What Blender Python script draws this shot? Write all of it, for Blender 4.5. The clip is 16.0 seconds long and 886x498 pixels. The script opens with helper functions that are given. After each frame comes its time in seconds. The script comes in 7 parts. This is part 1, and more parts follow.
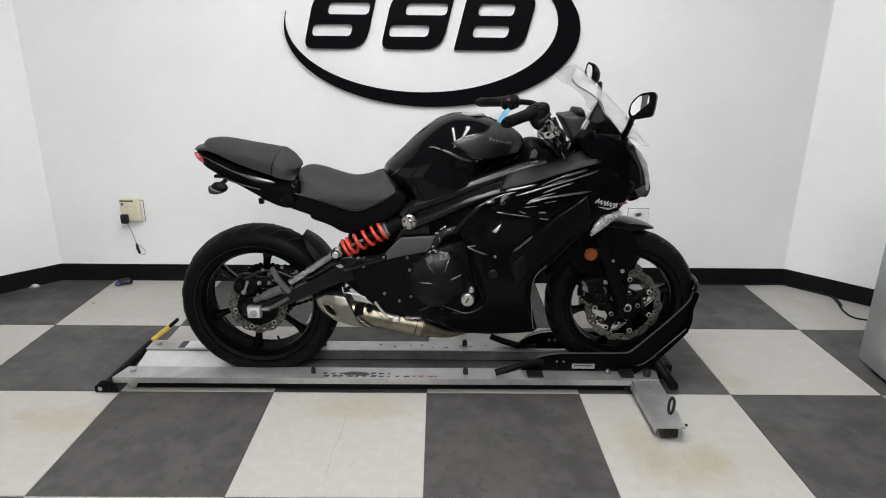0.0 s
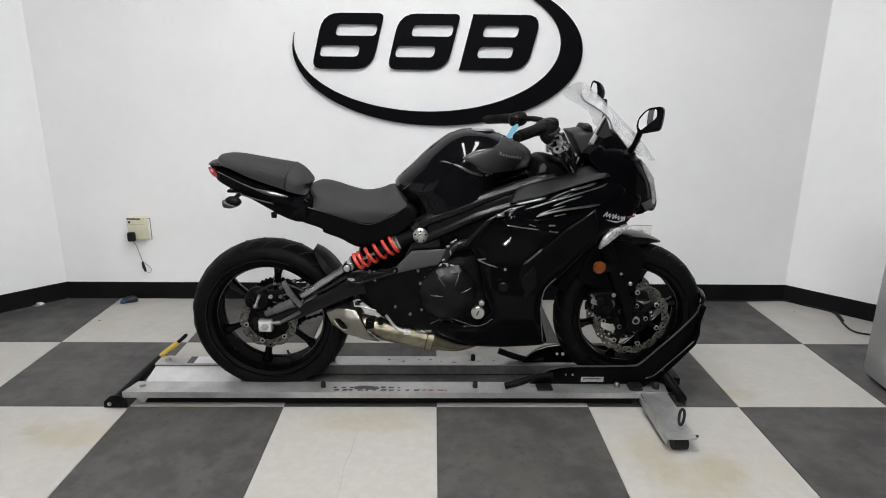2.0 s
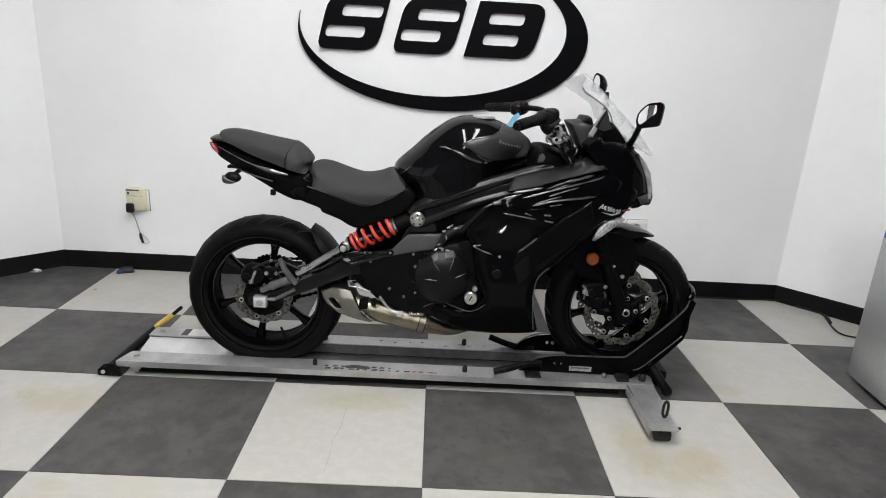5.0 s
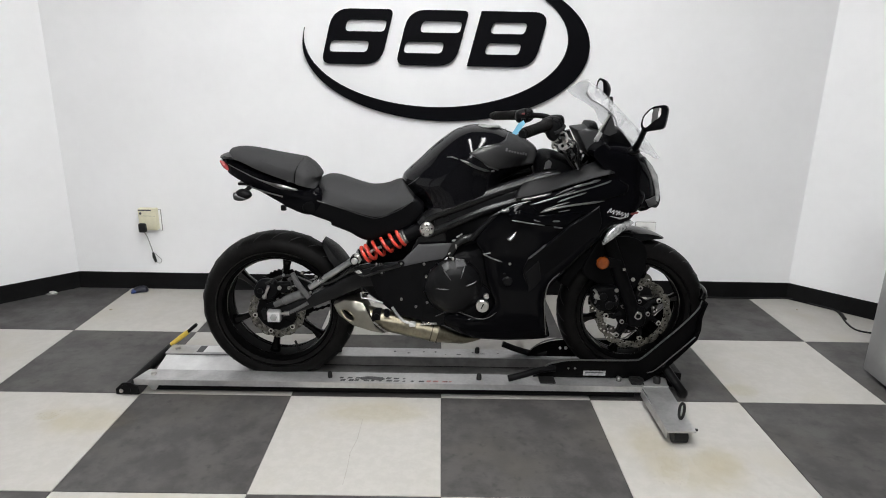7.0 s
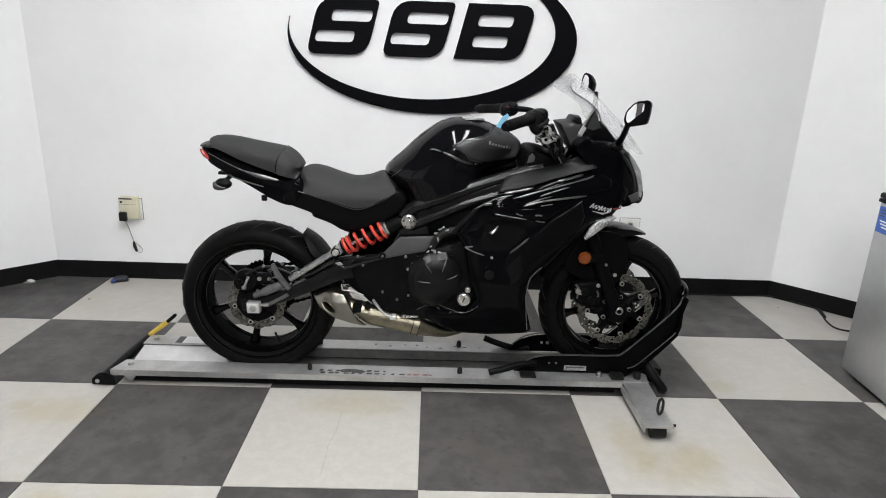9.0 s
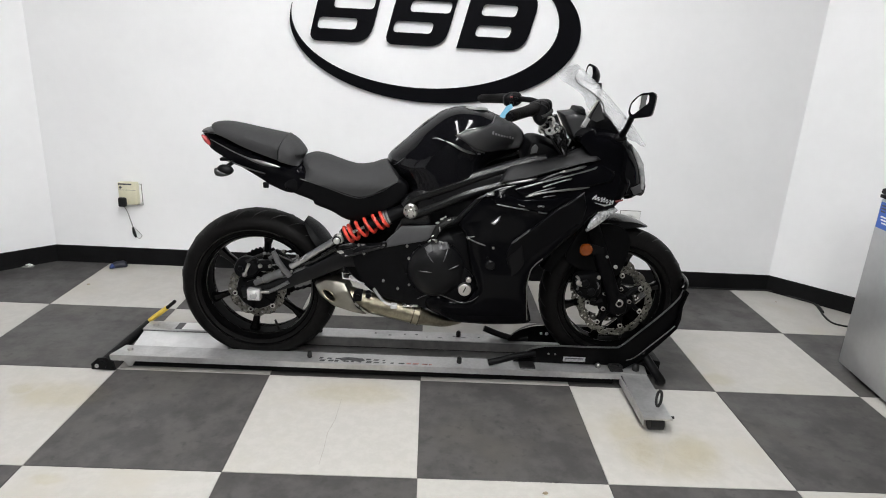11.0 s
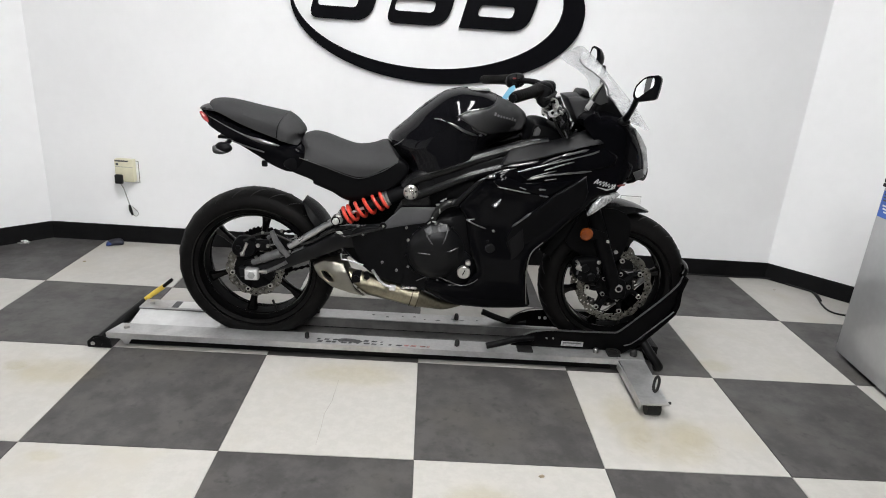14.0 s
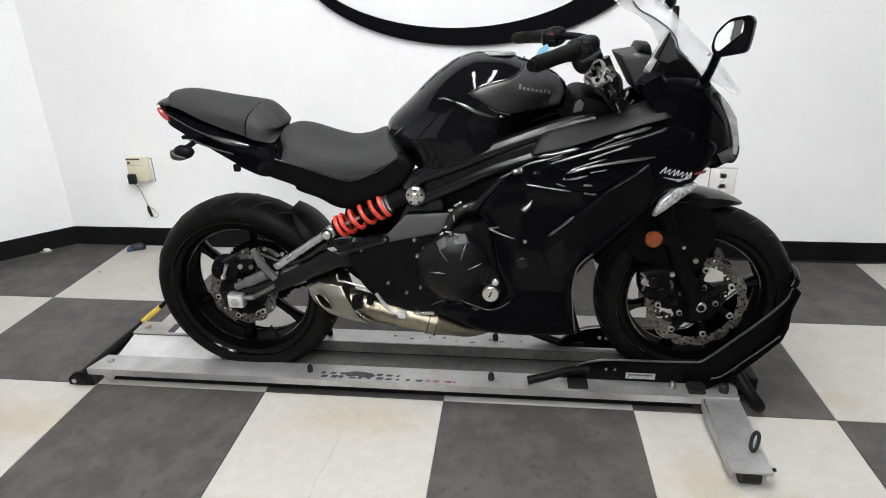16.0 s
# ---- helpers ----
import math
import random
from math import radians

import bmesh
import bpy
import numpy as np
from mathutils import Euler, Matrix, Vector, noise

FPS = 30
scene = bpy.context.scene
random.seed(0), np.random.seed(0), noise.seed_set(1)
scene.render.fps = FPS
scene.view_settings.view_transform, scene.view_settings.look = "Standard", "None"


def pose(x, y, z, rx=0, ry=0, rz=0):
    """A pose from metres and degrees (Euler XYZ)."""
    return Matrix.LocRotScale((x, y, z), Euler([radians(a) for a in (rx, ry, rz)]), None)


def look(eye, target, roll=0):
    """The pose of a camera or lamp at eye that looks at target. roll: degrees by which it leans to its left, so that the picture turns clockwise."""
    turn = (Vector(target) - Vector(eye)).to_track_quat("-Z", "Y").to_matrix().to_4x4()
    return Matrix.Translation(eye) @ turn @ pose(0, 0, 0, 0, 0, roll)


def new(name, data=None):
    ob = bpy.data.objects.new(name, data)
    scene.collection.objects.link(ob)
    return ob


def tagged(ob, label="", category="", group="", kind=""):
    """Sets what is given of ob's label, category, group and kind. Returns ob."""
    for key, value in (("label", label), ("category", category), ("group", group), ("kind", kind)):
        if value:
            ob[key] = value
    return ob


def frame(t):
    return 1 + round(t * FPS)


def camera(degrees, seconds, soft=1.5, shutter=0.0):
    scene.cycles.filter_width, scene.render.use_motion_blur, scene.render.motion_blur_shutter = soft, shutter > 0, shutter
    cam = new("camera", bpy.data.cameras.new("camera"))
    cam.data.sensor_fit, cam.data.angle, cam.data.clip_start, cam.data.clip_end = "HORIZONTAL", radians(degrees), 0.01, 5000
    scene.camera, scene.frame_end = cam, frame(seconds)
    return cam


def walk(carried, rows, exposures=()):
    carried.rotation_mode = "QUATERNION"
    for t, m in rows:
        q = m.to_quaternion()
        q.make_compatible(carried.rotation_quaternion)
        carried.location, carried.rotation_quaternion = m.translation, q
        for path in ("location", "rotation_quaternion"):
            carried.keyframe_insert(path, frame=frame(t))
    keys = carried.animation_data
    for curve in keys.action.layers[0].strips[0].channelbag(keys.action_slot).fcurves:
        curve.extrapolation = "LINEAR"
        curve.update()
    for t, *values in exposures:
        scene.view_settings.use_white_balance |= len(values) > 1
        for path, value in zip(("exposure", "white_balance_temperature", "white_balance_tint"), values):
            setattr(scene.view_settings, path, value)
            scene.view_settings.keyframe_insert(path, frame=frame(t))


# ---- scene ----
from mathutils import geometry

cam = camera(70.3, 16.0, soft=1.0)
PATH = [
    (0, (0.037, -2.175, 1.312), (0.055, -0.274, 0.689), 0.6),
    (0.5, (0.014, -2.177, 1.308), (-0.047, -0.274, 0.695), 1.3),
    (1, (0.012, -2.185, 1.312), (-0.037, -0.267, 0.746), 0.6),
    (1.5, (0.004, -2.214, 1.296), (-0.044, -0.291, 0.749), 1.0),
    (2, (-0.022, -2.212, 1.281), (0.013, -0.289, 0.732), 0.6),
    (2.5, (-0.017, -2.221, 1.274), (0.05, -0.293, 0.748), 1.4),
    (3, (-0.039, -2.226, 1.268), (-0.051, -0.307, 0.706), 2.1),
    (3.5, (0.007, -2.216, 1.273), (0.11, -0.294, 0.73), 1.8),
    (4, (-0.002, -2.233, 1.276), (0.043, -0.313, 0.718), 3.4),
    (6.3, (-0.02, -2.24, 1.292), (0.041, -0.335, 0.684), 2.7),
    (6.5, (-0.013, -2.243, 1.282), (0.044, -0.335, 0.684), 1.7),
    (7, (-0.022, -2.252, 1.289), (-0.006, -0.333, 0.724), 1.1),
    (7.5, (-0.025, -2.248, 1.283), (-0.012, -0.334, 0.703), 0.8),
    (8, (-0.005, -2.24, 1.279), (0.066, -0.325, 0.708), 0.6),
    (8.5, (0.001, -2.24, 1.278), (0.077, -0.325, 0.706), 1.2),
    (9, (0.004, -2.241, 1.282), (0.056, -0.328, 0.7), 2.2),
    (11.5, (-0.013, -2.239, 1.276), (0.048, -0.337, 0.66), 3.2),
    (12, (-0.01, -2.234, 1.276), (0.042, -0.334, 0.653), 3.1),
    (12.5, (-0.017, -2.232, 1.276), (0.052, -0.334, 0.648), 3.1),
    (13, (-0.017, -2.229, 1.272), (0.054, -0.339, 0.62), 3.7),
    (13.5, (-0.02, -2.227, 1.267), (0.052, -0.341, 0.603), 4.0),
    (14, (-0.02, -2.225, 1.267), (0.054, -0.338, 0.608), 4.1),
    (14.5, (-0.034, -2.233, 1.266), (0.025, -0.34, 0.624), 4.8),
    (15, (-0.07, -2.153, 1.256), (-0.066, -0.256, 0.625), 5.0),
    (15.5, (0.075, -1.938, 1.247), (0.013, -0.06, 0.562), 0.7),
    (16, (0.207, -1.669, 1.257), (-0.009, 0.157, 0.471), -1.3),
]
EXPOSURES = [(0, -0.05), (1, -0.06), (1.5, -0.08), (2, -0.1), (4, -0.08), (6.5, 0.06), (7.5, -0.02), (9, 0.02), (11.5, 0.12), (13, 0.15), (14.5, 0.16), (15, 0.05), (15.5, 0.06), (16, 0.28)]
walk(cam, [(t, look(eye, target, roll)) for t, eye, target, roll in PATH], EXPOSURES)

# ---- world and lights ----
world = bpy.data.worlds.new("world")
scene.world = world
world.use_nodes = True
world.node_tree.nodes["Background"].inputs[0].default_value = (0.9, 0.95, 1.0, 1)
world.node_tree.nodes["Background"].inputs[1].default_value = 0.05
TUBE_GLOW = 45.0
scene.view_settings.exposure = 0.0


# ---- materials ----
def material(name, colour, rough=0.5, metal=0.0, var=0.0, scale=20.0, bump=0.0, bump_scale=200.0, coat=0.0, rough_var=0.0, per_object=0.0, spec=0.5, ior=1.5):
    """Principled surface with two scales of colour variation, uneven gloss and fine relief."""
    m = bpy.data.materials.new(name)
    m.use_nodes = True
    nt = m.node_tree
    b = nt.nodes["Principled BSDF"]
    b.inputs["Base Color"].default_value = (*colour, 1)
    b.inputs["Roughness"].default_value = rough
    b.inputs["Metallic"].default_value = metal
    b.inputs["Specular IOR Level"].default_value = spec
    b.inputs["IOR"].default_value = ior
    b.inputs["Coat Weight"].default_value = coat
    b.inputs["Coat Roughness"].default_value = 0.05
    co = nt.nodes.new("ShaderNodeTexCoord")

    def noise_node(s, detail=4.0):
        n = nt.nodes.new("ShaderNodeTexNoise")
        n.inputs["Scale"].default_value = s
        n.inputs["Detail"].default_value = detail
        nt.links.new(co.outputs["Object"], n.inputs["Vector"])
        return n

    if var or per_object:
        big, small = noise_node(scale), noise_node(scale * 6.3, 6.0)
        add = nt.nodes.new("ShaderNodeMath")
        add.operation = "MULTIPLY_ADD"
        nt.links.new(small.outputs["Fac"], add.inputs[0])
        add.inputs[1].default_value = 0.45
        nt.links.new(big.outputs["Fac"], add.inputs[2])
        rng = nt.nodes.new("ShaderNodeMapRange")
        rng.inputs["From Min"].default_value, rng.inputs["From Max"].default_value = 0.53, 0.92
        rng.inputs["To Min"].default_value, rng.inputs["To Max"].default_value = 1 - var, 1 + var
        nt.links.new(add.outputs[0], rng.inputs["Value"])
        value = rng.outputs[0]
        if per_object:
            info = nt.nodes.new("ShaderNodeObjectInfo")
            r2 = nt.nodes.new("ShaderNodeMapRange")
            r2.inputs["To Min"].default_value, r2.inputs["To Max"].default_value = 1 - per_object, 1 + per_object
            nt.links.new(info.outputs["Random"], r2.inputs["Value"])
            mul = nt.nodes.new("ShaderNodeMath")
            mul.operation = "MULTIPLY"
            nt.links.new(value, mul.inputs[0])
            nt.links.new(r2.outputs[0], mul.inputs[1])
            value = mul.outputs[0]
        mix = nt.nodes.new("ShaderNodeVectorMath")
        mix.operation = "SCALE"
        mix.inputs[0].default_value = colour
        nt.links.new(value, mix.inputs["Scale"])
        nt.links.new(mix.outputs[0], b.inputs["Base Color"])
    if rough_var:
        n = noise_node(scale * 2.1)
        rng = nt.nodes.new("ShaderNodeMapRange")
        rng.inputs["From Min"].default_value, rng.inputs["From Max"].default_value = 0.3, 0.7
        rng.inputs["To Min"].default_value, rng.inputs["To Max"].default_value = max(0.02, rough - rough_var), rough + rough_var
        nt.links.new(n.outputs["Fac"], rng.inputs["Value"])
        nt.links.new(rng.outputs[0], b.inputs["Roughness"])
    if bump:
        n = noise_node(bump_scale, 3.0)
        bp = nt.nodes.new("ShaderNodeBump")
        bp.inputs["Strength"].default_value = bump
        bp.inputs["Distance"].default_value = 0.002
        nt.links.new(n.outputs["Fac"], bp.inputs["Height"])
        nt.links.new(bp.outputs[0], b.inputs["Normal"])
    return m


def vinyl_tile(name, base, pale, warm, speck, rough, grain):
    """Marbled vinyl, each tile cut from another stretch of the pattern: broad clouds, finer mottling and small specks."""
    m = bpy.data.materials.new(name)
    m.use_nodes = True
    nt = m.node_tree
    b = nt.nodes["Principled BSDF"]
    b.inputs["Specular IOR Level"].default_value = 0.27
    co, info = nt.nodes.new("ShaderNodeTexCoord"), nt.nodes.new("ShaderNodeObjectInfo")
    shift = nt.nodes.new("ShaderNodeVectorMath")
    shift.operation = "MULTIPLY_ADD"
    nt.links.new(info.outputs["Random"], shift.inputs[0])
    shift.inputs[1].default_value = (71.0, 43.0, 59.0)
    nt.links.new(co.outputs["Object"], shift.inputs[2])

    def cloud(scale, low, high, detail=5.0, rough=0.55):
        n, r = nt.nodes.new("ShaderNodeTexNoise"), nt.nodes.new("ShaderNodeMapRange")
        n.inputs["Scale"].default_value, n.inputs["Detail"].default_value, n.inputs["Roughness"].default_value = scale, detail, rough
        r.interpolation_type = "SMOOTHSTEP"
        r.inputs["From Min"].default_value, r.inputs["From Max"].default_value = low, high
        nt.links.new(shift.outputs[0], n.inputs["Vector"])
        nt.links.new(n.outputs["Fac"], r.inputs["Value"])
        return r.outputs["Result"]

    def blend(fac, a, colour):
        x = nt.nodes.new("ShaderNodeMix")
        x.data_type = "RGBA"
        nt.links.new(fac, x.inputs[0])
        if isinstance(a, tuple):
            x.inputs[6].default_value = (*a, 1)
        else:
            nt.links.new(a, x.inputs[6])
        x.inputs[7].default_value = (*colour, 1)
        return x.outputs[2]

    c = blend(cloud(grain, 0.38, 0.64, 8.0, 0.66), base, pale)
    if warm:
        c = blend(cloud(3.1, 0.50, 0.78), c, warm)
    if speck:
        c = blend(cloud(27.0, 0.54, 0.82, 3.0), c, speck)
    nt.links.new(c, b.inputs["Base Color"])
    r = nt.nodes.new("ShaderNodeMapRange")
    r.inputs["To Min"].default_value, r.inputs["To Max"].default_value = rough - 0.08, rough + 0.12
    nt.links.new(cloud(6.0, 0.3, 0.7), r.inputs["Value"])
    nt.links.new(r.outputs["Result"], b.inputs["Roughness"])
    n, bp = nt.nodes.new("ShaderNodeTexNoise"), nt.nodes.new("ShaderNodeBump")
    n.inputs["Scale"].default_value = 120.0
    bp.inputs["Strength"].default_value, bp.inputs["Distance"].default_value = 0.12, 0.002
    nt.links.new(shift.outputs[0], n.inputs["Vector"])
    nt.links.new(n.outputs["Fac"], bp.inputs["Height"])
    nt.links.new(bp.outputs[0], b.inputs["Normal"])
    return m


def see_through(name, tint, gloss=0.12, rough=0.05):
    m = bpy.data.materials.new(name)
    m.use_nodes = True
    nt = m.node_tree
    b = nt.nodes["Principled BSDF"]
    b.inputs["Base Color"].default_value = (*tint, 1)
    b.inputs["Roughness"].default_value = rough
    clear = nt.nodes.new("ShaderNodeBsdfTransparent")
    clear.inputs[0].default_value = (*tint, 1)
    mix = nt.nodes.new("ShaderNodeMixShader")
    mix.inputs[0].default_value = gloss
    nt.links.new(clear.outputs[0], mix.inputs[1])
    nt.links.new(b.outputs[0], mix.inputs[2])
    nt.links.new(mix.outputs[0], nt.nodes["Material Output"].inputs[0])
    return m


def glowing(name, colour, strength):
    m = bpy.data.materials.new(name)
    m.use_nodes = True
    b = m.node_tree.nodes["Principled BSDF"]
    b.inputs["Emission Color"].default_value = (*colour, 1)
    b.inputs["Emission Strength"].default_value = strength
    return m


wall_paint = material("wall_paint", (0.86, 0.86, 0.87), 0.6, var=0.02, scale=3, bump=0.15, bump_scale=90)
# near-black for surfaces out of view, so gloss blacks reflect little
unseen_dark = material("unseen_dark", (0.07, 0.07, 0.07), 0.7, var=0.1, scale=2)
ceiling_dark = material("ceiling_dark", (0.022, 0.022, 0.022), 0.85, var=0.1, scale=4)
base_rubber = material("base_rubber", (0.0045, 0.0044, 0.0048), 0.45, var=0.3, scale=8, bump=0.1, bump_scale=60, rough_var=0.12, spec=0.1)
subfloor = material("subfloor", (0.09, 0.085, 0.08), 0.8, var=0.2, scale=10)
tile_white = vinyl_tile("tile_white", (0.405, 0.391, 0.366), (0.436, 0.422, 0.397), (0.412, 0.388, 0.338), None, 0.39, 24.0)
tile_dark = vinyl_tile("tile_dark", (0.052, 0.0495, 0.0493), (0.080, 0.0765, 0.0745), (0.080, 0.075, 0.069), (0.040, 0.038, 0.038), 0.46, 9.0)
gloss_black = material("gloss_black", (0.0020, 0.0020, 0.0026), 0.055, bump=0.02, bump_scale=15, spec=0.065)
# raised index, so thin ridges of it read as highlight lines
gloss_edge = material("gloss_edge", (0.002, 0.002, 0.0025), 0.31, ior=2.5)
cover_black = material("cover_black", (0.0035, 0.0035, 0.004), 0.36, var=0.15, scale=25, bump=0.2, bump_scale=300, spec=0.2)
lip_grey = material("lip_grey", (0.05, 0.05, 0.052), 0.3, spec=0.5)
# darker than the rails: shade under the bike is put into this colour
trough_shaded = material("trough_shaded", (0.14, 0.138, 0.136), 0.46, metal=0.5, var=0.35, scale=6, rough_var=0.10)
fork_black = material("fork_black", (0.0024, 0.0024, 0.0027), 0.5, var=0.2, scale=20, spec=0.05)
facet_grey = material("facet_grey", (0.055, 0.055, 0.057), 0.4, var=0.3, scale=30, spec=0.3)
worn_silver = material("worn_silver", (0.26, 0.26, 0.265), 0.45, var=0.5, scale=90)
worn_ink = material("worn_ink", (0.06, 0.06, 0.063), 0.5, metal=0.3, var=0.6, scale=60)
worn_red = material("worn_red", (0.36, 0.17, 0.16), 0.5, var=0.6, scale=60)
panel_dark = material("panel_dark", (0.0052, 0.0052, 0.0058), 0.42, var=0.15, scale=15, bump=0.2, bump_scale=600, spec=0.15)
red_dull = material("red_dull", (0.13, 0.016, 0.016), 0.5, var=0.4, scale=120)
exhaust_dark = material("exhaust_dark", (0.07, 0.06, 0.045), 0.4, metal=1.0, var=0.3, scale=30)
wedge_navy = material("wedge_navy", (0.012, 0.013, 0.024), 0.5, var=0.3, scale=40)
tank_black = material("tank_black", (0.0034, 0.0034, 0.0042), 0.06, bump=0.02, bump_scale=15, spec=0.22)
facet_lit = material("facet_lit", (0.0042, 0.0042, 0.0048), 0.42, var=0.12, scale=12, bump=0.15, bump_scale=500, spec=0.13)
flank_black = material("flank_black", (0.0026, 0.0026, 0.0031), 0.30, var=0.12, scale=12, bump=0.1, bump_scale=500, spec=0.07)
layer_black = material("layer_black", (0.0034, 0.0034, 0.0039), 0.38, bump=0.2, bump_scale=500, spec=0.055)
crumb_brown = material("crumb_brown", (0.26, 0.21, 0.14), 0.7, var=0.3, scale=90)
cast_grey = material("cast_grey", (0.105, 0.105, 0.108), 0.45, metal=0.6, var=0.2, scale=25, bump=0.2, bump_scale=250)
barrel_black = material("barrel_black", (0.0016, 0.0016, 0.0017), 0.42, var=0.2, scale=20, spec=0.02)
mudguard_black = material("mudguard_black", (0.003, 0.003, 0.0034), 0.22, spec=0.34)
satin_black = material("satin_black", (0.003, 0.003, 0.0034), 0.42, var=0.15, scale=15, bump=0.25, bump_scale=500, spec=0.10)
panel_grey = material("panel_grey", (0.019, 0.0192, 0.0203), 0.44, var=0.12, scale=15, bump=0.2, bump_scale=600, spec=0.6)
frame_side = material("frame_side", (0.0052, 0.0052, 0.0058), 0.36, var=0.15, scale=20, bump=0.15, bump_scale=400, spec=0.16)
arm_black = material("arm_black", (0.0046, 0.0046, 0.0051), 0.32, var=0.2, scale=18, bump=0.15, bump_scale=300, spec=0.2)
frame_black = material("frame_black", (0.0045, 0.0045, 0.0050), 0.24, var=0.15, scale=20, spec=0.32)
engine_black = material("engine_black", (0.0026, 0.0026, 0.0031), 0.40, var=0.25, scale=25, bump=0.3, bump_scale=300, spec=0.09)
cover_grey = material("cover_grey", (0.048, 0.048, 0.051), 0.5, var=0.12, scale=10, bump=0.2, bump_scale=400)
rubber = material("rubber", (0.0038, 0.0035, 0.0035), 0.54, var=0.5, scale=11, bump=0.35, bump_scale=250, rough_var=0.12, spec=0.075)
vinyl = material("vinyl", (0.024, 0.024, 0.025), 0.72, var=0.10, scale=9, bump=0.25, bump_scale=700, spec=0.3)
vinyl_side = material("vinyl_side", (0.030, 0.030, 0.031), 0.7, var=0.10, scale=9, bump=0.25, bump_scale=700, spec=0.3)
cradle_black = material("cradle_black", (0.0022, 0.0022, 0.0024), 0.24, var=0.25, scale=16, spec=0.05)
glint_black = material("glint_black", (0.002, 0.002, 0.002), 0.20, ior=1.9)
rim_black = material("rim_black", (0.0016, 0.0016, 0.0017), 0.14, spec=0.22)
steel = material("steel", (0.60, 0.59, 0.57), 0.28, metal=1.0, var=0.12, scale=30, rough_var=0.1)
disc_steel = material("disc_steel", (0.125, 0.121, 0.108), 0.32, metal=0.85, var=0.65, scale=38, rough_var=0.12)
exhaust_steel = material("exhaust_steel", (0.23, 0.22, 0.19), 0.36, metal=1.0, var=0.15, scale=7, rough_var=0.06)
exhaust_burnt = material("exhaust_burnt", (0.215, 0.195, 0.145), 0.36, metal=1.0, var=0.3, scale=14, rough_var=0.06)
alloy = material("alloy", (0.46, 0.46, 0.46), 0.42, metal=0.75, var=0.14, scale=12, rough_var=0.1, bump=0.1, bump_scale=200)
alloy_plate = material("alloy_plate", (0.70, 0.70, 0.70), 0.40, metal=0.6, var=0.1, scale=7, rough_var=0.10)
stay_grey = material("stay_grey", (0.12, 0.12, 0.122), 0.42, metal=0.55, var=0.2, scale=30, bump=0.2, bump_scale=250)
bolt_dull = material("bolt_dull", (0.22, 0.22, 0.21), 0.42, metal=0.9, var=0.2, scale=60)
clip_bright = material("clip_bright", (0.50, 0.50, 0.49), 0.34, metal=0.7, var=0.2, scale=80)
bolt_zinc = material("bolt_zinc", (0.50, 0.49, 0.47), 0.32, metal=1.0, var=0.1, scale=60)
spring_red = material("spring_red", (0.52, 0.045, 0.028), 0.35, var=0.2, scale=30, coat=0.3)
orange_lens = material("orange_lens", (0.16, 0.034, 0.003), 0.16, var=0.2, scale=80)
red_lens = material("red_lens", (0.36, 0.05, 0.05), 0.2, coat=0.6, var=0.3, scale=60)
swing_alloy = material("swing_alloy", (0.42, 0.42, 0.425), 0.30, metal=1.0, var=0.12, scale=14, rough_var=0.06)
lamp_glass = material("lamp_glass", (0.44, 0.445, 0.45), 0.16, metal=0.35, var=0.35, scale=40, bump=0.2, bump_scale=60, coat=0.6)
clear_lens = material("clear_lens", (0.56, 0.57, 0.58), 0.14, metal=0.6, var=0.75, scale=75, bump=0.7, bump_scale=150, coat=0.8)
mirror_glass = material("mirror_glass", (0.92, 0.93, 0.93), 0.015, metal=1.0)
# the whitish mixed-in share imitates haze from wall and tube reflections
shield_hazed = see_through("shield_hazed", (0.905, 0.91, 0.915), 0.24, 0.12)
sign_black = material("sign_black", (0.0022, 0.0022, 0.0034), 0.5, var=0.1, scale=10, spec=0.06)
tag_blue = material("tag_blue", (0.20, 0.48, 0.66), 0.6, var=0.1, scale=50)
badge_silver = material("badge_silver", (0.42, 0.42, 0.43), 0.4, var=0.15, scale=60)
marks_dim = material("marks_dim", (0.20, 0.20, 0.205), 0.4, metal=0.3)
marks_white = material("marks_white", (0.78, 0.78, 0.77), 0.45)
marks_red = material("marks_red", (0.55, 0.03, 0.03), 0.45)
marks_dark = material("marks_dark", (0.05, 0.05, 0.055), 0.5)
sticker_lime = material("sticker_lime", (0.48, 0.46, 0.06), 0.5, var=0.2, scale=60)
label_blue = material("label_blue", (0.03, 0.10, 0.42), 0.4)
cream = material("cream", (0.66, 0.63, 0.47), 0.45, var=0.06, scale=20)
outlet_white = material("outlet_white", (0.78, 0.78, 0.76), 0.4, var=0.03, scale=30)
cable_black = material("cable_black", (0.008, 0.008, 0.008), 0.5, var=0.2, scale=40, spec=0.3)
scratch_grey = material("scratch_grey", (0.30, 0.285, 0.26), 0.5, var=0.2, scale=30)
cable_grey = material("cable_grey", (0.22, 0.22, 0.21), 0.55, var=0.2, scale=40)
handle_yellow = material("handle_yellow", (0.58, 0.42, 0.06), 0.5, var=0.2, scale=30)
fridge_steel = material("fridge_steel", (0.46, 0.465, 0.47), 0.36, metal=0.7, var=0.06, scale=6, rough_var=0.06)
stopper_blue = material("stopper_blue", (0.02, 0.045, 0.17), 0.4, var=0.2, scale=40)
tube_glow = glowing("tube_glow", (0.983, 0.985, 0.983), TUBE_GLOW)
fixture_white = material("fixture_white", (0.8, 0.8, 0.8), 0.4, var=0.03, scale=10)


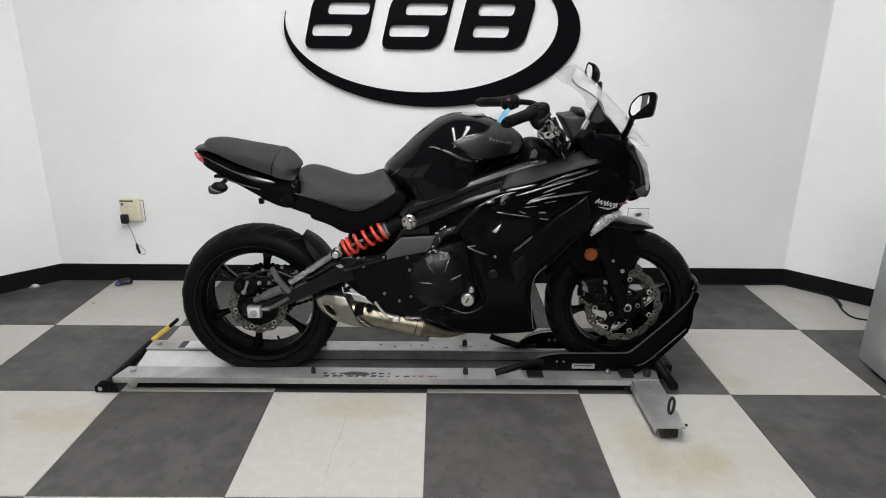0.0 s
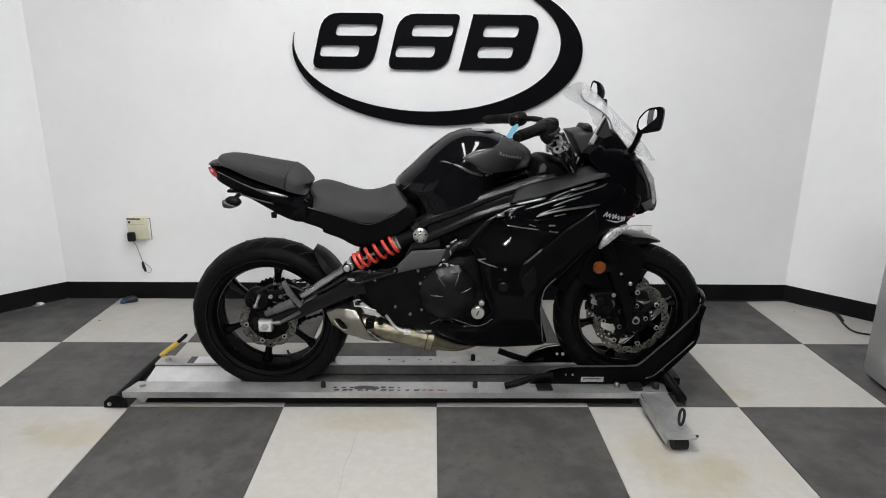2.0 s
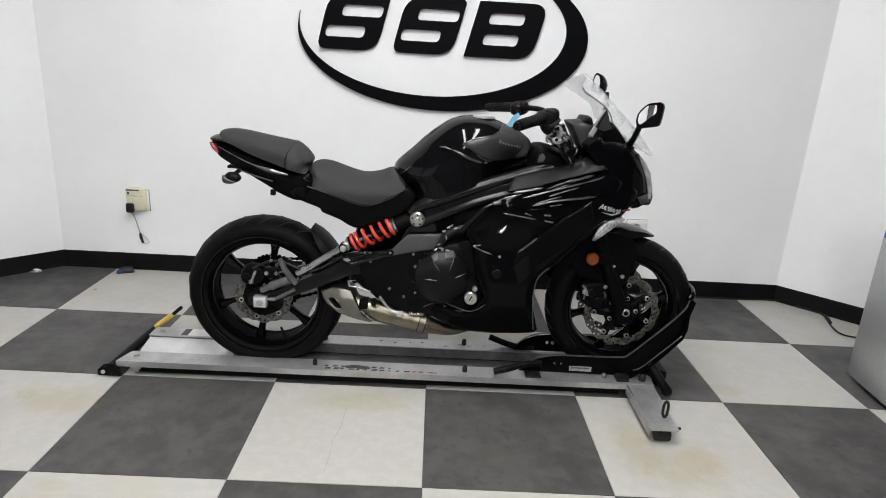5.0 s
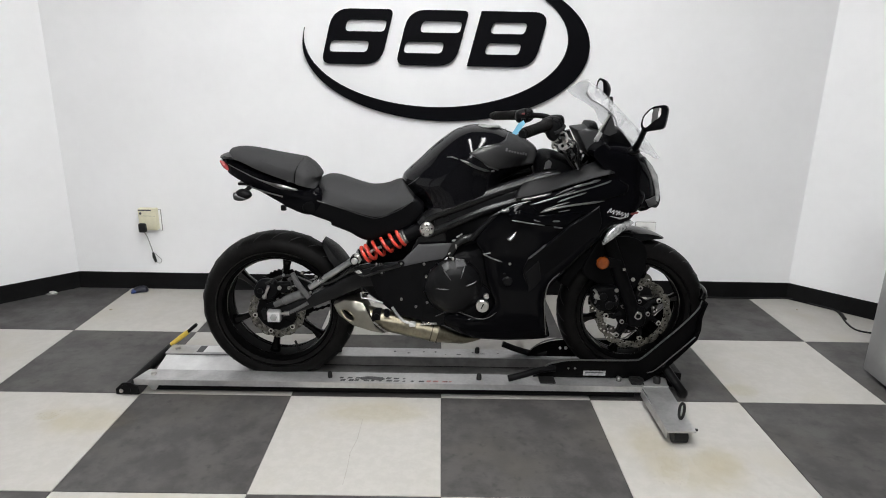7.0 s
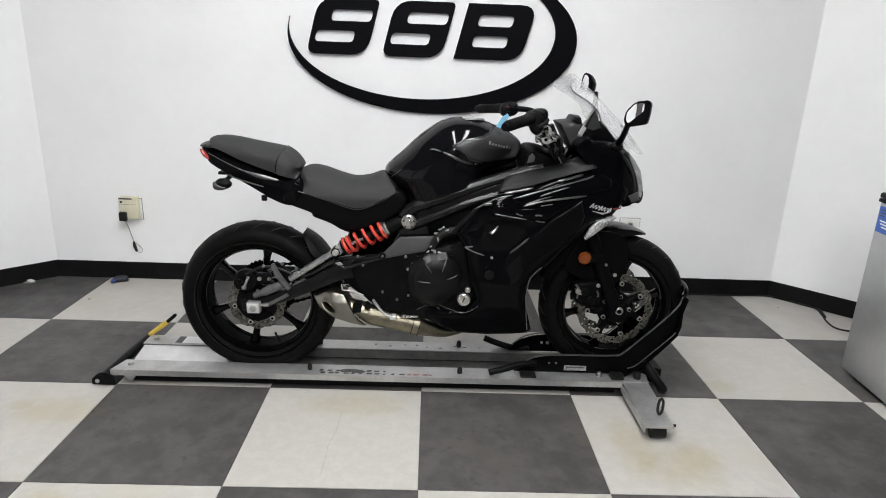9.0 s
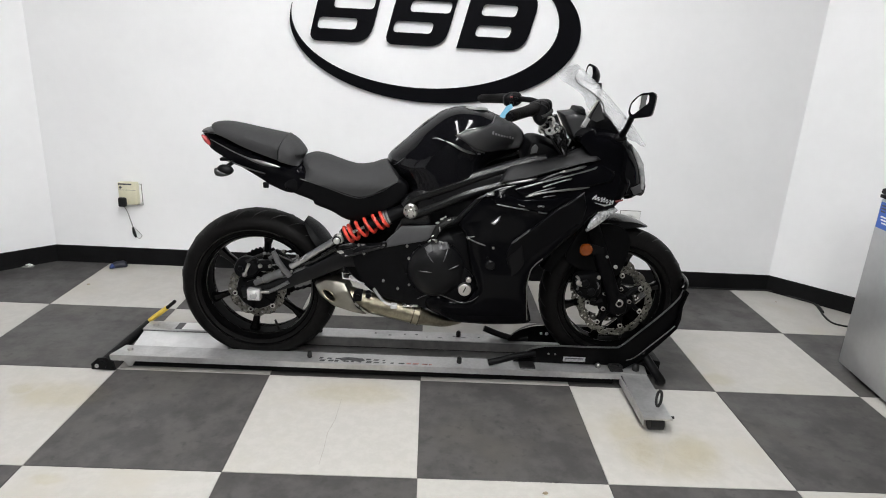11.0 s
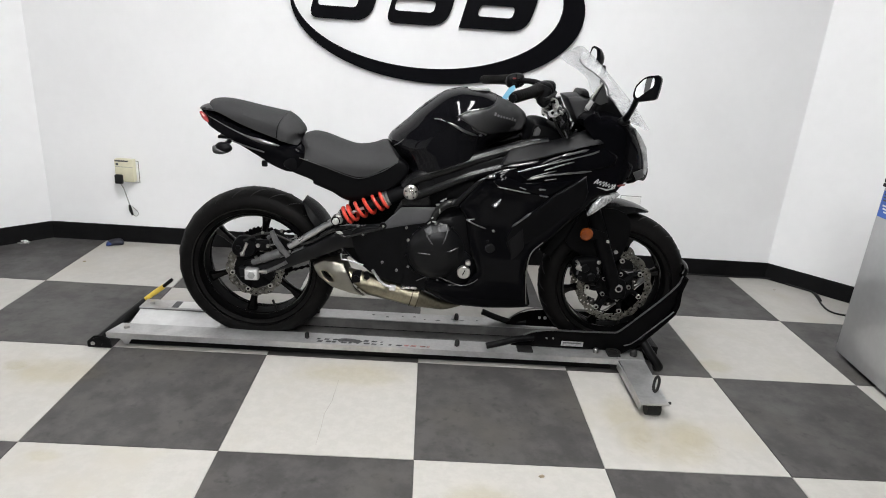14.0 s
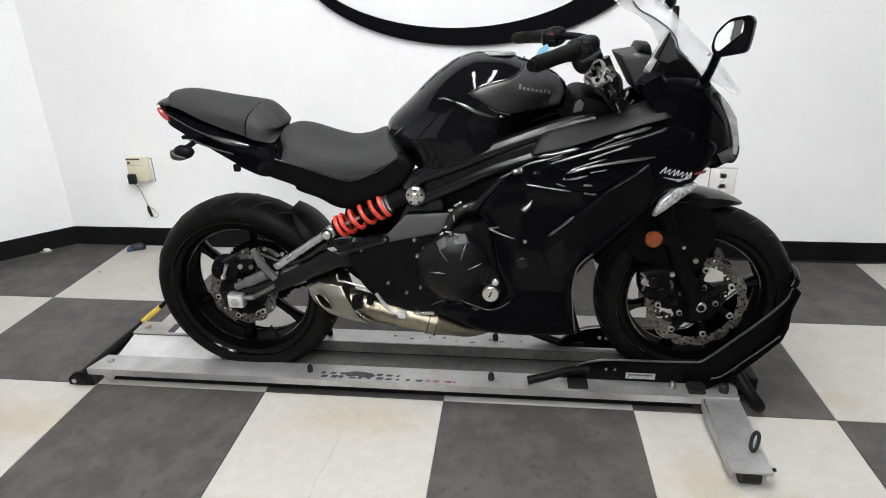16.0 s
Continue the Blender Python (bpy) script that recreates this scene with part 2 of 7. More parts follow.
# ---- mesh tools ----
def smooth_loop(pts, n=4):
    """A closed smooth curve through the points."""
    p = [Vector(q) for q in pts]
    out = []
    for i in range(len(p)):
        a, b, c, d = p[i - 1], p[i], p[(i + 1) % len(p)], p[(i + 2) % len(p)]
        for k in range(n):
            t = k / n
            out.append(0.5 * (2 * b + (c - a) * t + (2 * a - 5 * b + 4 * c - d) * t * t + (3 * b - a - 3 * c + d) * t ** 3))
    return out


def smooth_line(pts, n=6):
    p = [Vector(q) for q in pts]
    p = [2 * p[0] - p[1], *p, 2 * p[-1] - p[-2]]
    out = []
    for i in range(1, len(p) - 2):
        a, b, c, d = p[i - 1:i + 3]
        for k in range(n):
            t = k / n
            out.append(0.5 * (2 * b + (c - a) * t + (2 * a - 5 * b + 4 * c - d) * t * t + (3 * b - a - 3 * c + d) * t ** 3))
    return [*out, p[-2]]


def inside(px, pz, loop):
    x, z = loop[:, 0], loop[:, 1]
    x2, z2 = np.roll(x, -1), np.roll(z, -1)
    cross = ((z > pz) != (z2 > pz)) & (px < (x2 - x) * (pz - z) / (z2 - z + 1e-12) + x)
    return cross.sum() % 2 == 1


def edge_distance(points, loops):
    best = np.full(len(points), 1e9)
    for loop in loops:
        a, b = loop, np.roll(loop, -1, 0)
        d = b - a
        rel = points[:, None] - a[None]
        t = np.clip((rel * d).sum(-1) / ((d * d).sum(-1) + 1e-12), 0, 1)
        best = np.minimum(best, np.linalg.norm(rel - t[..., None] * d, axis=-1).min(1))
    return best


def inset(loop, d):
    """Points that lie d inside a closed loop, beside its own points."""
    a, b = np.roll(loop, 1, 0), np.roll(loop, -1, 0)
    t = b - a
    n = np.stack([-t[:, 1], t[:, 0]], 1) / (np.linalg.norm(t, axis=1, keepdims=True) + 1e-9)
    area = (loop[:, 0] * b[:, 1] - b[:, 0] * loop[:, 1]).sum()
    return loop + n * d * (1 if area > 0 else -1)


def resampled(loop, step):
    """A closed loop with no side longer than step."""
    out = []
    for p, q in zip(loop, np.roll(loop, -1, 0)):
        k = max(1, int(np.ceil(np.linalg.norm(q - p) / step)))
        out += [p + (q - p) * i / k for i in range(k)]
    return np.array(out)


def filled(outline, holes=(), step=0.03, rings=()):
    """Triangles that fill an outline in the side plane, with inner points on rings beside its rim and on a grid."""
    loops = [np.array([(q[0], q[1]) for q in l]) for l in (outline, *holes)]
    if rings:
        loops[0] = resampled(loops[0], step * 0.7)
    verts, edges = [], []
    for l in loops:
        s = len(verts)
        verts += [tuple(q) for q in l]
        edges += [(s + i, s + (i + 1) % len(l)) for i in range(len(l))]
    deep = 0.0
    for d in rings:
        ring = inset(loops[0], d)
        near_rim = edge_distance(ring, loops)
        verts += [tuple(q) for q, n in zip(ring, near_rim) if n > 0.93 * d and inside(q[0], q[1], loops[0]) and not any(inside(q[0], q[1], h) for h in loops[1:])]
        deep = d
    lo, hi = loops[0].min(0), loops[0].max(0)
    grid = [(x + (step / 2 if j % 2 else 0), z) for j, z in enumerate(np.arange(lo[1], hi[1], step * 0.87)) for x in np.arange(lo[0], hi[0], step)]
    if grid:
        far = edge_distance(np.array(grid), loops)
        for (x, z), d in zip(grid, far):
            if d > deep + step * 0.42 and inside(x, z, loops[0]) and not any(inside(x, z, h) for h in loops[1:]):
                verts.append((x, z))
    res = geometry.delaunay_2d_cdt([Vector(v) for v in verts], edges, [], 0, 1e-6)
    pts = np.array([(v.x, v.y) for v in res[0]])
    tris = []
    for t in res[2]:
        c = pts[list(t)].mean(0)
        if inside(c[0], c[1], loops[0]) and not any(inside(c[0], c[1], h) for h in loops[1:]):
            tris.append(tuple(t))
    return pts, tris, edge_distance(pts, loops)


def rim_edges(tris):
    count = {}
    for t in tris:
        for i in range(len(t)):
            e = (t[i], t[(i + 1) % len(t)])
            count[tuple(sorted(e))] = (count.get(tuple(sorted(e)), (0,))[0] + 1, e)
    return [e for n, e in count.values() if n == 1]


def rim_distance(pts, loop, flat):
    """The distance to those sides of the loop that are not flat."""
    a = np.array([(q[0], q[1]) for q in loop])
    b = np.roll(a, -1, 0)
    keep = np.array([not (flat and flat(*((p + q) / 2))) for p, q in zip(a, b)])
    a, d = a[keep], (b - a)[keep]
    rel = pts[:, None] - a[None]
    t = np.clip((rel * d).sum(-1) / ((d * d).sum(-1) + 1e-12), 0, 1)
    return np.linalg.norm(rel - t[..., None] * d, axis=-1).min(1)


def body(bm, outline, half, round_r, step=0.03, y=0.0, smooth=True, power=2.0, flat=None, profile=None, relax=0):
    """A closed body, alike on both sides of the plane y, swelling from its outline to the half width. flat: tells where the
    outline is a cut face of full width. profile: the share of the half width at a distance from the rim. relax: over what
    distance the width is evened out away from the rim."""
    loop = smooth_loop(outline) if smooth else [Vector(q) for q in outline]
    pts, tris, _ = filled(loop, (), step, (round_r * 0.04, round_r * 0.15, round_r * 0.38, round_r * 0.7))
    half_at = half if callable(half) else (lambda x, z: half)
    dist = rim_distance(pts, loop, flat)
    f = profile(dist) if profile else (1 - (1 - np.clip(dist / round_r, 0, 1)) ** power) ** (1 / power)
    edges = rim_edges(tris)
    rim = {i for e in edges for i in e}
    right, left = [], []
    width = np.array([half_at(x, z) for x, z in pts]) * f
    if relax:
        lo, pitch = pts.min(0) - 0.05, 0.004
        gx, gz = (np.arange(lo[k], pts[:, k].max() + 0.05, pitch) for k in (0, 1))
        cells = np.array([(x, z) for x in gx for z in gz])
        held = np.array([inside(x, z, np.array([(q[0], q[1]) for q in loop])) for x, z in cells])
        field = np.zeros(len(cells))
        near = rim_distance(cells[held], loop, flat)
        field[held] = np.array([half_at(x, z) for x, z in cells[held]]) * (profile(near) if profile else (1 - (1 - np.clip(near / round_r, 0, 1)) ** power) ** (1 / power))
        bell = np.exp(-0.5 * (np.arange(-12, 13) * pitch / relax) ** 2)
        even = []
        for a in (field, held.astype(float)):
            a = a.reshape(len(gx), len(gz))
            for axis in (0, 1):
                a = np.apply_along_axis(lambda row: np.convolve(row, bell / bell.sum(), "same"), axis, a)
            even.append(a)
        even = even[0] / np.maximum(even[1], 1e-6)
        u = (pts - lo) / pitch
        c = u.astype(int)
        v = u - c
        soft = sum(even[c[:, 0] + a, c[:, 1] + b] * np.abs(1 - a - v[:, 0]) * np.abs(1 - b - v[:, 1]) for a in (0, 1) for b in (0, 1))
        share = np.clip((edge_distance(pts, [np.array([(q[0], q[1]) for q in loop])]) - 0.012) / 0.03, 0, 1)
        width += share * share * (3 - 2 * share) * (soft - width)
    for i, (x, z) in enumerate(pts):
        w = 0 if i in rim and dist[i] < 1e-4 else float(width[i])
        right.append(bm.verts.new((x, y - w, z)))
        left.append(right[-1] if w == 0 else bm.verts.new((x, y + w, z)))
    for t in tris:
        for vs in ([right[i] for i in t], [left[i] for i in reversed(t)]):
            if len(set(vs)) == 3:
                try:
                    bm.faces.new(vs)
                except ValueError:
                    pass
    for a, b in edges:
        vs = list(dict.fromkeys((right[b], right[a], left[a], left[b])))
        if len(vs) >= 3:
            bm.faces.new(vs)
    return bm


def skin(outline, half, round_r, power=2.0, flat=None, profile=None):
    """How far the side of such a body stands from its middle plane at a place."""
    loop = np.array([(q[0], q[1]) for q in smooth_loop(outline)])
    half_at = half if callable(half) else (lambda x, z: half)

    def at(x, z):
        d = rim_distance(np.array([(x, z)]), loop, flat)[0]
        if profile:
            return float(half_at(x, z) * profile(d))
        return float(half_at(x, z) * (1 - (1 - min(d / round_r, 1)) ** power) ** (1 / power))
    return at


def panel(bm, outline, depth, thick=0.012, edge=0.006, step=0.03, holes=(), side=-1, smooth=True, soft=0.02):
    """A curved plate: its outer face lies at depth(x, z) from the middle plane on one side and rolls in at its rim."""
    loop = smooth_loop(outline) if smooth else [Vector(q) for q in outline]
    pts, tris, dist = filled(loop, holes, step, (soft * 0.12, soft * 0.45, soft) if edge else ())
    depth_at = depth if callable(depth) else (lambda x, z: depth)
    roll = edge * (1 - np.sqrt(1 - (1 - np.clip(dist / soft, 0, 1)) ** 2))
    outer = [bm.verts.new((x, side * (depth_at(x, z) - roll[i]), z)) for i, (x, z) in enumerate(pts)]
    inner = [bm.verts.new((x, side * (depth_at(x, z) - thick), z)) for i, (x, z) in enumerate(pts)]
    for t in tris:
        bm.faces.new([outer[i] for i in t])
        bm.faces.new([inner[i] for i in reversed(t)])
    for a, b in rim_edges(tris):
        bm.faces.new([outer[b], outer[a], inner[a], inner[b]])
    return bm


def tube(bm, pts, radius, seg=10, caps=True):
    """A round bar along the points; radius: one, or one for each point."""
    pts = [Vector(p) for p in pts]
    rad = radius if hasattr(radius, "__len__") else [radius] * len(pts)
    rings, up = [], None
    for i, p in enumerate(pts):
        d = (pts[min(i + 1, len(pts) - 1)] - pts[max(i - 1, 0)]).normalized()
        if up is None:
            up = d.orthogonal().normalized()
        up = (up - d * up.dot(d)).normalized()
        s = d.cross(up)
        rings.append([bm.verts.new(p + rad[i] * (math.cos(a) * up + math.sin(a) * s)) for a in (2 * math.pi * k / seg for k in range(seg))])
    for a, b in zip(rings, rings[1:]):
        for k in range(seg):
            bm.faces.new((a[k], a[(k + 1) % seg], b[(k + 1) % seg], b[k]))
    if caps:
        bm.faces.new(list(reversed(rings[0])))
        bm.faces.new(rings[-1])
    return bm


def lathe(bm, profile, centre, seg=48, closed=False):
    """Turns a profile of (radius, y) about the y axis through the centre."""
    c = Vector(centre)
    rings = []
    for k in range(seg):
        a = 2 * math.pi * k / seg
        rings.append([bm.verts.new((c.x + r * math.cos(a), c.y + y, c.z + r * math.sin(a))) for r, y in profile])
    n = len(profile)
    for k in range(seg):
        p, q = rings[k], rings[(k + 1) % seg]
        for i in range(n if closed else n - 1):
            bm.faces.new((p[i], p[(i + 1) % n], q[(i + 1) % n], q[i]))
    if not closed:
        if profile[0][0] > 1e-4:
            bm.faces.new([rings[k][0] for k in range(seg)])
        if profile[-1][0] > 1e-4:
            bm.faces.new([rings[k][-1] for k in reversed(range(seg))])
    return bm


def disc_y(bm, x, y, z, r, depth, seg=20, bevel=0.15):
    """A round boss about the y axis, its outer face towards -y."""
    b = r * bevel
    return lathe(bm, [(r, depth / 2), (r, -depth / 2 + b), (r - b, -depth / 2)], (x, y, z), seg)


def box(bm, x0, x1, y0, y1, z0, z1, bevel=0.003, turn=None):
    made = bmesh.ops.create_cube(bm, size=1)["verts"]
    for v in made:
        v.co = Vector(((x0 + x1) / 2 + v.co.x * (x1 - x0), (y0 + y1) / 2 + v.co.y * (y1 - y0), (z0 + z1) / 2 + v.co.z * (z1 - z0)))
    if bevel:
        es = list({e for v in made for e in v.link_edges})
        made = bmesh.ops.bevel(bm, geom=es, offset=bevel, segments=2, affect="EDGES", profile=0.5)["verts"]
    if turn is not None:
        vs = {v for v in made if v.is_valid}
        vs |= {v for f in {f for w in vs for f in w.link_faces} for v in f.verts}
        bmesh.ops.transform(bm, matrix=turn, verts=list(vs))
    return bm


def prism(bm, outline, axis, lo, hi, place=None):
    """An outline pushed along an axis ('x', 'y' or 'z') from lo to hi."""
    def at(p, h):
        return {"x": (h, p[0], p[1]), "y": (p[0], h, p[1]), "z": (p[0], p[1], h)}[axis]
    a, b = [bm.verts.new(at(p, lo)) for p in outline], [bm.verts.new(at(p, hi)) for p in outline]
    n = len(outline)
    bm.faces.new(a)
    bm.faces.new(list(reversed(b)))
    for i in range(n):
        bm.faces.new((a[(i + 1) % n], a[i], b[i], b[(i + 1) % n]))
    return bm


def mesh_of(name, bm, mat, sharp=40):
    bmesh.ops.recalc_face_normals(bm, faces=bm.faces)
    me = bpy.data.meshes.new(name)
    bm.to_mesh(me)
    bm.free()
    me.materials.append(mat)
    me.polygons.foreach_set("use_smooth", [True] * len(me.polygons))
    me.set_sharp_from_angle(angle=radians(sharp))
    return me


def part(name, bm, mat, parent, label="", sharp=40):
    ob = new(name, mesh_of(name, bm, mat, sharp))
    ob.parent = parent
    return tagged(ob, label)


def thing(name, at, label, category, group="", kind=""):
    ob = new(name)
    ob.location = at
    ob.empty_display_size = 0.1
    return tagged(ob, label, category, group, kind)


def solid(name, bm, mat, label="", category="", group="", kind="", sharp=40):
    return tagged(new(name, mesh_of(name, bm, mat, sharp)), label, category, group, kind)


B = bmesh.new


# ---- the room ----
WALL_Y, LEFT_X, RIGHT_X, HIGH = 1.215, -2.10, 2.03, 2.9
SIDE = 1.3


def wall_slab(name, a, b, label, mat):
    """An upright wall whose inner face runs from a to b, with the room on its right hand."""
    a, b = Vector((*a, 0)), Vector((*b, 0))
    d = (b - a).normalized()
    out = Vector((-d.y, d.x, 0)) * 0.12
    bm = B()
    prism(bm, [(p.x, p.y) for p in (a, b, b + out, a + out)], "z", 0, HIGH)
    return solid(name, bm, mat, label, "wall", kind="structure")


corner_l, corner_r = (LEFT_X, WALL_Y), (RIGHT_X, WALL_Y)
end_l = (LEFT_X - SIDE, WALL_Y - SIDE)
end_r = (RIGHT_X + SIDE, WALL_Y - SIDE)
plan = [("wall_west", (end_l[0], -7.2), end_l), ("wall_northwest", end_l, corner_l), ("wall_north", corner_l, corner_r),
        ("wall_northeast", corner_r, end_r), ("wall_east", end_r, (end_r[0], -7.2)), ("wall_south", (end_r[0], -7.2), (end_l[0], -7.2))]
for wname, a, b in plan:
    # the two walls out of view are darkened to hold reflections down
    far_side = wname in ("wall_south", "wall_east")
    wall_slab(wname, a, b, "unseen dark wall, kept dark for the reflections" if far_side else "plain white painted showroom wall", unseen_dark if far_side else wall_paint)


def skirting(a, b):
    """A black rubber skirting board with a rounded top and a flared toe."""
    a, b = Vector((*a, 0)), Vector((*b, 0))
    d = (b - a).normalized()
    into = Vector((d.y, -d.x, 0))
    shape = [(0.0, 0.002), (0.016, 0.002), (0.014, 0.012), (0.009, 0.025), (0.008, 0.090), (0.005, 0.097), (0.0, 0.098)]
    bm = B()
    rows = [[bm.verts.new(p + into * o + Vector((0, 0, h))) for o, h in shape] for p in (a, b)]
    n = len(shape)
    for i in range(n):
        bm.faces.new((rows[0][i], rows[0][(i + 1) % n], rows[1][(i + 1) % n], rows[1][i]))
    bm.faces.new(rows[0]), bm.faces.new(list(reversed(rows[1])))
    return solid("baseboard", bm, base_rubber, "black rubber skirting along the white wall", "baseboard", kind="structure")


for wname, a, b in plan:
    skirting(a, b)

# slab added out of view to put a dark bar in the mirror glass
bm = B()
box(bm, end_l[0] - 0.002, end_l[0] + 0.10, -2.62, -2.28, 0.004, HIGH, 0.01)
solid("wall_pilaster", bm, unseen_dark, "unseen dark slab added for the bar in the mirror", "pilaster", kind="structure")
# unseen ceiling, made near-black so glossy parts mirror only the tubes
bm = B()
prism(bm, [end_l, corner_l, corner_r, end_r, (end_r[0], -7.2), (end_l[0], -7.2)], "z", HIGH, HIGH + 0.1)
solid("ceiling", bm, ceiling_dark, "unseen ceiling, kept dark for the reflections", "ceiling", kind="structure")


def ceiling_light(x, y):
    """A fluorescent fitting with a wrap-round diffuser, lengthwise along y."""
    t = thing("ceiling_light", (x, y, HIGH), "white fluorescent ceiling fitting with a glowing wrap-round diffuser", "ceiling light", "ceiling lights")
    part("housing", prism(B(), [(-0.085, -0.001), (0.085, -0.001), (0.075, -0.030), (-0.075, -0.030)], "y", -1.22, 1.22), fixture_white, t)
    shape = [(-0.070, -0.031), (0.070, -0.031), (0.068, -0.060), (0.048, -0.078), (-0.048, -0.078), (-0.068, -0.060)]
    part("diffuser", prism(B(), shape, "y", -1.19, 1.19), tube_glow, t, "glowing prismatic diffuser")
    for e in (-1.205, 1.205):
        part("end_cap", box(B(), -0.075, 0.075, e - 0.014, e + 0.014, -0.084, -0.031, 0.004), fixture_white, t)
    return t


for lx in (-0.46, 0.34):
    for ly in (-0.95, -3.4, -5.85):
        ceiling_light(lx, ly)


# ---- wall sign: plain black shapes ----
def ellipse_at(cx, cz, a, b, deg):
    return Vector((cx + a * math.cos(radians(deg)), cz + b * math.sin(radians(deg))))


sign = thing("wall_sign", (0, WALL_Y - 0.002, 1.37), "raised black wall sign, slotted slanted plates within a swoosh ring", "wall sign")
bm = B()
front, back = [], []
angles = [172 + k * (440 - 172) / 90 for k in range(91)]
rows = []
for g in angles:
    o = ellipse_at(0.004, 1.376 - 1.37, 0.750, 0.384, g)
    i = ellipse_at(-0.050, 1.410 - 1.37, 0.690, 0.345, g)
    if (o - i).length < 0.004:
        i = o + (i - o).normalized() * 0.004
    rows.append([bm.verts.new((p.x, h, p.y)) for p, h in ((o, 0), (o, -0.018), (i, -0.018), (i, 0))])
for p, q in zip(rows, rows[1:]):
    for k in range(4):
        bm.faces.new((p[k], p[(k + 1) % 4], q[(k + 1) % 4], q[k]))
bm.faces.new(rows[0]), bm.faces.new(list(reversed(rows[-1])))
part("swoosh", bm, sign_black, sign)


def rounded(pts, r):
    """An outline with its corners rounded by the radius given, or one for each corner."""
    out = []
    n = len(pts)
    for i in range(n):
        p, a, b = Vector(pts[i]), Vector(pts[i - 1]), Vector(pts[(i + 1) % n])
        rr = r[i] if hasattr(r, "__len__") else r
        if rr <= 0:
            out.append(p)
            continue
        u, v = (a - p).normalized(), (b - p).normalized()
        rr = min(rr, 0.48 * (a - p).length, 0.48 * (b - p).length)
        s, e = p + u * rr, p + v * rr
        for k in range(6):
            t = k / 5
            out.append((1 - t) ** 2 * s + 2 * t * (1 - t) * p + t * t * e)
    return out


def slotted_plate(x, width, slot_a, slot_b, corner):
    """A slanted plate with two slots."""
    low, high, lean = 1.278 - 1.37, 1.553 - 1.37, 0.070
    slope = lean / (high - low)

    def at(u, h):
        return (x + u + (h - low) * slope, h)

    outer = rounded([at(0, low), at(width, low), at(width, high), at(0, high)], corner)
    slots = []
    for (u0, u1), h0 in ((slot_a, low + 0.165), (slot_b, low + 0.062)):
        slots.append(rounded([at(u0, h0), at(u1, h0), at(u1, h0 + 0.056), at(u0, h0 + 0.056)], 0.022))
    bm = B()
    panel(bm, outer, 0.018, 0.018, 0.0, 0.05, holes=[[(q.x, q.y) for q in s] for s in slots], smooth=False)
    part("plate", bm, sign_black, sign, sharp=30)


slotted_plate(-0.652, 0.312, (0.085, 0.292), (0.025, 0.225), (0.05, 0.09, 0.03, 0.09))
slotted_plate(-0.262, 0.312, (0.085, 0.292), (0.025, 0.225), (0.05, 0.09, 0.03, 0.09))
slotted_plate(0.113, 0.352, (0.075, 0.255), (0.075, 0.255), (0.0, 0.09, 0.08, 0.0))


# ---- wall outlets, plug and cord ----
def outlet(x, z):
    t = thing("wall_outlet", (x, WALL_Y, z), "white plastic double wall outlet", "wall outlet", "wall outlets")
    bm = B()
    box(bm, -0.056, 0.056, -0.010, -0.002, -0.058, 0.058, 0.003)
    part("cover_plate", bm, outlet_white, t)
    # grey sheet behind the plate paints the thin shadow around it
    part("wall_box_rim", box(B(), -0.0590, 0.0590, -0.0022, -0.0004, -0.0610, 0.0610, 0.0005), cable_grey, t)
    for s in (-0.024, 0.024):
        bm = B()
        box(bm, -0.018, 0.018, -0.010, -0.006, s - 0.014, s + 0.014, 0.003)
        part("socket", bm, outlet_white, t)
        for sx in (-0.007, 0.007):
            bm = B()
            box(bm, sx - 0.0012, sx + 0.0012, -0.0112, -0.0098, s - 0.005, s + 0.006, 0)
            part("slot", bm, cable_grey, t)
    bm = B()
    disc_y(bm, 0, -0.008, 0, 0.004, 0.004, 10)
    part("screw", bm, bolt_zinc, t)
    return t


outlet(1.155, 0.389)
outlet(-1.645, 0.412)
adaptor = thing("power_adaptor", (-1.645, WALL_Y - 0.012, 0.425), "cream plastic plug-in timer box on the outlet", "power adaptor")
bm = B()
box(bm, -0.050, 0.050, -0.040, 0, -0.062, 0.062, 0.006)
part("case", bm, cream, adaptor)
bm = B()
box(bm, -0.046, 0.026, -0.0415, -0.037, 0.049, 0.057, 0.001)
part("vent_slot", bm, marks_dark, adaptor)
bm = B()
box(bm, -0.046, 0.046, -0.0410, -0.0385, 0.020, 0.022, 0.0005)
part("seam", bm, cable_grey, adaptor)
bm = B()
disc_y(bm, -0.034, -0.041, 0.035, 0.007, 0.006, 12)
part("dial", bm, marks_dark, adaptor)
plug = thing("power_plug", (-1.671, WALL_Y - 0.053, 0.380), "black plug with a thin hanging grey cord", "power plug")
bm = B()
box(bm, -0.021, 0.021, -0.022, 0.002, -0.026, 0.026, 0.008)
part("plug_body", bm, cable_black, plug)
bm = B()
tube(bm, smooth_line([(0.004, -0.008, -0.024), (0.006, 0.02, -0.06), (0.008, 0.04, -0.11), (0.016, 0.044, -0.150), (0.020, 0.044, -0.168)]), 0.0022, 6)
part("cord", bm, cable_grey, plug)
bm = B()
tube(bm, [(0.018, 0.042, -0.158), (0.022, 0.040, -0.185), (0.032, 0.038, -0.215)], [0.006, 0.009, 0.006], 8)
part("connector", bm, cable_black, plug)
bm = B()
tube(bm, smooth_line([(0.030, 0.040, -0.212), (0.05, 0.042, -0.222), (0.062, 0.046, -0.205), (0.05, 0.046, -0.188), (0.028, 0.046, -0.166)]), 0.0014, 6)
part("wire_loop", bm, cable_grey, plug)

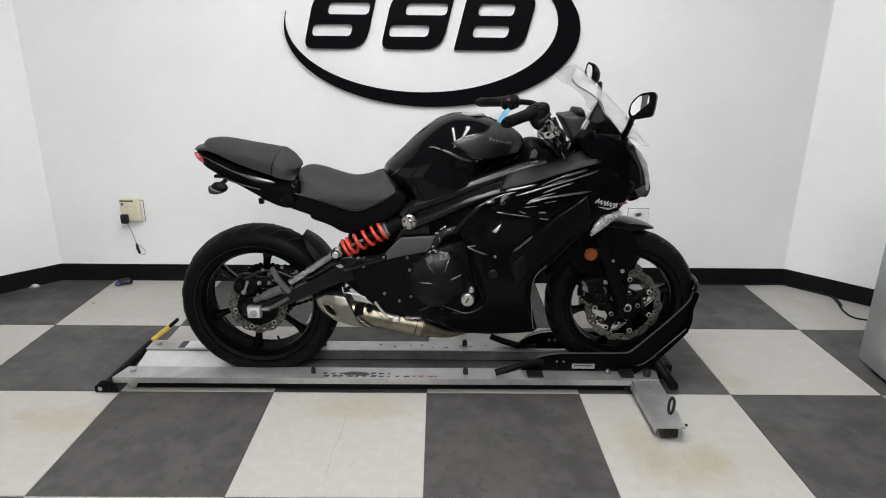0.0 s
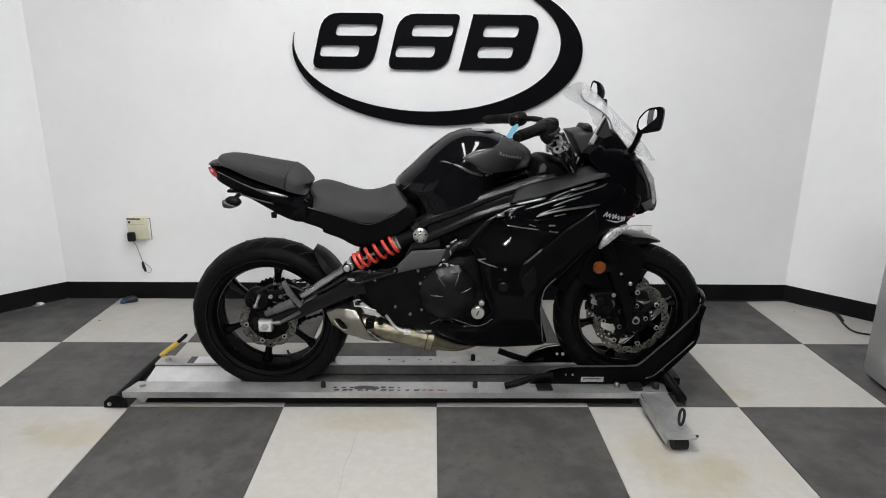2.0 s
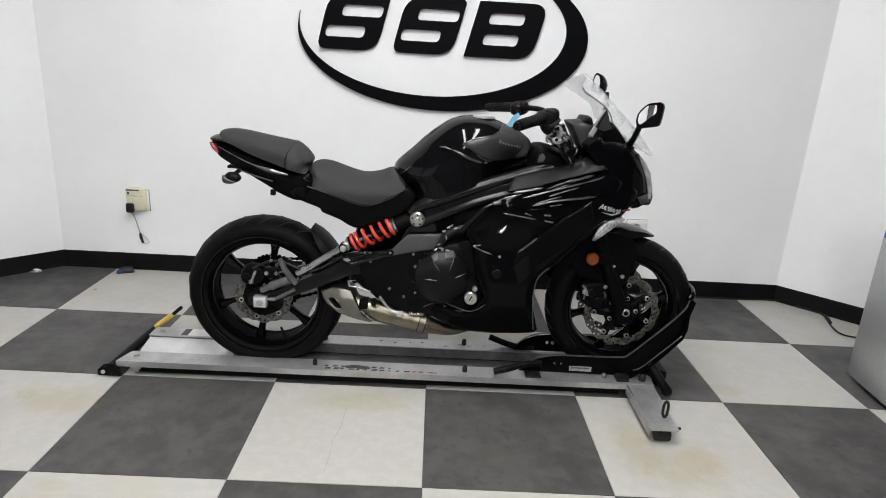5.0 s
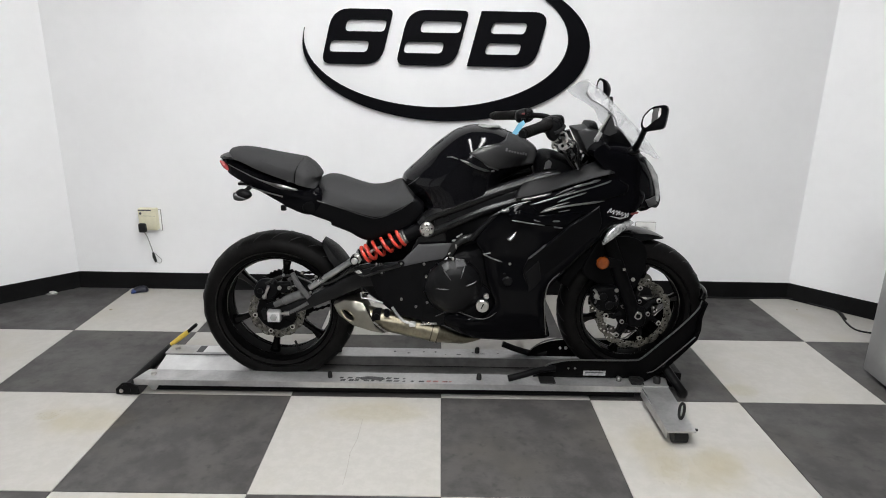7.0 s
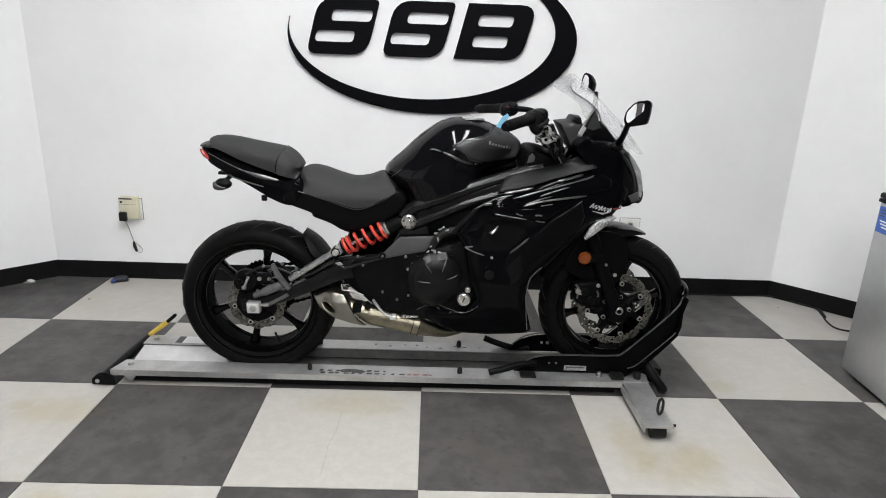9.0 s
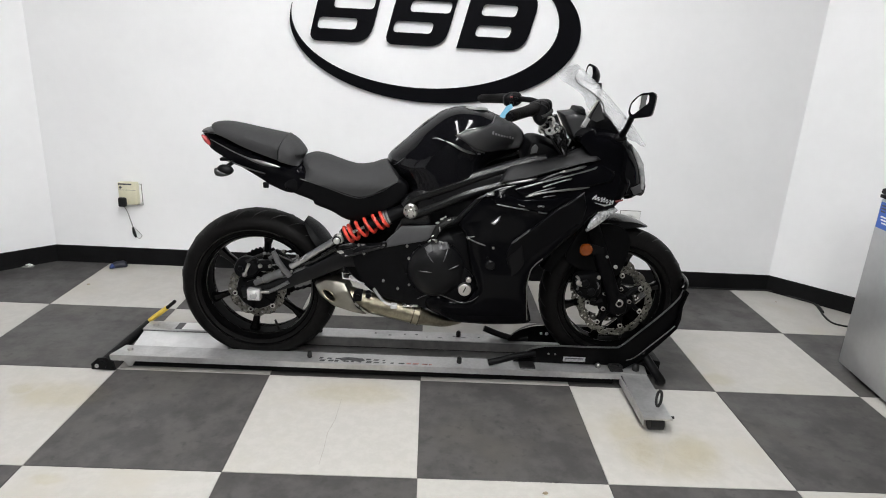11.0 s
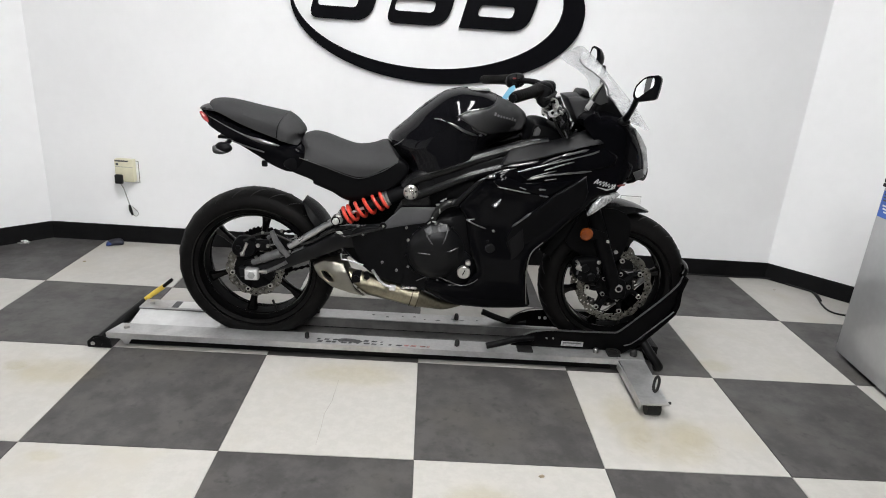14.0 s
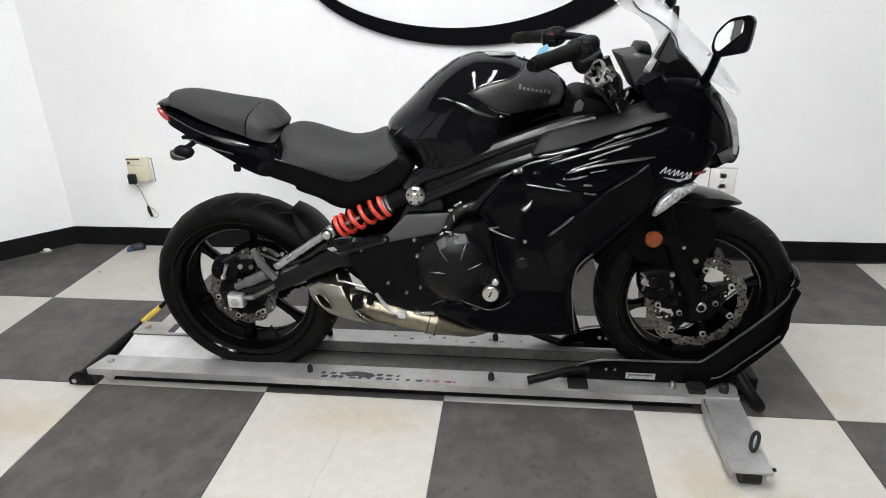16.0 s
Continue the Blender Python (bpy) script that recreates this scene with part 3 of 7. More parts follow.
stopper = thing("door_wedge", (-1.722, 1.135, 0.004), "dark blue rubber wedge lying by the wall", "door wedge")
stopper.scale = (0.82, 1.0, 1.0)
stopper.rotation_euler = (0, 0, radians(24))
bm = B()
body(bm, [(-0.045, 0.0), (-0.04, 0.022), (-0.015, 0.034), (0.03, 0.036), (0.05, 0.025), (0.052, 0.0), (0.0, -0.001)], 0.024, 0.02, 0.01)
part("wedge", bm, wedge_navy, stopper)
bm = B()
body(bm, [(-0.055, 0.001), (-0.052, 0.016), (-0.035, 0.025), (-0.02, 0.02), (-0.02, 0.001)], 0.028, 0.012, 0.008)
part("tip", bm, stopper_blue, stopper, "blue moulded tip")

cord = thing("power_cable", (1.7, 1.17, 0.004), "black power cable lying along the skirting", "cable")
bm = B()
tube(bm, smooth_line([(-0.75, 0.020, 0.005), (-0.20, 0.018, 0.005), (0.12, 0.016, 0.005), (0.33, 0.018, 0.006), (0.43, -0.075, 0.006), (0.50, -0.165, 0.006), (0.455, -0.33, 0.005), (0.445, -0.42, 0.005), (0.49, -0.46, 0.005), (0.60, -0.485, 0.005)]), 0.0048, 8)
part("flex", bm, cable_black, cord)
part("coupling", tube(B(), [(0.502, -0.185, 0.008), (0.488, -0.24, 0.008), (0.474, -0.29, 0.008)], [0.007, 0.010, 0.007], 10), cable_black, cord)


# ---- compact fridge ----
fridge = thing("compact_fridge", (1.868, 0.27, 0.004), "brushed steel compact fridge with black top and stickers", "fridge")
fridge.rotation_euler = (0, 0, radians(-4))
bm = B()
box(bm, 0.055, 0.50, -0.50, 0.0, 0.02, 0.79, 0.008)
part("cabinet", bm, satin_black, fridge, "black painted cabinet")
door = part("door", box(B(), 0.0, 0.05, -0.50, 0.0, 0.022, 0.775, 0.010), fridge_steel, fridge, "brushed steel door")
part("worktop", box(B(), -0.004, 0.50, -0.505, 0.006, 0.792, 0.815, 0.007), satin_black, fridge, "black plastic top")
part("hinge", box(B(), -0.006, 0.05, -0.055, 0.002, 0.776, 0.791, 0.003), satin_black, fridge)
part("hinge_pin", box(B(), 0.0, 0.02, -0.04, -0.004, 0.786, 0.790, 0.001), bolt_zinc, fridge)
sticker = part("sticker", box(B(), -0.0012, 0.001, -0.135, -0.012, 0.655, 0.762, 0), label_blue, door, "blue energy sticker")
part("sticker_mark", prism(B(), [(q.x, q.y) for q in smooth_loop([(-0.112, 0.728), (-0.104, 0.742), (-0.090, 0.741), (-0.080, 0.728), (-0.088, 0.714), (-0.104, 0.713)])], "x", -0.0022, -0.0012), sticker_lime, door, "yellow-green round mark")
for k, (z, a, b) in enumerate(((0.745, -0.055, -0.022), (0.733, -0.06, -0.022), (0.721, -0.05, -0.022), (0.700, -0.12, -0.03), (0.688, -0.11, -0.035), (0.676, -0.10, -0.045))):
    part("print_bar", box(B(), -0.0022, -0.0012, a, b, z, z + 0.006, 0), marks_dark if k < 3 else marks_white, door)
part("sticker", box(B(), -0.0012, 0.001, -0.26, -0.158, 0.665, 0.745, 0), marks_white, door, "white and red sticker")
part("print_bar", box(B(), -0.0022, -0.0012, -0.258, -0.160, 0.667, 0.695, 0), marks_red, door)
for fx, fy in ((0.08, -0.05), (0.08, -0.45), (0.45, -0.05), (0.45, -0.45)):
    part("foot", lathe(B(), [(0.018, 0.0), (0.018, 0.022)], (0, 0, 0), 12), cable_black, fridge).matrix_local = Matrix.Translation((fx, fy, 0)) @ pose(0, 0, 0, 90)


# ---- motorcycle dolly ----
MID = 0.15
dolly = thing("motorcycle_dolly", (0, MID, 0.004), "grey alloy wheeled motorcycle dolly with a black wheel cradle", "dolly")
RAIL_Z = 0.068


def rail(y0, y1, x0, x1, cut, name="rail"):
    """A long alloy rail: a folded channel with a down-turned lip, its end cut aslant."""
    top = part(name, prism(B(), [(x0, y0), (x1, y0), (x1, y1), (x0 + cut, y1)], "z", RAIL_Z - 0.004, RAIL_Z), alloy, dolly, "grey brushed alloy rail")
    e = 0.004 if y1 > y0 else -0.004
    part("rail_lip", prism(B(), [(x0, y0), (x1, y0), (x1, y0 + e), (x0, y0 + e)], "z", RAIL_Z - 0.024, RAIL_Z - 0.0042), alloy, top)
    part("rail_web", prism(B(), [(x0 + cut, y1 - e), (x1, y1 - e), (x1, y1), (x0 + cut, y1)], "z", 0.024, RAIL_Z - 0.0042), trough_shaded, top)
    return top


near = rail(-0.162, -0.075, -1.215, 0.80, 0.025)
far = rail(0.160, 0.078, -1.19, 0.80, 0.0)
part("trough", box(B(), -1.17, 0.98, -0.074, 0.077, 0.014, 0.022, 0.001), trough_shaded, dolly, "scuffed trough floor, darkened for the bike's shade")
part("ramp_plate", prism(B(), [(-0.0739, 0.0235), (0.0765, 0.0235), (0.0765, 0.060), (-0.0739, 0.034)], "x", -1.185, -0.80), alloy_plate, dolly, "bright alloy ramp plate")
part("under_frame", box(B(), -1.16, 0.78, -0.135, -0.095, 0.008, 0.044, 0.003), satin_black, dolly, "black steel under-frame")
part("under_frame", box(B(), -1.16, 0.78, 0.095, 0.135, 0.008, 0.044, 0.003), satin_black, dolly, "black steel under-frame")
# rear cross tube with its end plates
part("end_tube", tube(B(), [(-1.245, -0.175, 0.030), (-1.225, 0.20, 0.030)], 0.020, 12), satin_black, dolly, "black rear cross tube")
part("end_plate", panel(B(), [(-1.285, 0.006), (-1.285, 0.030), (-1.258, 0.055), (-1.225, 0.058), (-1.200, 0.040), (-1.195, 0.006)], 0.172, 0.008, 0.001, smooth=False), satin_black, dolly, "black end plate")
part("end_bolt", disc_y(B(), -1.262, -0.174, 0.024, 0.008, 0.008, 10), bolt_zinc, dolly)
part("bracket", prism(B(), [(-1.165, 0.043), (-1.12, 0.043), (-1.135, 0.020), (-1.148, 0.020)], "y", -0.158, -0.150), alloy, dolly)
# knobs and bolts on the rails


def knob(x, y, r, h, mat):
    bm = B()
    lathe(bm, [(r, 0), (r * 1.05, h * 0.3), (r * 0.95, h * 0.8), (r * 0.6, h)], (0, 0, 0), 14)
    o = part("knob" if mat is cable_black else "bolt", bm, mat, dolly, "black rubber knob" if mat is cable_black else "")
    o.matrix_local = Matrix.Translation((x, y, RAIL_Z)) @ pose(0, 0, 0, 90)
    return o


for kx, ky, kr, kh, km in ((-0.447, -0.118, 0.009, 0.024, cable_black), (0.152, -0.118, 0.010, 0.025, cable_black), (-0.445, 0.118, 0.010, 0.026, cable_black),
                           (0.158, 0.125, 0.010, 0.026, cable_black), (-1.155, -0.115, 0.011, 0.012, bolt_zinc), (-1.150, 0.115, 0.011, 0.013, bolt_zinc),
                           (0.717, -0.112, 0.011, 0.018, bolt_dull), (0.866, -0.130, 0.014, 0.030, cable_black)):
    knob(kx, ky, kr, kh, km)
for px, w in ((0.425, 0.032), (0.785, 0.026)):
    part("rubber_pad", box(B(), px - w, px + w, -0.150, -0.095, RAIL_Z, RAIL_Z + 0.008, 0.004), cable_black, dolly, "black rubber pad")
part("pad_ring", lathe(B(), [(0.030, 0.008), (0.030, 0.014), (0.018, 0.014), (0.018, 0.008)], (0, 0, 0), 20, True), cable_black, dolly).matrix_local = Matrix.Translation((0.785, -0.122, RAIL_Z)) @ pose(0, 0, 0, 90)
# worn print on the near rail, as plain bars
random.seed(5)
for row, (y0, n) in enumerate(((-0.148, 15), (-0.128, 9))):
    for k in range(n):
        x0 = -0.405 + k * 0.031 + random.uniform(-0.004, 0.004)
        if k in (3, 4) and row:
            continue
        w, h = random.uniform(0.009, 0.023), random.uniform(0.008, 0.014)
        bar = prism(B(), [(x0, y0), (x0 + w, y0), (x0 + w + 0.004, y0 + h), (x0 + 0.004, y0 + h)], "z", RAIL_Z, RAIL_Z + 0.0006)
        part("print_bar", bar, worn_red if k >= 11 else worn_ink, dolly)
bm = B()
prism(bm, [(q.x, q.y) for q in smooth_loop([(-0.325, -0.118), (-0.29, -0.108), (-0.25, -0.114), (-0.225, -0.128), (-0.25, -0.142), (-0.285, -0.134), (-0.315, -0.138)])], "z", RAIL_Z, RAIL_Z + 0.0006)
part("print_blot", bm, worn_ink, dolly, "worn dark printed emblem")
part("label", box(B(), -1.03, -0.88, 0.088, 0.150, RAIL_Z, RAIL_Z + 0.001, 0), marks_white, dolly, "white paper label")
part("label_edge", box(B(), -1.06, -1.032, 0.088, 0.150, RAIL_Z, RAIL_Z + 0.001, 0), marks_dark, dolly)
for k in range(9):
    x0, y0 = -0.20 + 0.055 * k + random.uniform(-0.015, 0.015), random.uniform(0.100, 0.126)
    w, h = random.uniform(0.008, 0.024), random.uniform(0.003, 0.007)
    scuff = smooth_loop([(x0, y0), (x0 + w * 0.5, y0 - h * random.uniform(0.3, 0.9)), (x0 + w, y0 + h * 0.2), (x0 + w * 0.6, y0 + h), (x0 + w * 0.2, y0 + h * random.uniform(0.4, 0.9))])
    part("stain", prism(B(), [(q.x, q.y) for q in scuff], "z", RAIL_Z, RAIL_Z + 0.0005), worn_ink, dolly)
# front outrigger arm on castors


def plan_box(bm, pts, z0, z1):
    return prism(bm, pts, "z", z0, z1)


arm = part("outrigger_arm", plan_box(B(), [(0.790, -0.474), (0.893, -0.474), (0.903, -0.160), (0.915, -0.100), (0.915, 0.30), (0.80, 0.30), (0.802, -0.165)], RAIL_Z - 0.008, RAIL_Z - 0.001), alloy, dolly, "grey alloy outrigger arm")
part("arm_side", box(B(), 0.794, 0.799, -0.46, -0.165, 0.030, RAIL_Z - 0.008, 0.001), alloy, dolly)
part("arm_cap", plan_box(B(), [(0.80, -0.160), (0.905, -0.160), (0.905, -0.075), (0.80, -0.075)], RAIL_Z - 0.0008, RAIL_Z + 0.003), alloy, dolly)
part("castor", tube(B(), [(0.825, -0.435, 0.027), (0.875, -0.435, 0.027)], 0.026, 16), cable_black, dolly, "black castor wheel")
part("castor_fork", box(B(), 0.832, 0.868, -0.450, -0.42, 0.030, 0.060, 0.004), satin_black, dolly)
part("castor", tube(B(), [(0.83, 0.25, 0.027), (0.88, 0.25, 0.027)], 0.026, 16), cable_black, dolly, "black castor wheel")
part("end_pin", tube(B(), [(0.895, -0.455, 0.062), (0.905, -0.455, 0.062)], 0.005, 8), cable_black, dolly)
part("eye_bolt", tube(B(), smooth_line([(0.866, -0.395, 0.066), (0.858, -0.395, 0.085), (0.858, -0.395, 0.118), (0.866, -0.395, 0.132), (0.874, -0.395, 0.118), (0.874, -0.395, 0.085), (0.866, -0.395, 0.066)]), 0.0052, 8), cable_black, dolly, "black tie-down loop")
# wheel cradle


def cradle_side(side):
    y = 0.095
    bm = B()
    plate = [(0.372, 0.072), (0.398, 0.108), (0.428, 0.127), (0.470, 0.142), (0.527, 0.150), (0.66, 0.150), (0.765, 0.152), (0.802, 0.161), (0.870, 0.228), (0.947, 0.307), (1.003, 0.371), (1.021, 0.408),
             (1.030, 0.402), (1.011, 0.346), (1.010, 0.297), (0.998, 0.255), (0.943, 0.186), (0.885, 0.122), (0.82, 0.072)]
    panel(bm, plate, y + 0.004, 0.007, 0.002, 0.03, side=side, smooth=False)
    part("cradle_plate", bm, cradle_black, dolly, "glossy black steel cradle plate")
    bm = B()
    flange = smooth_line([(0.388, side * (y + 0.006), 0.098), (0.428, side * (y + 0.008), 0.129), (0.470, side * (y + 0.010), 0.145), (0.527, side * (y + 0.010), 0.153), (0.66, side * (y + 0.010), 0.154), (0.765, side * (y + 0.010), 0.156), (0.802, side * (y + 0.010), 0.165), (0.870, side * (y + 0.010), 0.232), (0.947, side * (y + 0.010), 0.311), (1.003, side * (y + 0.004), 0.375), (1.024, side * (y - 0.01), 0.412)])
    tube(bm, flange, 0.0034, 8)
    part("cradle_rim", bm, gloss_edge, dolly, "glossy black rolled edge")
    bm = B()
    rows = []
    for x, z, o in ((0.81, 0.068, 0.0), (0.885, 0.119, 0.0), (0.943, 0.183, 0.0), (1.000, 0.252, 0.0), (1.012, 0.294, -0.002), (1.013, 0.346, -0.008), (1.032, 0.402, -0.018)):
        rows.append([bm.verts.new((x + a, side * (y + b + o), z + a * 0.3)) for a, b in ((0, -0.02), (0, 0.028), (0.007, 0.028), (0.007, -0.02))])
    for p, q in zip(rows, rows[1:]):
        for k in range(4):
            bm.faces.new((p[k], p[(k + 1) % 4], q[(k + 1) % 4], q[k]))
    bm.faces.new(rows[0]), bm.faces.new(list(reversed(rows[-1])))
    part("cradle_flange", bm, cradle_black, dolly, "glossy black folded flange", sharp=25)
    bm = B()
    heights = (0.080, 0.094, 0.108, 0.112) if side < 0 else (0.110, 0.089, 0.078, 0.086)
    tube(bm, smooth_line([(u, side * (y + o), h) for u, o, h in zip((0.268, 0.330, 0.395, 0.46), (0.035, 0.028, 0.014, 0.004), heights)]), 0.0135, 12)
    part("guide_arm", bm, satin_black, dolly, "black guide bar")
    # thin gloss ridge stands in for the highlight along the lower edge
    part("cradle_edge", tube(B(), smooth_line([(0.826, side * (y + 0.024), 0.108), (0.858, side * (y + 0.027), 0.124), (0.920, side * (y + 0.028), 0.187), (0.975, side * (y + 0.027), 0.243), (1.000, side * (y + 0.024), 0.268)]), 0.0022, 8), gloss_edge, dolly, "lower edge raised to show a highlight line")
    # far side: pale discs stand for holes with the lit floor behind
    for hx, hr in ((0.513, 0.0042), (0.540, 0.004)) if side < 0 else ((0.514, 0.006), (0.539, 0.0075), (0.562, 0.006)):
        part("bolt", disc_y(B(), hx, side * (y + (0.004 if side < 0 else -0.004)), 0.114, hr, 0.008, 8), bolt_dull if side < 0 else alloy_plate, dolly)


cradle_side(-1)
cradle_side(1)
part("label", box(B(), 0.575, 0.665, -0.1005, -0.0992, 0.083, 0.104, 0), worn_silver, dolly, "worn pale maker's label")
part("print_bar", box(B(), 0.582, 0.655, -0.1013, -0.1005, 0.095, 0.100, 0), marks_dark, dolly)
part("cradle_hoop", tube(B(), smooth_line([(1.018, -0.085, 0.41), (1.034, -0.066, 0.428), (1.044, 0.0, 0.434), (1.034, 0.066, 0.428), (1.018, 0.085, 0.41)]), 0.013, 10), rim_black, dolly, "black front hoop")
part("cradle_brace", tube(B(), smooth_line([(0.90, -0.088, 0.13), (0.94, -0.14, 0.075), (0.968, -0.15, 0.040), (0.975, -0.12, 0.02)]), 0.0185, 12), satin_black, dolly, "black brace foot")
part("cradle_bed", prism(B(), [(0.55, 0.03), (0.98, 0.03), (0.98, 0.09), (0.93, 0.10), (0.86, 0.062), (0.76, 0.046), (0.62, 0.05)], "y", -0.085, 0.085), satin_black, dolly)
# hand lever at the far rail
part("lever", tube(B(), [(-1.20, 0.165, 0.066), (-1.155, 0.170, 0.100), (-1.122, 0.174, 0.126)], [0.009, 0.011, 0.010], 10), handle_yellow, dolly, "yellow lever sleeve")
part("lever_tip", tube(B(), [(-1.124, 0.174, 0.124), (-1.090, 0.178, 0.154), (-1.084, 0.179, 0.160)], [0.008, 0.008, 0.006], 10), satin_black, dolly)


# ---- motorcycle ----
bike = thing("motorcycle", (0, MID, 0.0), "glossy black faired sport motorcycle with red shock spring", "motorcycle")
REAR, FRONT = (-0.656, 0.0, 0.336), (0.763, 0.0, 0.346)


def wheel(name, c, tyre_r, tyre_w, phase, hub_half, e):
    w = part(name, lathe(B(), [(0.045, -hub_half), (0.05, -hub_half + 0.01), (0.032, -0.02), (0.032, 0.02), (0.05, hub_half - 0.01), (0.045, hub_half)], c, 28), rim_black, bike, "glossy black cast wheel hub")
    h = tyre_w / 2
    prof = [(0.212 + e, -h * 0.80), (0.222 + e, -h * 0.86), (0.240 + e, -h * 0.97), (tyre_r - 0.045, -h), (tyre_r - 0.028, -h * 0.93), (tyre_r - 0.014, -h * 0.72),
            (tyre_r - 0.004, -h * 0.40), (tyre_r, 0.0)]
    prof = prof + [(r, -y) for r, y in reversed(prof[:-1])] + [(0.205 + e, h * 0.6), (0.205 + e, -h * 0.6)]
    part("tyre", lathe(B(), prof, c, 96, True), rubber, w, "black road tyre")
    bm = B()
    random.seed(3)
    n = 26
    for k in range(n):
        for s in (-1, 1):
            a0 = 2 * math.pi * (k + (0.5 if s > 0 else 0)) / n
            pts = []
            for j in range(6):
                u = j / 5
                y = s * h * (0.12 + 0.68 * u)
                f = abs(y) / h
                r = tyre_r - (0.004 * f / 0.4 if f < 0.4 else 0.004 + 0.010 * (f - 0.4) / 0.32 if f < 0.72 else 0.014 + 0.014 * (f - 0.72) / 0.21)
                a = a0 + 0.16 * u
                pts.append((c[0] + (r - 0.001) * math.cos(a), y, c[2] + (r - 0.001) * math.sin(a)))
            tube(bm, pts, [0.0016, 0.003, 0.0036, 0.0036, 0.003, 0.0014], 4)
    part("tread_groove", bm, cable_black, w, "dark tread grooves")
    for q in (-1, 1):
        lip = [(0.234 + e, q * h * 0.965), (0.229 + e, q * h * 0.955), (0.217 + e, q * h * 0.72), (0.206 + e, q * h * 0.58), (0.203 + e, q * h * 0.50), (0.212 + e, q * h * 0.50), (0.222 + e, q * h * 0.80), (0.232 + e, q * h * 0.93)]
        part("rim_lip", lathe(B(), lip, c, 72, True), rim_black, w, "glossy black rim lip")
    # rings added inside the rim to imitate its glints
    for q, r in ((-0.47, 0.1965), (0.47, 0.1965), (0.80, 0.2030)):
        part("rim_bead", lathe(B(), [(r + e + 0.0032 * math.cos(g), q * h + 0.0045 * math.sin(g)) for g in (radians(60 * k) for k in range(6))], c, 72, True), glint_black, w, "thin black ring added for rim glints")
    part("rim_barrel", lathe(B(), [(0.206 + e, -h * 0.82), (0.198 + e, -h * 0.5), (0.196 + e, -h * 0.2), (0.196 + e, h * 0.2), (0.198 + e, h * 0.5), (0.206 + e, h * 0.82), (0.211 + e, h * 0.82), (0.211 + e, -h * 0.82)], c, 72, True), barrel_black, w, "black rim barrel")
    for k in range(6):
        a = radians(phase + 60 * k)
        d, s = Vector((math.cos(a), 0, math.sin(a))), Vector((-math.sin(a), 0, math.cos(a)))
        bm = B()
        rows = []
        for u, wd, dp in ((0.035, 0.020, 0.030), (0.07, 0.016, 0.024), (0.12, 0.012, 0.018), (0.17, 0.013, 0.017), (0.203 + e, 0.022, 0.020)):
            rows.append([bm.verts.new(Vector(c) + d * u + s * (wd * p) + Vector((0, dp * q, 0))) for p, q in ((-0.6, -1), (0.6, -1), (1, -0.5), (1, 0.5), (0.6, 1), (-0.6, 1), (-1, 0.5), (-1, -0.5))])
        for p, q in zip(rows, rows[1:]):
            for j in range(8):
                bm.faces.new((p[j], p[(j + 1) % 8], q[(j + 1) % 8], q[j]))
        part("spoke", bm, rim_black, w)
    a = radians(-72)
    part("valve", tube(B(), [(c[0] + (0.197 + e) * math.cos(a), -0.01, c[2] + (0.197 + e) * math.sin(a)), (c[0] + 0.160 * math.cos(a + 0.04), -0.03, c[2] + 0.160 * math.sin(a + 0.04))], 0.005, 8), cable_black, w)
    return w


def petal_disc(name, parent, c, y, outer, inner, thick, petals, holes, mat=None):
    """A wavy brake disc with drilled holes."""
    loop = []
    for k in range(petals * 10):
        a = 2 * math.pi * k / (petals * 10)
        loop.append((c[0] + (outer - 0.006 * (0.5 - 0.5 * math.cos(a * petals)) ** 2) * math.cos(a), c[2] + (outer - 0.006 * (0.5 - 0.5 * math.cos(a * petals)) ** 2) * math.sin(a)))
    cuts = [[(c[0] + inner * math.cos(2 * math.pi * k / 48), c[2] + inner * math.sin(2 * math.pi * k / 48)) for k in range(48)]]
    mid = (outer + inner) / 2 - 0.002
    for k in range(holes):
        a = 2 * math.pi * k / holes
        r = mid + (0.009, 0.0, -0.009)[k % 3]
        cuts.append([(c[0] + r * math.cos(a) + 0.005 * math.cos(g), c[2] + r * math.sin(a) + 0.005 * math.sin(g)) for g in (2 * math.pi * j / 7 for j in range(7))])
    bm = B()
    panel(bm, loop, -y, thick, 0.0, 0.05, holes=cuts, side=-1, smooth=False)
    return part(name, bm, mat or disc_steel, parent, "drilled wavy steel brake disc" if mat is None else "black toothed sprocket", sharp=30)


rear = wheel("rear_wheel", REAR, 0.309, 0.160, -100, 0.075, 0.011)
front = wheel("front_wheel", FRONT, 0.296, 0.120, 195, 0.062, 0.0)
petal_disc("brake_disc", rear, REAR, -0.076, 0.113, 0.082, 0.005, 12, 36)
petal_disc("brake_disc", front, FRONT, -0.068, 0.150, 0.121, 0.005, 14, 57)
petal_disc("brake_disc", front, FRONT, 0.073, 0.150, 0.121, 0.005, 14, 57)
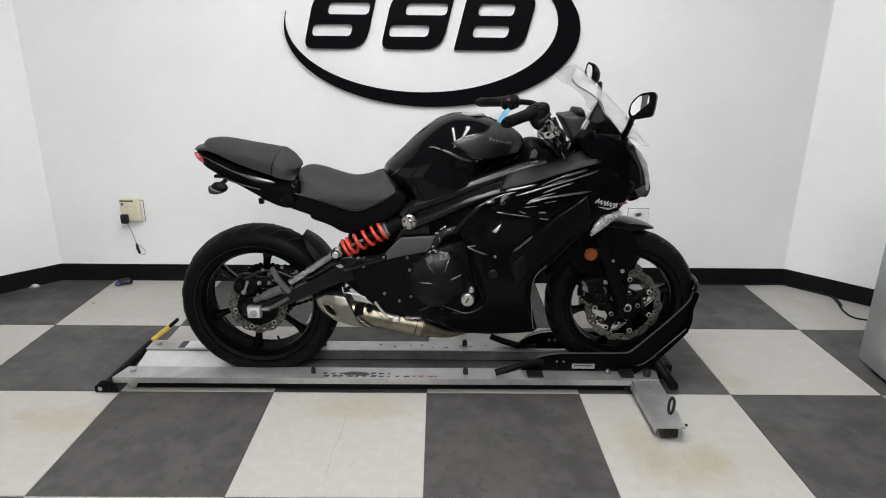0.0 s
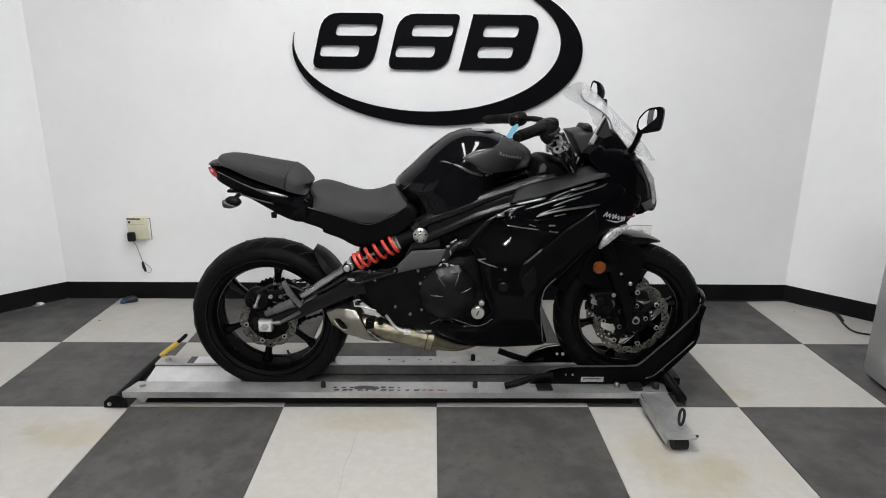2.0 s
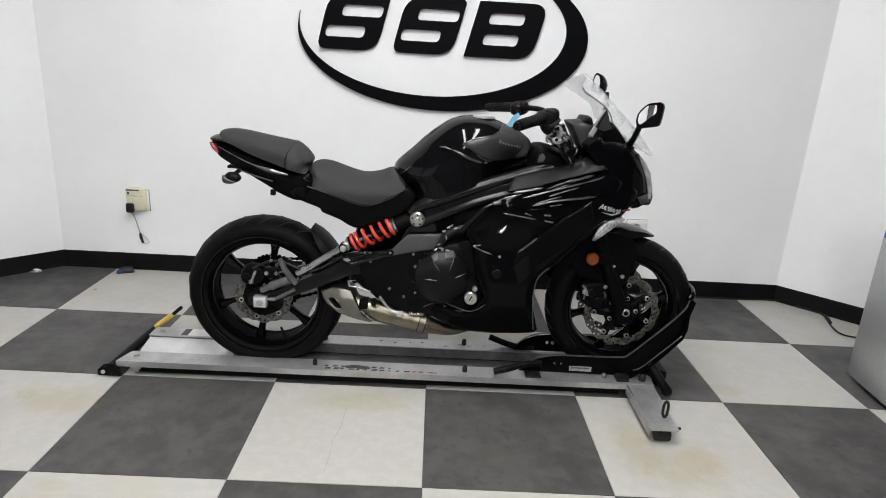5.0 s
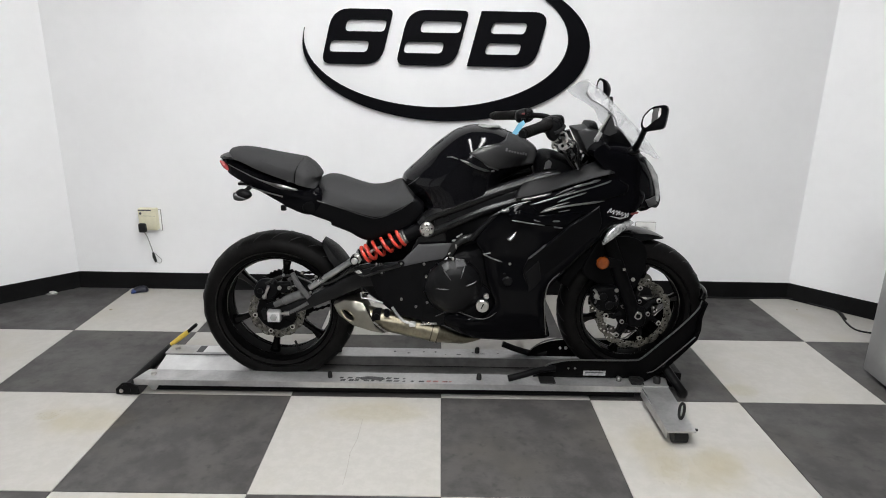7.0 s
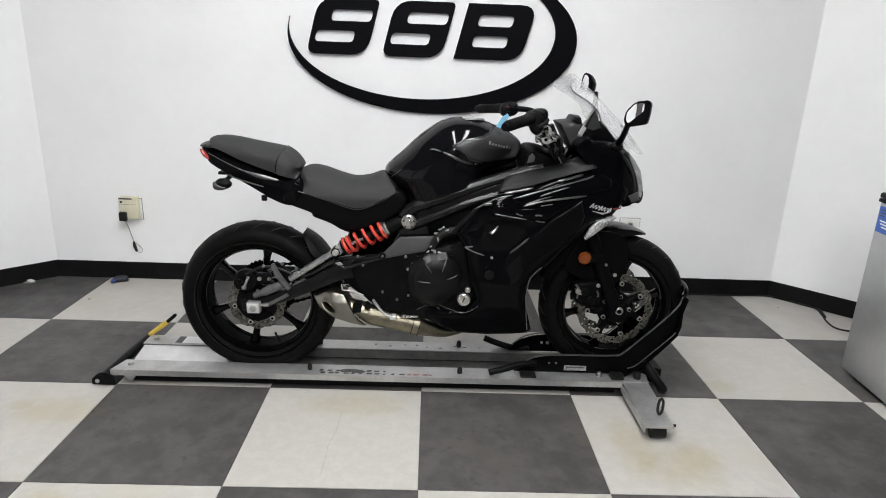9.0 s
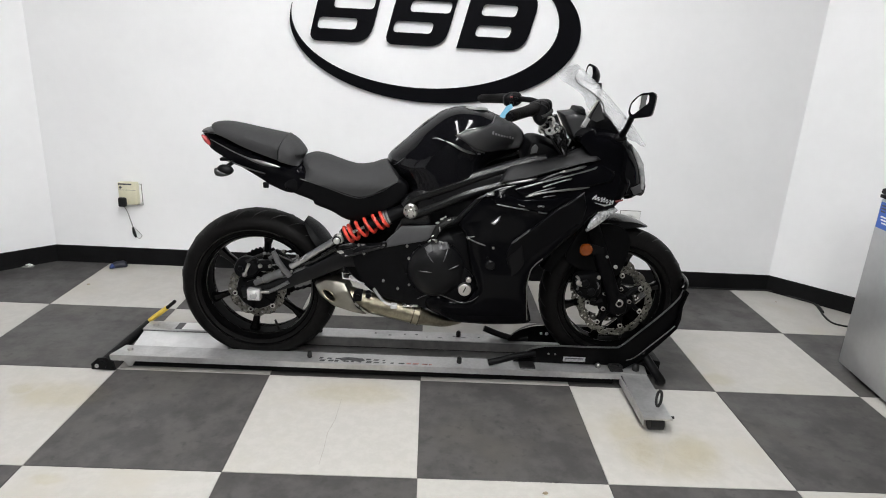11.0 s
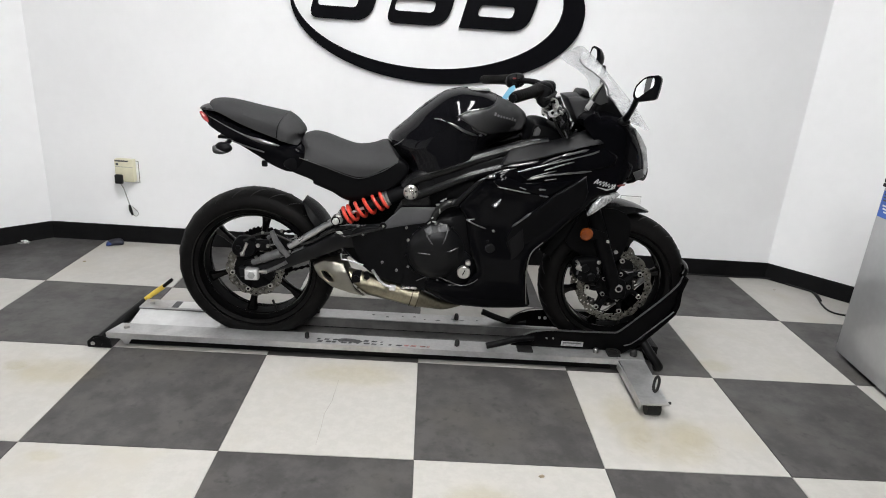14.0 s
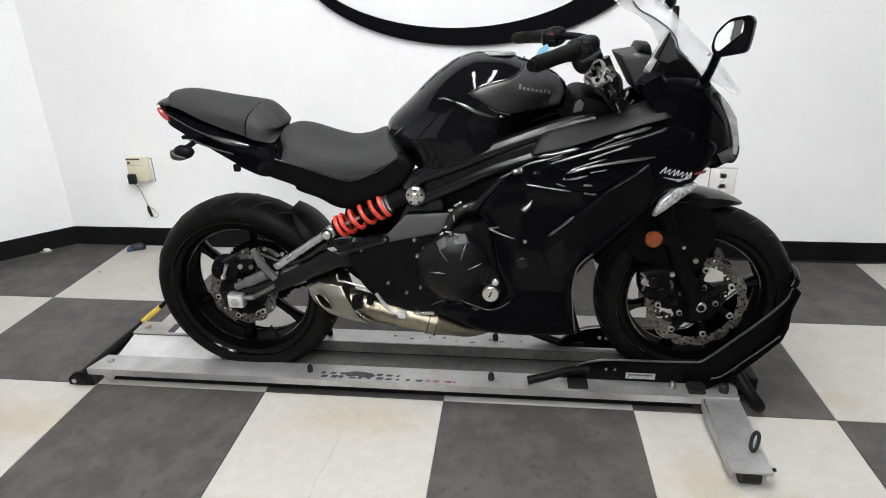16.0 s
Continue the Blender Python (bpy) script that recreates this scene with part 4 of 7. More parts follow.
# disc carriers
for c, y, r0, r1, n, w in ((REAR, -0.070, 0.045, 0.088, 6, rear), (FRONT, -0.062, 0.05, 0.110, 7, front)):
    for k in range(n):
        a = 2 * math.pi * k / n + (0.2 if w is rear else 0.54)
        d, s = Vector((math.cos(a), 0, math.sin(a))), Vector((-math.sin(a), 0, math.cos(a)))
        o = Vector(c) + Vector((0, y, 0))
        bm = B()
        tube(bm, [o + d * r0, o + d * (r0 + r1) / 2 + s * 0.008, o + d * r1], [0.016, 0.011, 0.009], 6)
        part("disc_arm", bm, fork_black, w)
        part("disc_button", disc_y(B(), (o + d * r1).x, y - 0.006, (o + d * r1).z, 0.010, 0.008, 12), bolt_zinc, w)
        part("button_core", disc_y(B(), (o + d * r1).x, y - 0.0085, (o + d * r1).z, 0.0052, 0.006, 10), fork_black, w)
for k in range(5):
    a = 2 * math.pi * k / 5 + 0.02
    part("bolt", disc_y(B(), FRONT[0] + 0.056 * math.cos(a), -0.070, FRONT[2] + 0.056 * math.sin(a), 0.0085, 0.010, 12), bolt_zinc, front)
    part("bolt_socket", disc_y(B(), FRONT[0] + 0.056 * math.cos(a), -0.0735, FRONT[2] + 0.056 * math.sin(a), 0.0055, 0.006, 8), fork_black, front)
part("disc_centre", lathe(B(), [(0.072, -0.004), (0.072, 0.004)], (FRONT[0], -0.062, FRONT[2]), 32), fork_black, front)
part("hub_cover", lathe(B(), [(0.078, 0.0), (0.078, -0.010), (0.05, -0.016)], (REAR[0], -0.066, REAR[2]), 28), engine_black, rear)
# sprocket on the far side
petal_disc("sprocket", rear, REAR, 0.085, 0.124, 0.098, 0.006, 42, 0, engine_black)

# swingarm
bm = B()
arm_line = [(-0.70, 0.338), (-0.63, 0.352), (-0.53, 0.388), (-0.42, 0.440), (-0.32, 0.492), (-0.22, 0.512), (-0.11, 0.515)]


def beam(bm, line, y, half_y, halves):
    """A box beam with rounded edges along a line in the side plane."""
    rows = []
    for i, ((x, z), h) in enumerate(zip(line, halves)):
        a, b = Vector(line[max(i - 1, 0)]), Vector(line[min(i + 1, len(line) - 1)])
        d = (b - a).normalized()
        nx, nz = -d.y, d.x
        ring = []
        for u, v in ((-1, -0.7), (-0.7, -1), (0.7, -1), (1, -0.7), (1, 0.7), (0.7, 1), (-0.7, 1), (-1, 0.7)):
            ring.append(bm.verts.new((x + nx * h * u, y + half_y * v, z + nz * h * u)))
        rows.append(ring)
    for p, q in zip(rows, rows[1:]):
        for j in range(8):
            bm.faces.new((p[j], p[(j + 1) % 8], q[(j + 1) % 8], q[j]))
    bm.faces.new(rows[0]), bm.faces.new(list(reversed(rows[-1])))
    return bm


part("swingarm", beam(bm, arm_line, -0.112, 0.018, [0.020, 0.021, 0.023, 0.026, 0.032, 0.042, 0.050]), arm_black, bike, "black steel swingarm")
part("swingarm", beam(B(), arm_line, 0.112, 0.018, [0.020, 0.021, 0.023, 0.026, 0.032, 0.042, 0.050]), arm_black, bike, "black steel swingarm")
part("swingarm_tube", tube(B(), smooth_line([(-0.512, -0.125, 0.456), (-0.43, -0.125, 0.510), (-0.325, -0.12, 0.580)]), [0.0125] * 13, 16), swing_alloy, bike, "grey satin swingarm tube")
part("swingarm_gusset", panel(B(), [(-0.40, 0.50), (-0.325, 0.545), (-0.20, 0.553), (-0.12, 0.548), (-0.13, 0.53), (-0.27, 0.52)], 0.118, 0.02, 0.003), frame_black, bike)
part("pivot_boss", disc_y(B(), -0.327, -0.128, 0.576, 0.017, 0.03, 14), bolt_zinc, bike)
part("swing_crossbrace", box(B(), -0.36, -0.28, -0.11, 0.11, 0.47, 0.55, 0.015), frame_black, bike)
part("axle_block", box(B(), -0.676, -0.625, -0.152, -0.120, 0.319, 0.365, 0.005), alloy, bike, "bright alloy axle adjuster block")
part("axle_plate", box(B(), -0.672, -0.629, -0.1545, -0.1515, 0.323, 0.361, 0.001), alloy_plate, bike)
part("axle_nut", disc_y(B(), -0.649, -0.156, 0.342, 0.014, 0.012, 6), alloy, bike)
part("adjuster_bolt", tube(B(), [(-0.632, -0.138, 0.350), (-0.618, -0.138, 0.352), (-0.608, -0.138, 0.353), (-0.594, -0.138, 0.354)], [0.005, 0.006, 0.009, 0.009], 8), bolt_zinc, bike)
part("axle_arm", tube(B(), [(-0.648, -0.130, 0.384), (-0.612, -0.134, 0.402), (-0.610, -0.136, 0.403), (-0.541, -0.136, 0.435)], [0.011, 0.0125, 0.0165, 0.0165], 16), stay_grey, bike, "grey cast caliper stay")
part("stay_web", panel(B(), [(-0.690, 0.352), (-0.684, 0.382), (-0.640, 0.398), (-0.610, 0.376), (-0.600, 0.350), (-0.628, 0.336)], 0.118, 0.010, 0.002, smooth=False), engine_black, bike)
part("arm_lip", tube(B(), smooth_line([(-0.600, -0.132, 0.350), (-0.555, -0.133, 0.374), (-0.520, -0.133, 0.395)]), 0.007, 8), stay_grey, bike, "grey upper edge of the swingarm")
part("caliper_bracket", beam(B(), [(-0.572, 0.518), (-0.557, 0.480), (-0.536, 0.450), (-0.512, 0.421)], -0.140, 0.009, [0.007, 0.0095, 0.0095, 0.009]), stay_grey, bike, "grey cast caliper bracket")
part("bracket_plate", panel(B(), [(-0.561, 0.521), (-0.532, 0.503), (-0.509, 0.482), (-0.496, 0.441), (-0.507, 0.425), (-0.540, 0.464)], 0.128, 0.010, 0.002, smooth=False), engine_black, bike, "black bracket plate")
for bx, bz, r in ((-0.607, 0.508, 0.0055), (-0.588, 0.457, 0.007), (-0.536, 0.519, 0.006), (-0.484, 0.503, 0.006), (-0.507, 0.440, 0.005)):
    part("bolt", disc_y(B(), bx, -0.137, bz, r, 0.008, 8), bolt_dull, bike)
part("rear_caliper", body(B(), [(-0.732, 0.430), (-0.716, 0.468), (-0.690, 0.482), (-0.650, 0.476), (-0.632, 0.450), (-0.640, 0.418), (-0.67, 0.400), (-0.715, 0.402)], 0.022, 0.010, 0.010, y=-0.104), engine_black, bike, "black rear brake caliper")
part("caliper_bridge", box(B(), -0.640, -0.588, -0.122, -0.092, 0.428, 0.470, 0.006), engine_black, bike)
part("pad_pin", tube(B(), [(-0.667, -0.134, 0.462), (-0.676, -0.135, 0.440), (-0.680, -0.135, 0.428), (-0.685, -0.135, 0.418), (-0.687, -0.135, 0.412)], [0.006, 0.005, 0.005, 0.010, 0.007], 10), bolt_zinc, bike, "bright caliper pin")
part("bolt", disc_y(B(), -0.628, -0.126, 0.452, 0.008, 0.008, 10), bolt_zinc, bike)
part("bolt", disc_y(B(), -0.556, -0.142, 0.470, 0.007, 0.008, 10), bolt_zinc, bike)
part("hose_union", tube(B(), [(-0.590, -0.128, 0.486), (-0.572, -0.132, 0.500)], 0.007, 8), cast_grey, bike)
part("caliper_bolt", disc_y(B(), -0.700, -0.135, 0.442, 0.010, 0.01, 10), engine_black, bike)
part("bleed_pin", tube(B(), [(-0.640, -0.128, 0.404), (-0.632, -0.128, 0.408)], 0.005, 8), bolt_dull, bike)
part("brake_hose", tube(B(), smooth_line([(-0.68, -0.125, 0.468), (-0.62, -0.13, 0.50), (-0.56, -0.13, 0.50), (-0.46, -0.128, 0.47), (-0.34, -0.132, 0.535)]), 0.005, 6), cable_black, bike)
part("chain", tube(B(), [(-0.66 + 0.540 * k / 84, 0.088, 0.44 + 0.020 * k / 84) for k in range(85)], [(0.009, 0.006, 0.0042, 0.006)[k % 4] for k in range(85)], 6), engine_black, bike, "dark drive chain")
part("chain", tube(B(), [(-0.66 + 0.540 * k / 84, 0.088, 0.237 + 0.183 * k / 84) for k in range(85)], [(0.009, 0.006, 0.0042, 0.006)[k % 4] for k in range(85)], 6), engine_black, bike, "dark drive chain")
# rear hugger
bm = B()
rows = []
for k in range(13):
    a = radians(10 + k * 3.9)
    r = 0.326 + 0.0008 * k
    q = 1.0 if k < 9 else math.cos((k - 8) / 4 * math.pi / 2 * 0.85)
    rows.append([bm.verts.new((REAR[0] + (r + dr * q) * math.cos(a), y * (0.35 + 0.65 * q), REAR[2] + (r + dr * q) * math.sin(a))) for y, dr in ((-0.085, -0.03), (-0.075, -0.004), (-0.03, 0.008), (0.03, 0.008), (0.075, -0.004), (0.085, -0.03), (0.07, -0.012), (0.0, 0.0), (-0.07, -0.012))])
for p, q in zip(rows, rows[1:]):
    for j in range(9):
        bm.faces.new((p[j], p[(j + 1) % 9], q[(j + 1) % 9], q[j]))
bm.faces.new(rows[0]), bm.faces.new(list(reversed(rows[-1])))
part("rear_mudguard", bm, satin_black, bike, "matt black plastic hugger")

# shock absorber
S0, S1 = Vector((-0.335, -0.118, 0.572)), Vector((-0.064, -0.118, 0.706))
axis = (S1 - S0).normalized()
shock = part("shock_absorber", tube(B(), [S0 + axis * 0.03, S0 + axis * 0.19], 0.0065, 10), steel, bike, "polished shock rod")
e1 = axis.orthogonal().normalized()
e2 = axis.cross(e1)
coil = []
turns, start, length = 5.6, 0.038, 0.160
for k in range(int(turns * 18) + 1):
    u = k / (turns * 18)
    g = 2 * math.pi * turns * u
    uu = float(np.interp(u, [0, 0.10, 0.25, 0.80, 0.92, 1], [0, 0.055, 0.16, 0.83, 0.945, 1]))
    coil.append(S0 + axis * (start + length * uu) + 0.0305 * (math.cos(g) * e1 + math.sin(g) * e2))
part("spring", tube(B(), coil, 0.0066, 10), spring_red, shock, "bright red coil spring")
part("damper_tube", tube(B(), [S0 + axis * 0.115, S0 + axis * 0.200], 0.019, 16), engine_black, shock)
part("bump_stop", tube(B(), [S0 + axis * 0.040, S0 + axis * 0.062], [0.018, 0.012], 14), engine_black, shock)
part("lower_seat", tube(B(), [S0 + axis * 0.028, S0 + axis * 0.040], 0.030, 18), engine_black, shock)
part("upper_seat", tube(B(), [S0 + axis * 0.198, S0 + axis * 0.204], 0.031, 18), bolt_zinc, shock, "bright notched preload ring")
part("preload_ring", tube(B(), [S0 + axis * 0.207, S0 + axis * 0.214], 0.028, 10), bolt_zinc, shock)
part("shock_body", tube(B(), [S0 + axis * 0.215, S0 + axis * 0.292], [0.028, 0.025], 18), engine_black, shock)
part("lower_eye", disc_y(B(), S0.x, S0.y - 0.008, S0.z, 0.018, 0.036, 14), engine_black, shock)
part("shock_bolt", disc_y(B(), -0.064, -0.160, 0.702, 0.027, 0.016, 24, 0.2), bolt_zinc, bike, "bright round frame cap")
part("cap_centre", disc_y(B(), -0.064, -0.166, 0.702, 0.012, 0.012, 6), steel, bike)
for k in range(5):
    a = 2 * math.pi * k / 5 + 0.3
    part("cap_dimple", disc_y(B(), -0.064 + 0.019 * math.cos(a), -0.167, 0.702 + 0.019 * math.sin(a), 0.0035, 0.004, 8), engine_black, bike)

# frame
up_line = [(-0.085, 0.712), (-0.06, 0.742), (-0.02, 0.762), (0.06, 0.790), (0.16, 0.828), (0.26, 0.862), (0.36, 0.893), (0.42, 0.905)]
for s in (-1, 1):
    part("frame_tube", tube(B(), smooth_line([(x, s * (0.128 - 0.05 * max(0, x)), z) for x, z in up_line]), 0.0245, 14), frame_black, bike, "satin black perimeter frame tube")
    part("frame_tube", tube(B(), smooth_line([(x, s * 0.128, z) for x, z in ((-0.06, 0.680), (0.02, 0.715), (0.12, 0.760), (0.24, 0.800), (0.34, 0.83))]), 0.0205, 14), frame_black, bike, "satin black lower frame tube")
    part("frame_plate", panel(B(), [(-0.035, 0.735), (0.06, 0.778), (0.16, 0.815), (0.26, 0.849), (0.35, 0.876), (0.35, 0.838), (0.24, 0.802), (0.12, 0.763), (0.02, 0.719), (-0.04, 0.695)], 0.139, 0.02, 0.002, side=s, smooth=False), frame_side, bike, "satin black frame side")
    part("frame_seam", tube(B(), [(0.010, s * 0.1395, 0.762), (0.018, s * 0.1395, 0.742), (0.020, s * 0.1395, 0.722)], 0.0016, 6), fork_black, bike)
    part("frame_sleeve", tube(B(), [(-0.012, s * 0.128, 0.764), (0.004, s * 0.128, 0.770)], 0.0262, 14), frame_black, bike)
    part("pivot_plate", panel(B(), [(-0.10, 0.66), (-0.09, 0.72), (-0.04, 0.735), (0.0, 0.70), (0.01, 0.64), (-0.02, 0.56), (-0.05, 0.48), (-0.10, 0.46), (-0.13, 0.52), (-0.125, 0.60)], 0.128, 0.03, 0.004, side=s), frame_black, bike)
# rear-set plate
part("rearset_plate", panel(B(), [(-0.275, 0.537), (-0.17, 0.564), (-0.10, 0.592), (-0.013, 0.640), (0.023, 0.610), (-0.012, 0.544), (-0.054, 0.476), (-0.076, 0.350), (-0.108, 0.338), (-0.194, 0.372), (-0.246, 0.429)], 0.148, 0.016, 0.004), engine_black, bike, "black footrest bracket plate")
part("grey_cover", panel(B(), [(-0.182, 0.548), (-0.145, 0.588), (-0.095, 0.640), (0.029, 0.648), (0.012, 0.604), (-0.003, 0.588), (-0.09, 0.570)], 0.152, 0.010, 0.003, smooth=False), cover_grey, bike, "dark grey plastic frame cover")
for bx, bz in ((-0.252, 0.562), (-0.159, 0.567), (-0.073, 0.566), (-0.046, 0.540), (-0.232, 0.530), (-0.158, 0.424), (-0.103, 0.395), (-0.060, 0.481), (-0.060, 0.413)):
    part("bolt", disc_y(B(), bx, -0.152, bz, 0.0050, 0.012, 8), bolt_dull, bike)
part("boss", disc_y(B(), -0.159, -0.150, 0.567, 0.013, 0.012, 14), engine_black, bike)
part("boss", disc_y(B(), -0.232, -0.150, 0.530, 0.011, 0.012, 14), engine_black, bike)
part("plate_strut", beam(B(), [(-0.324, 0.524), (-0.298, 0.514), (-0.240, 0.535), (-0.159, 0.560)], -0.152, 0.006, [0.004, 0.006, 0.006, 0.006]), frame_black, bike, "raised plate strut")
part("strut_tab", panel(B(), [(-0.334, 0.534), (-0.316, 0.538), (-0.306, 0.529), (-0.320, 0.524)], 0.158, 0.006, 0.001, 0.02, smooth=False), clip_bright, bike, "bright bracket tab")
part("shock_eye_bolt", disc_y(B(), S0.x, S0.y - 0.030, S0.z, 0.0125, 0.012, 12, 0.25), clip_bright, bike, "bright shock mounting bolt")
# foot peg, brake lever
part("foot_peg", tube(B(), [(-0.215, -0.150, 0.372), (-0.212, -0.178, 0.370)], [0.012, 0.011], 10), satin_black, bike, "folded black footpeg")
part("heel_guard", tube(B(), [(-0.312, -0.160, 0.452), (-0.309, -0.161, 0.430), (-0.285, -0.162, 0.428), (-0.228, -0.163, 0.412)], 0.0032, 6), alloy, bike, "bright heel guard")
part("inner_guard", body(B(), [(-0.296, 0.648), (-0.206, 0.694), (-0.082, 0.728), (-0.058, 0.650), (-0.070, 0.590), (-0.160, 0.585), (-0.235, 0.565), (-0.290, 0.560), (-0.306, 0.600)], 0.075, 0.012, 0.02, smooth=False), fork_black, bike, "black inner mudguard behind the shock")
part("linkage_cover", body(B(), [(-0.34, 0.47), (-0.26, 0.50), (-0.12, 0.50), (-0.08, 0.40), (-0.09, 0.30), (-0.18, 0.325), (-0.25, 0.37), (-0.30, 0.41)], 0.10, 0.03, 0.025), engine_black, bike, "black lower frame casting")
part("air_box", body(B(), [(-0.08, 0.62), (-0.06, 0.74), (0.06, 0.79), (0.22, 0.84), (0.34, 0.87), (0.42, 0.80), (0.30, 0.70), (0.12, 0.62)], 0.105, 0.03, 0.03), engine_black, bike, "black air box")
part("brake_lever", tube(B(), smooth_line([(-0.192, -0.176, 0.400), (-0.172, -0.178, 0.372), (-0.150, -0.18, 0.348), (-0.122, -0.183, 0.338)]), 0.0055, 8), alloy, bike, "grey brake pedal")
part("pedal_tip", box(B(), -0.126, -0.102, -0.198, -0.172, 0.329, 0.345, 0.003), alloy_plate, bike)

# engine
part("crankcase", body(B(), [(-0.13, 0.53), (-0.05, 0.59), (0.0, 0.62), (0.14, 0.66), (0.26, 0.64), (0.30, 0.50), (0.26, 0.36), (0.15, 0.29), (0.02, 0.285), (-0.08, 0.295), (-0.13, 0.36)], 0.15, 0.05, 0.035), engine_black, bike, "black engine crankcase")
cc = (0.040, -0.150, 0.480)
part("clutch_cover", lathe(B(), [(0.108, 0.02), (0.108, -0.008), (0.103, -0.016), (0.096, -0.020), (0.090, -0.028), (0.076, -0.037), (0.055, -0.043), (0.03, -0.046), (0.012, -0.047)], cc, 44), cover_black, bike, "black round clutch cover")
part("cover_boss", lathe(B(), [(0.07, 0.02), (0.07, -0.01), (0.062, -0.016)], (0.118, -0.150, 0.425), 28), engine_black, bike)
RIBS = [(0.0, 0.554, 0.027, 0.520), (0.081, 0.574, 0.064, 0.524), (0.124, 0.510, 0.085, 0.495), (-0.026, 0.483, 0.020, 0.482)]
FACETS = [[(0.043, 0.589), (0.076, 0.590), (0.087, 0.568), (0.045, 0.565)], [(-0.008, 0.568), (0.016, 0.584), (0.025, 0.562), (0.005, 0.550)]]
dome = lambda r: float(np.interp(r, [0.012, 0.03, 0.055, 0.076, 0.090, 0.096, 0.103, 0.108], [0.197, 0.196, 0.193, 0.187, 0.178, 0.170, 0.166, 0.158]))
dome_y = lambda x, z: dome(math.hypot(x - cc[0], z - cc[2]))
for x0, z0, x1, z1 in RIBS:
    part("cover_rib", tube(B(), [(x0 + (x1 - x0) * k / 4, -dome_y(x0 + (x1 - x0) * k / 4, z0 + (z1 - z0) * k / 4) - 0.001, z0 + (z1 - z0) * k / 4) for k in range(5)], [0.0008, 0.002, 0.0026, 0.002, 0.0008], 6), lip_grey, bike)
for facet in FACETS:
    part("cover_facet", panel(B(), facet, lambda x, z: dome_y(x, z) + 0.003, 0.006, 0.002, 0.012, smooth=False, soft=0.006), facet_grey, bike, "lighter cover facet")
for k in range(9):
    a = radians(60 + 33 * k)
    part("bolt", disc_y(B(), cc[0] + 0.112 * math.cos(a), -0.160, cc[2] + 0.112 * math.sin(a), 0.0050, 0.014, 8), bolt_zinc if k in (1, 3) else engine_black, bike)
part("oil_cap", disc_y(B(), 0.150, -0.176, 0.412, 0.0245, 0.020, 26, 0.12), bolt_zinc, bike, "bright oil filler cap")
part("cap_slot", box(B(), 0.147, 0.151, -0.1868, -0.1855, 0.402, 0.424, 0, Matrix.Translation((0.149, 0, 0.413)) @ pose(0, 0, 0, 0, 25, 0) @ Matrix.Translation((-0.149, 0, -0.413))), engine_black, bike)
part("cover_bolt", disc_y(B(), 0.163, -0.176, 0.450, 0.0105, 0.016, 14), bolt_zinc, bike)
part("coolant_hose", tube(B(), smooth_line([(0.02, -0.14, 0.60), (0.05, -0.15, 0.65), (0.10, -0.14, 0.67), (0.16, -0.12, 0.66)]), 0.014, 10), cable_black, bike)
for hx, hz, dx, dz, r in ((0.030, 0.664, 0.012, 0.004, 0.0055), (0.046, 0.678, 0.012, 0.008, 0.0050), (0.060, 0.686, 0.006, 0.006, 0.0045), (0.072, 0.676, 0.012, 0.006, 0.0045), (0.044, 0.650, 0.002, -0.018, 0.0035),
                          (0.004, 0.590, 0.010, 0.010, 0.0040), (0.020, 0.600, 0.016, 0.000, 0.0035), (0.046, 0.594, 0.014, -0.002, 0.0040), (0.016, 0.612, 0.008, 0.006, 0.0035)):
    part("hose_clip", tube(B(), [(hx, -0.168, hz), (hx + dx * 0.6, -0.172, hz + dz * 0.5), (hx + dx, -0.170, hz + dz)], [r * 0.5, r * 0.8, r * 0.4], 8), clip_bright, bike, "bright hose clip")
part("cylinder_block", box(B(), 0.06, 0.30, -0.11, 0.11, 0.56, 0.76, 0.02), engine_black, bike, "black cylinder block")

# exhaust
ml = [(-0.300, 0.338), (-0.20, 0.314), (-0.12, 0.296), (-0.040, 0.277)]
part("muffler", tube(B(), [(x, -0.112, z) for x, z in ml], [0.042, 0.0415, 0.041, 0.040], 32), exhaust_burnt, bike, "gold-tinted steel muffler body")
end_y = lambda x, z: 0.163 - 0.030 * max(0, -0.35 - x) / 0.07 - 0.5 * max(0, z - 0.372 - 0.1 * (x + 0.35)) - 0.4 * max(0, 0.318 - 0.25 * (x + 0.34) - z)
outlet = [(-0.391, 0.371), (-0.378, 0.377), (-0.364, 0.376), (-0.346, 0.362), (-0.337, 0.346), (-0.340, 0.336), (-0.358, 0.336), (-0.376, 0.347)]
part("muffler_end", panel(B(), [(-0.424, 0.386), (-0.380, 0.410), (-0.340, 0.411), (-0.303, 0.406), (-0.276, 0.354), (-0.254, 0.310), (-0.221, 0.284), (-0.275, 0.292), (-0.340, 0.314), (-0.399, 0.349)], end_y, 0.09, 0.004, 0.010, holes=[outlet], smooth=False, soft=0.006), exhaust_steel, bike, "faceted bright steel muffler end")
part("muffler_tip", panel(B(), [(-0.400, 0.385), (-0.330, 0.385), (-0.325, 0.330), (-0.390, 0.330)], 0.118, 0.01, 0, smooth=False), fork_black, bike, "dark exhaust outlet")
part("tip_rim", tube(B(), [(x, -(end_y(x, z) + 0.0002), z) for x, z in outlet + outlet[:1]], 0.0022, 6), exhaust_burnt, bike)
part("end_seam", tube(B(), smooth_line([(-0.303, -0.150, 0.404), (-0.276, -0.160, 0.354), (-0.254, -0.158, 0.312), (-0.222, -0.140, 0.286)]), 0.0022, 6), engine_black, bike)
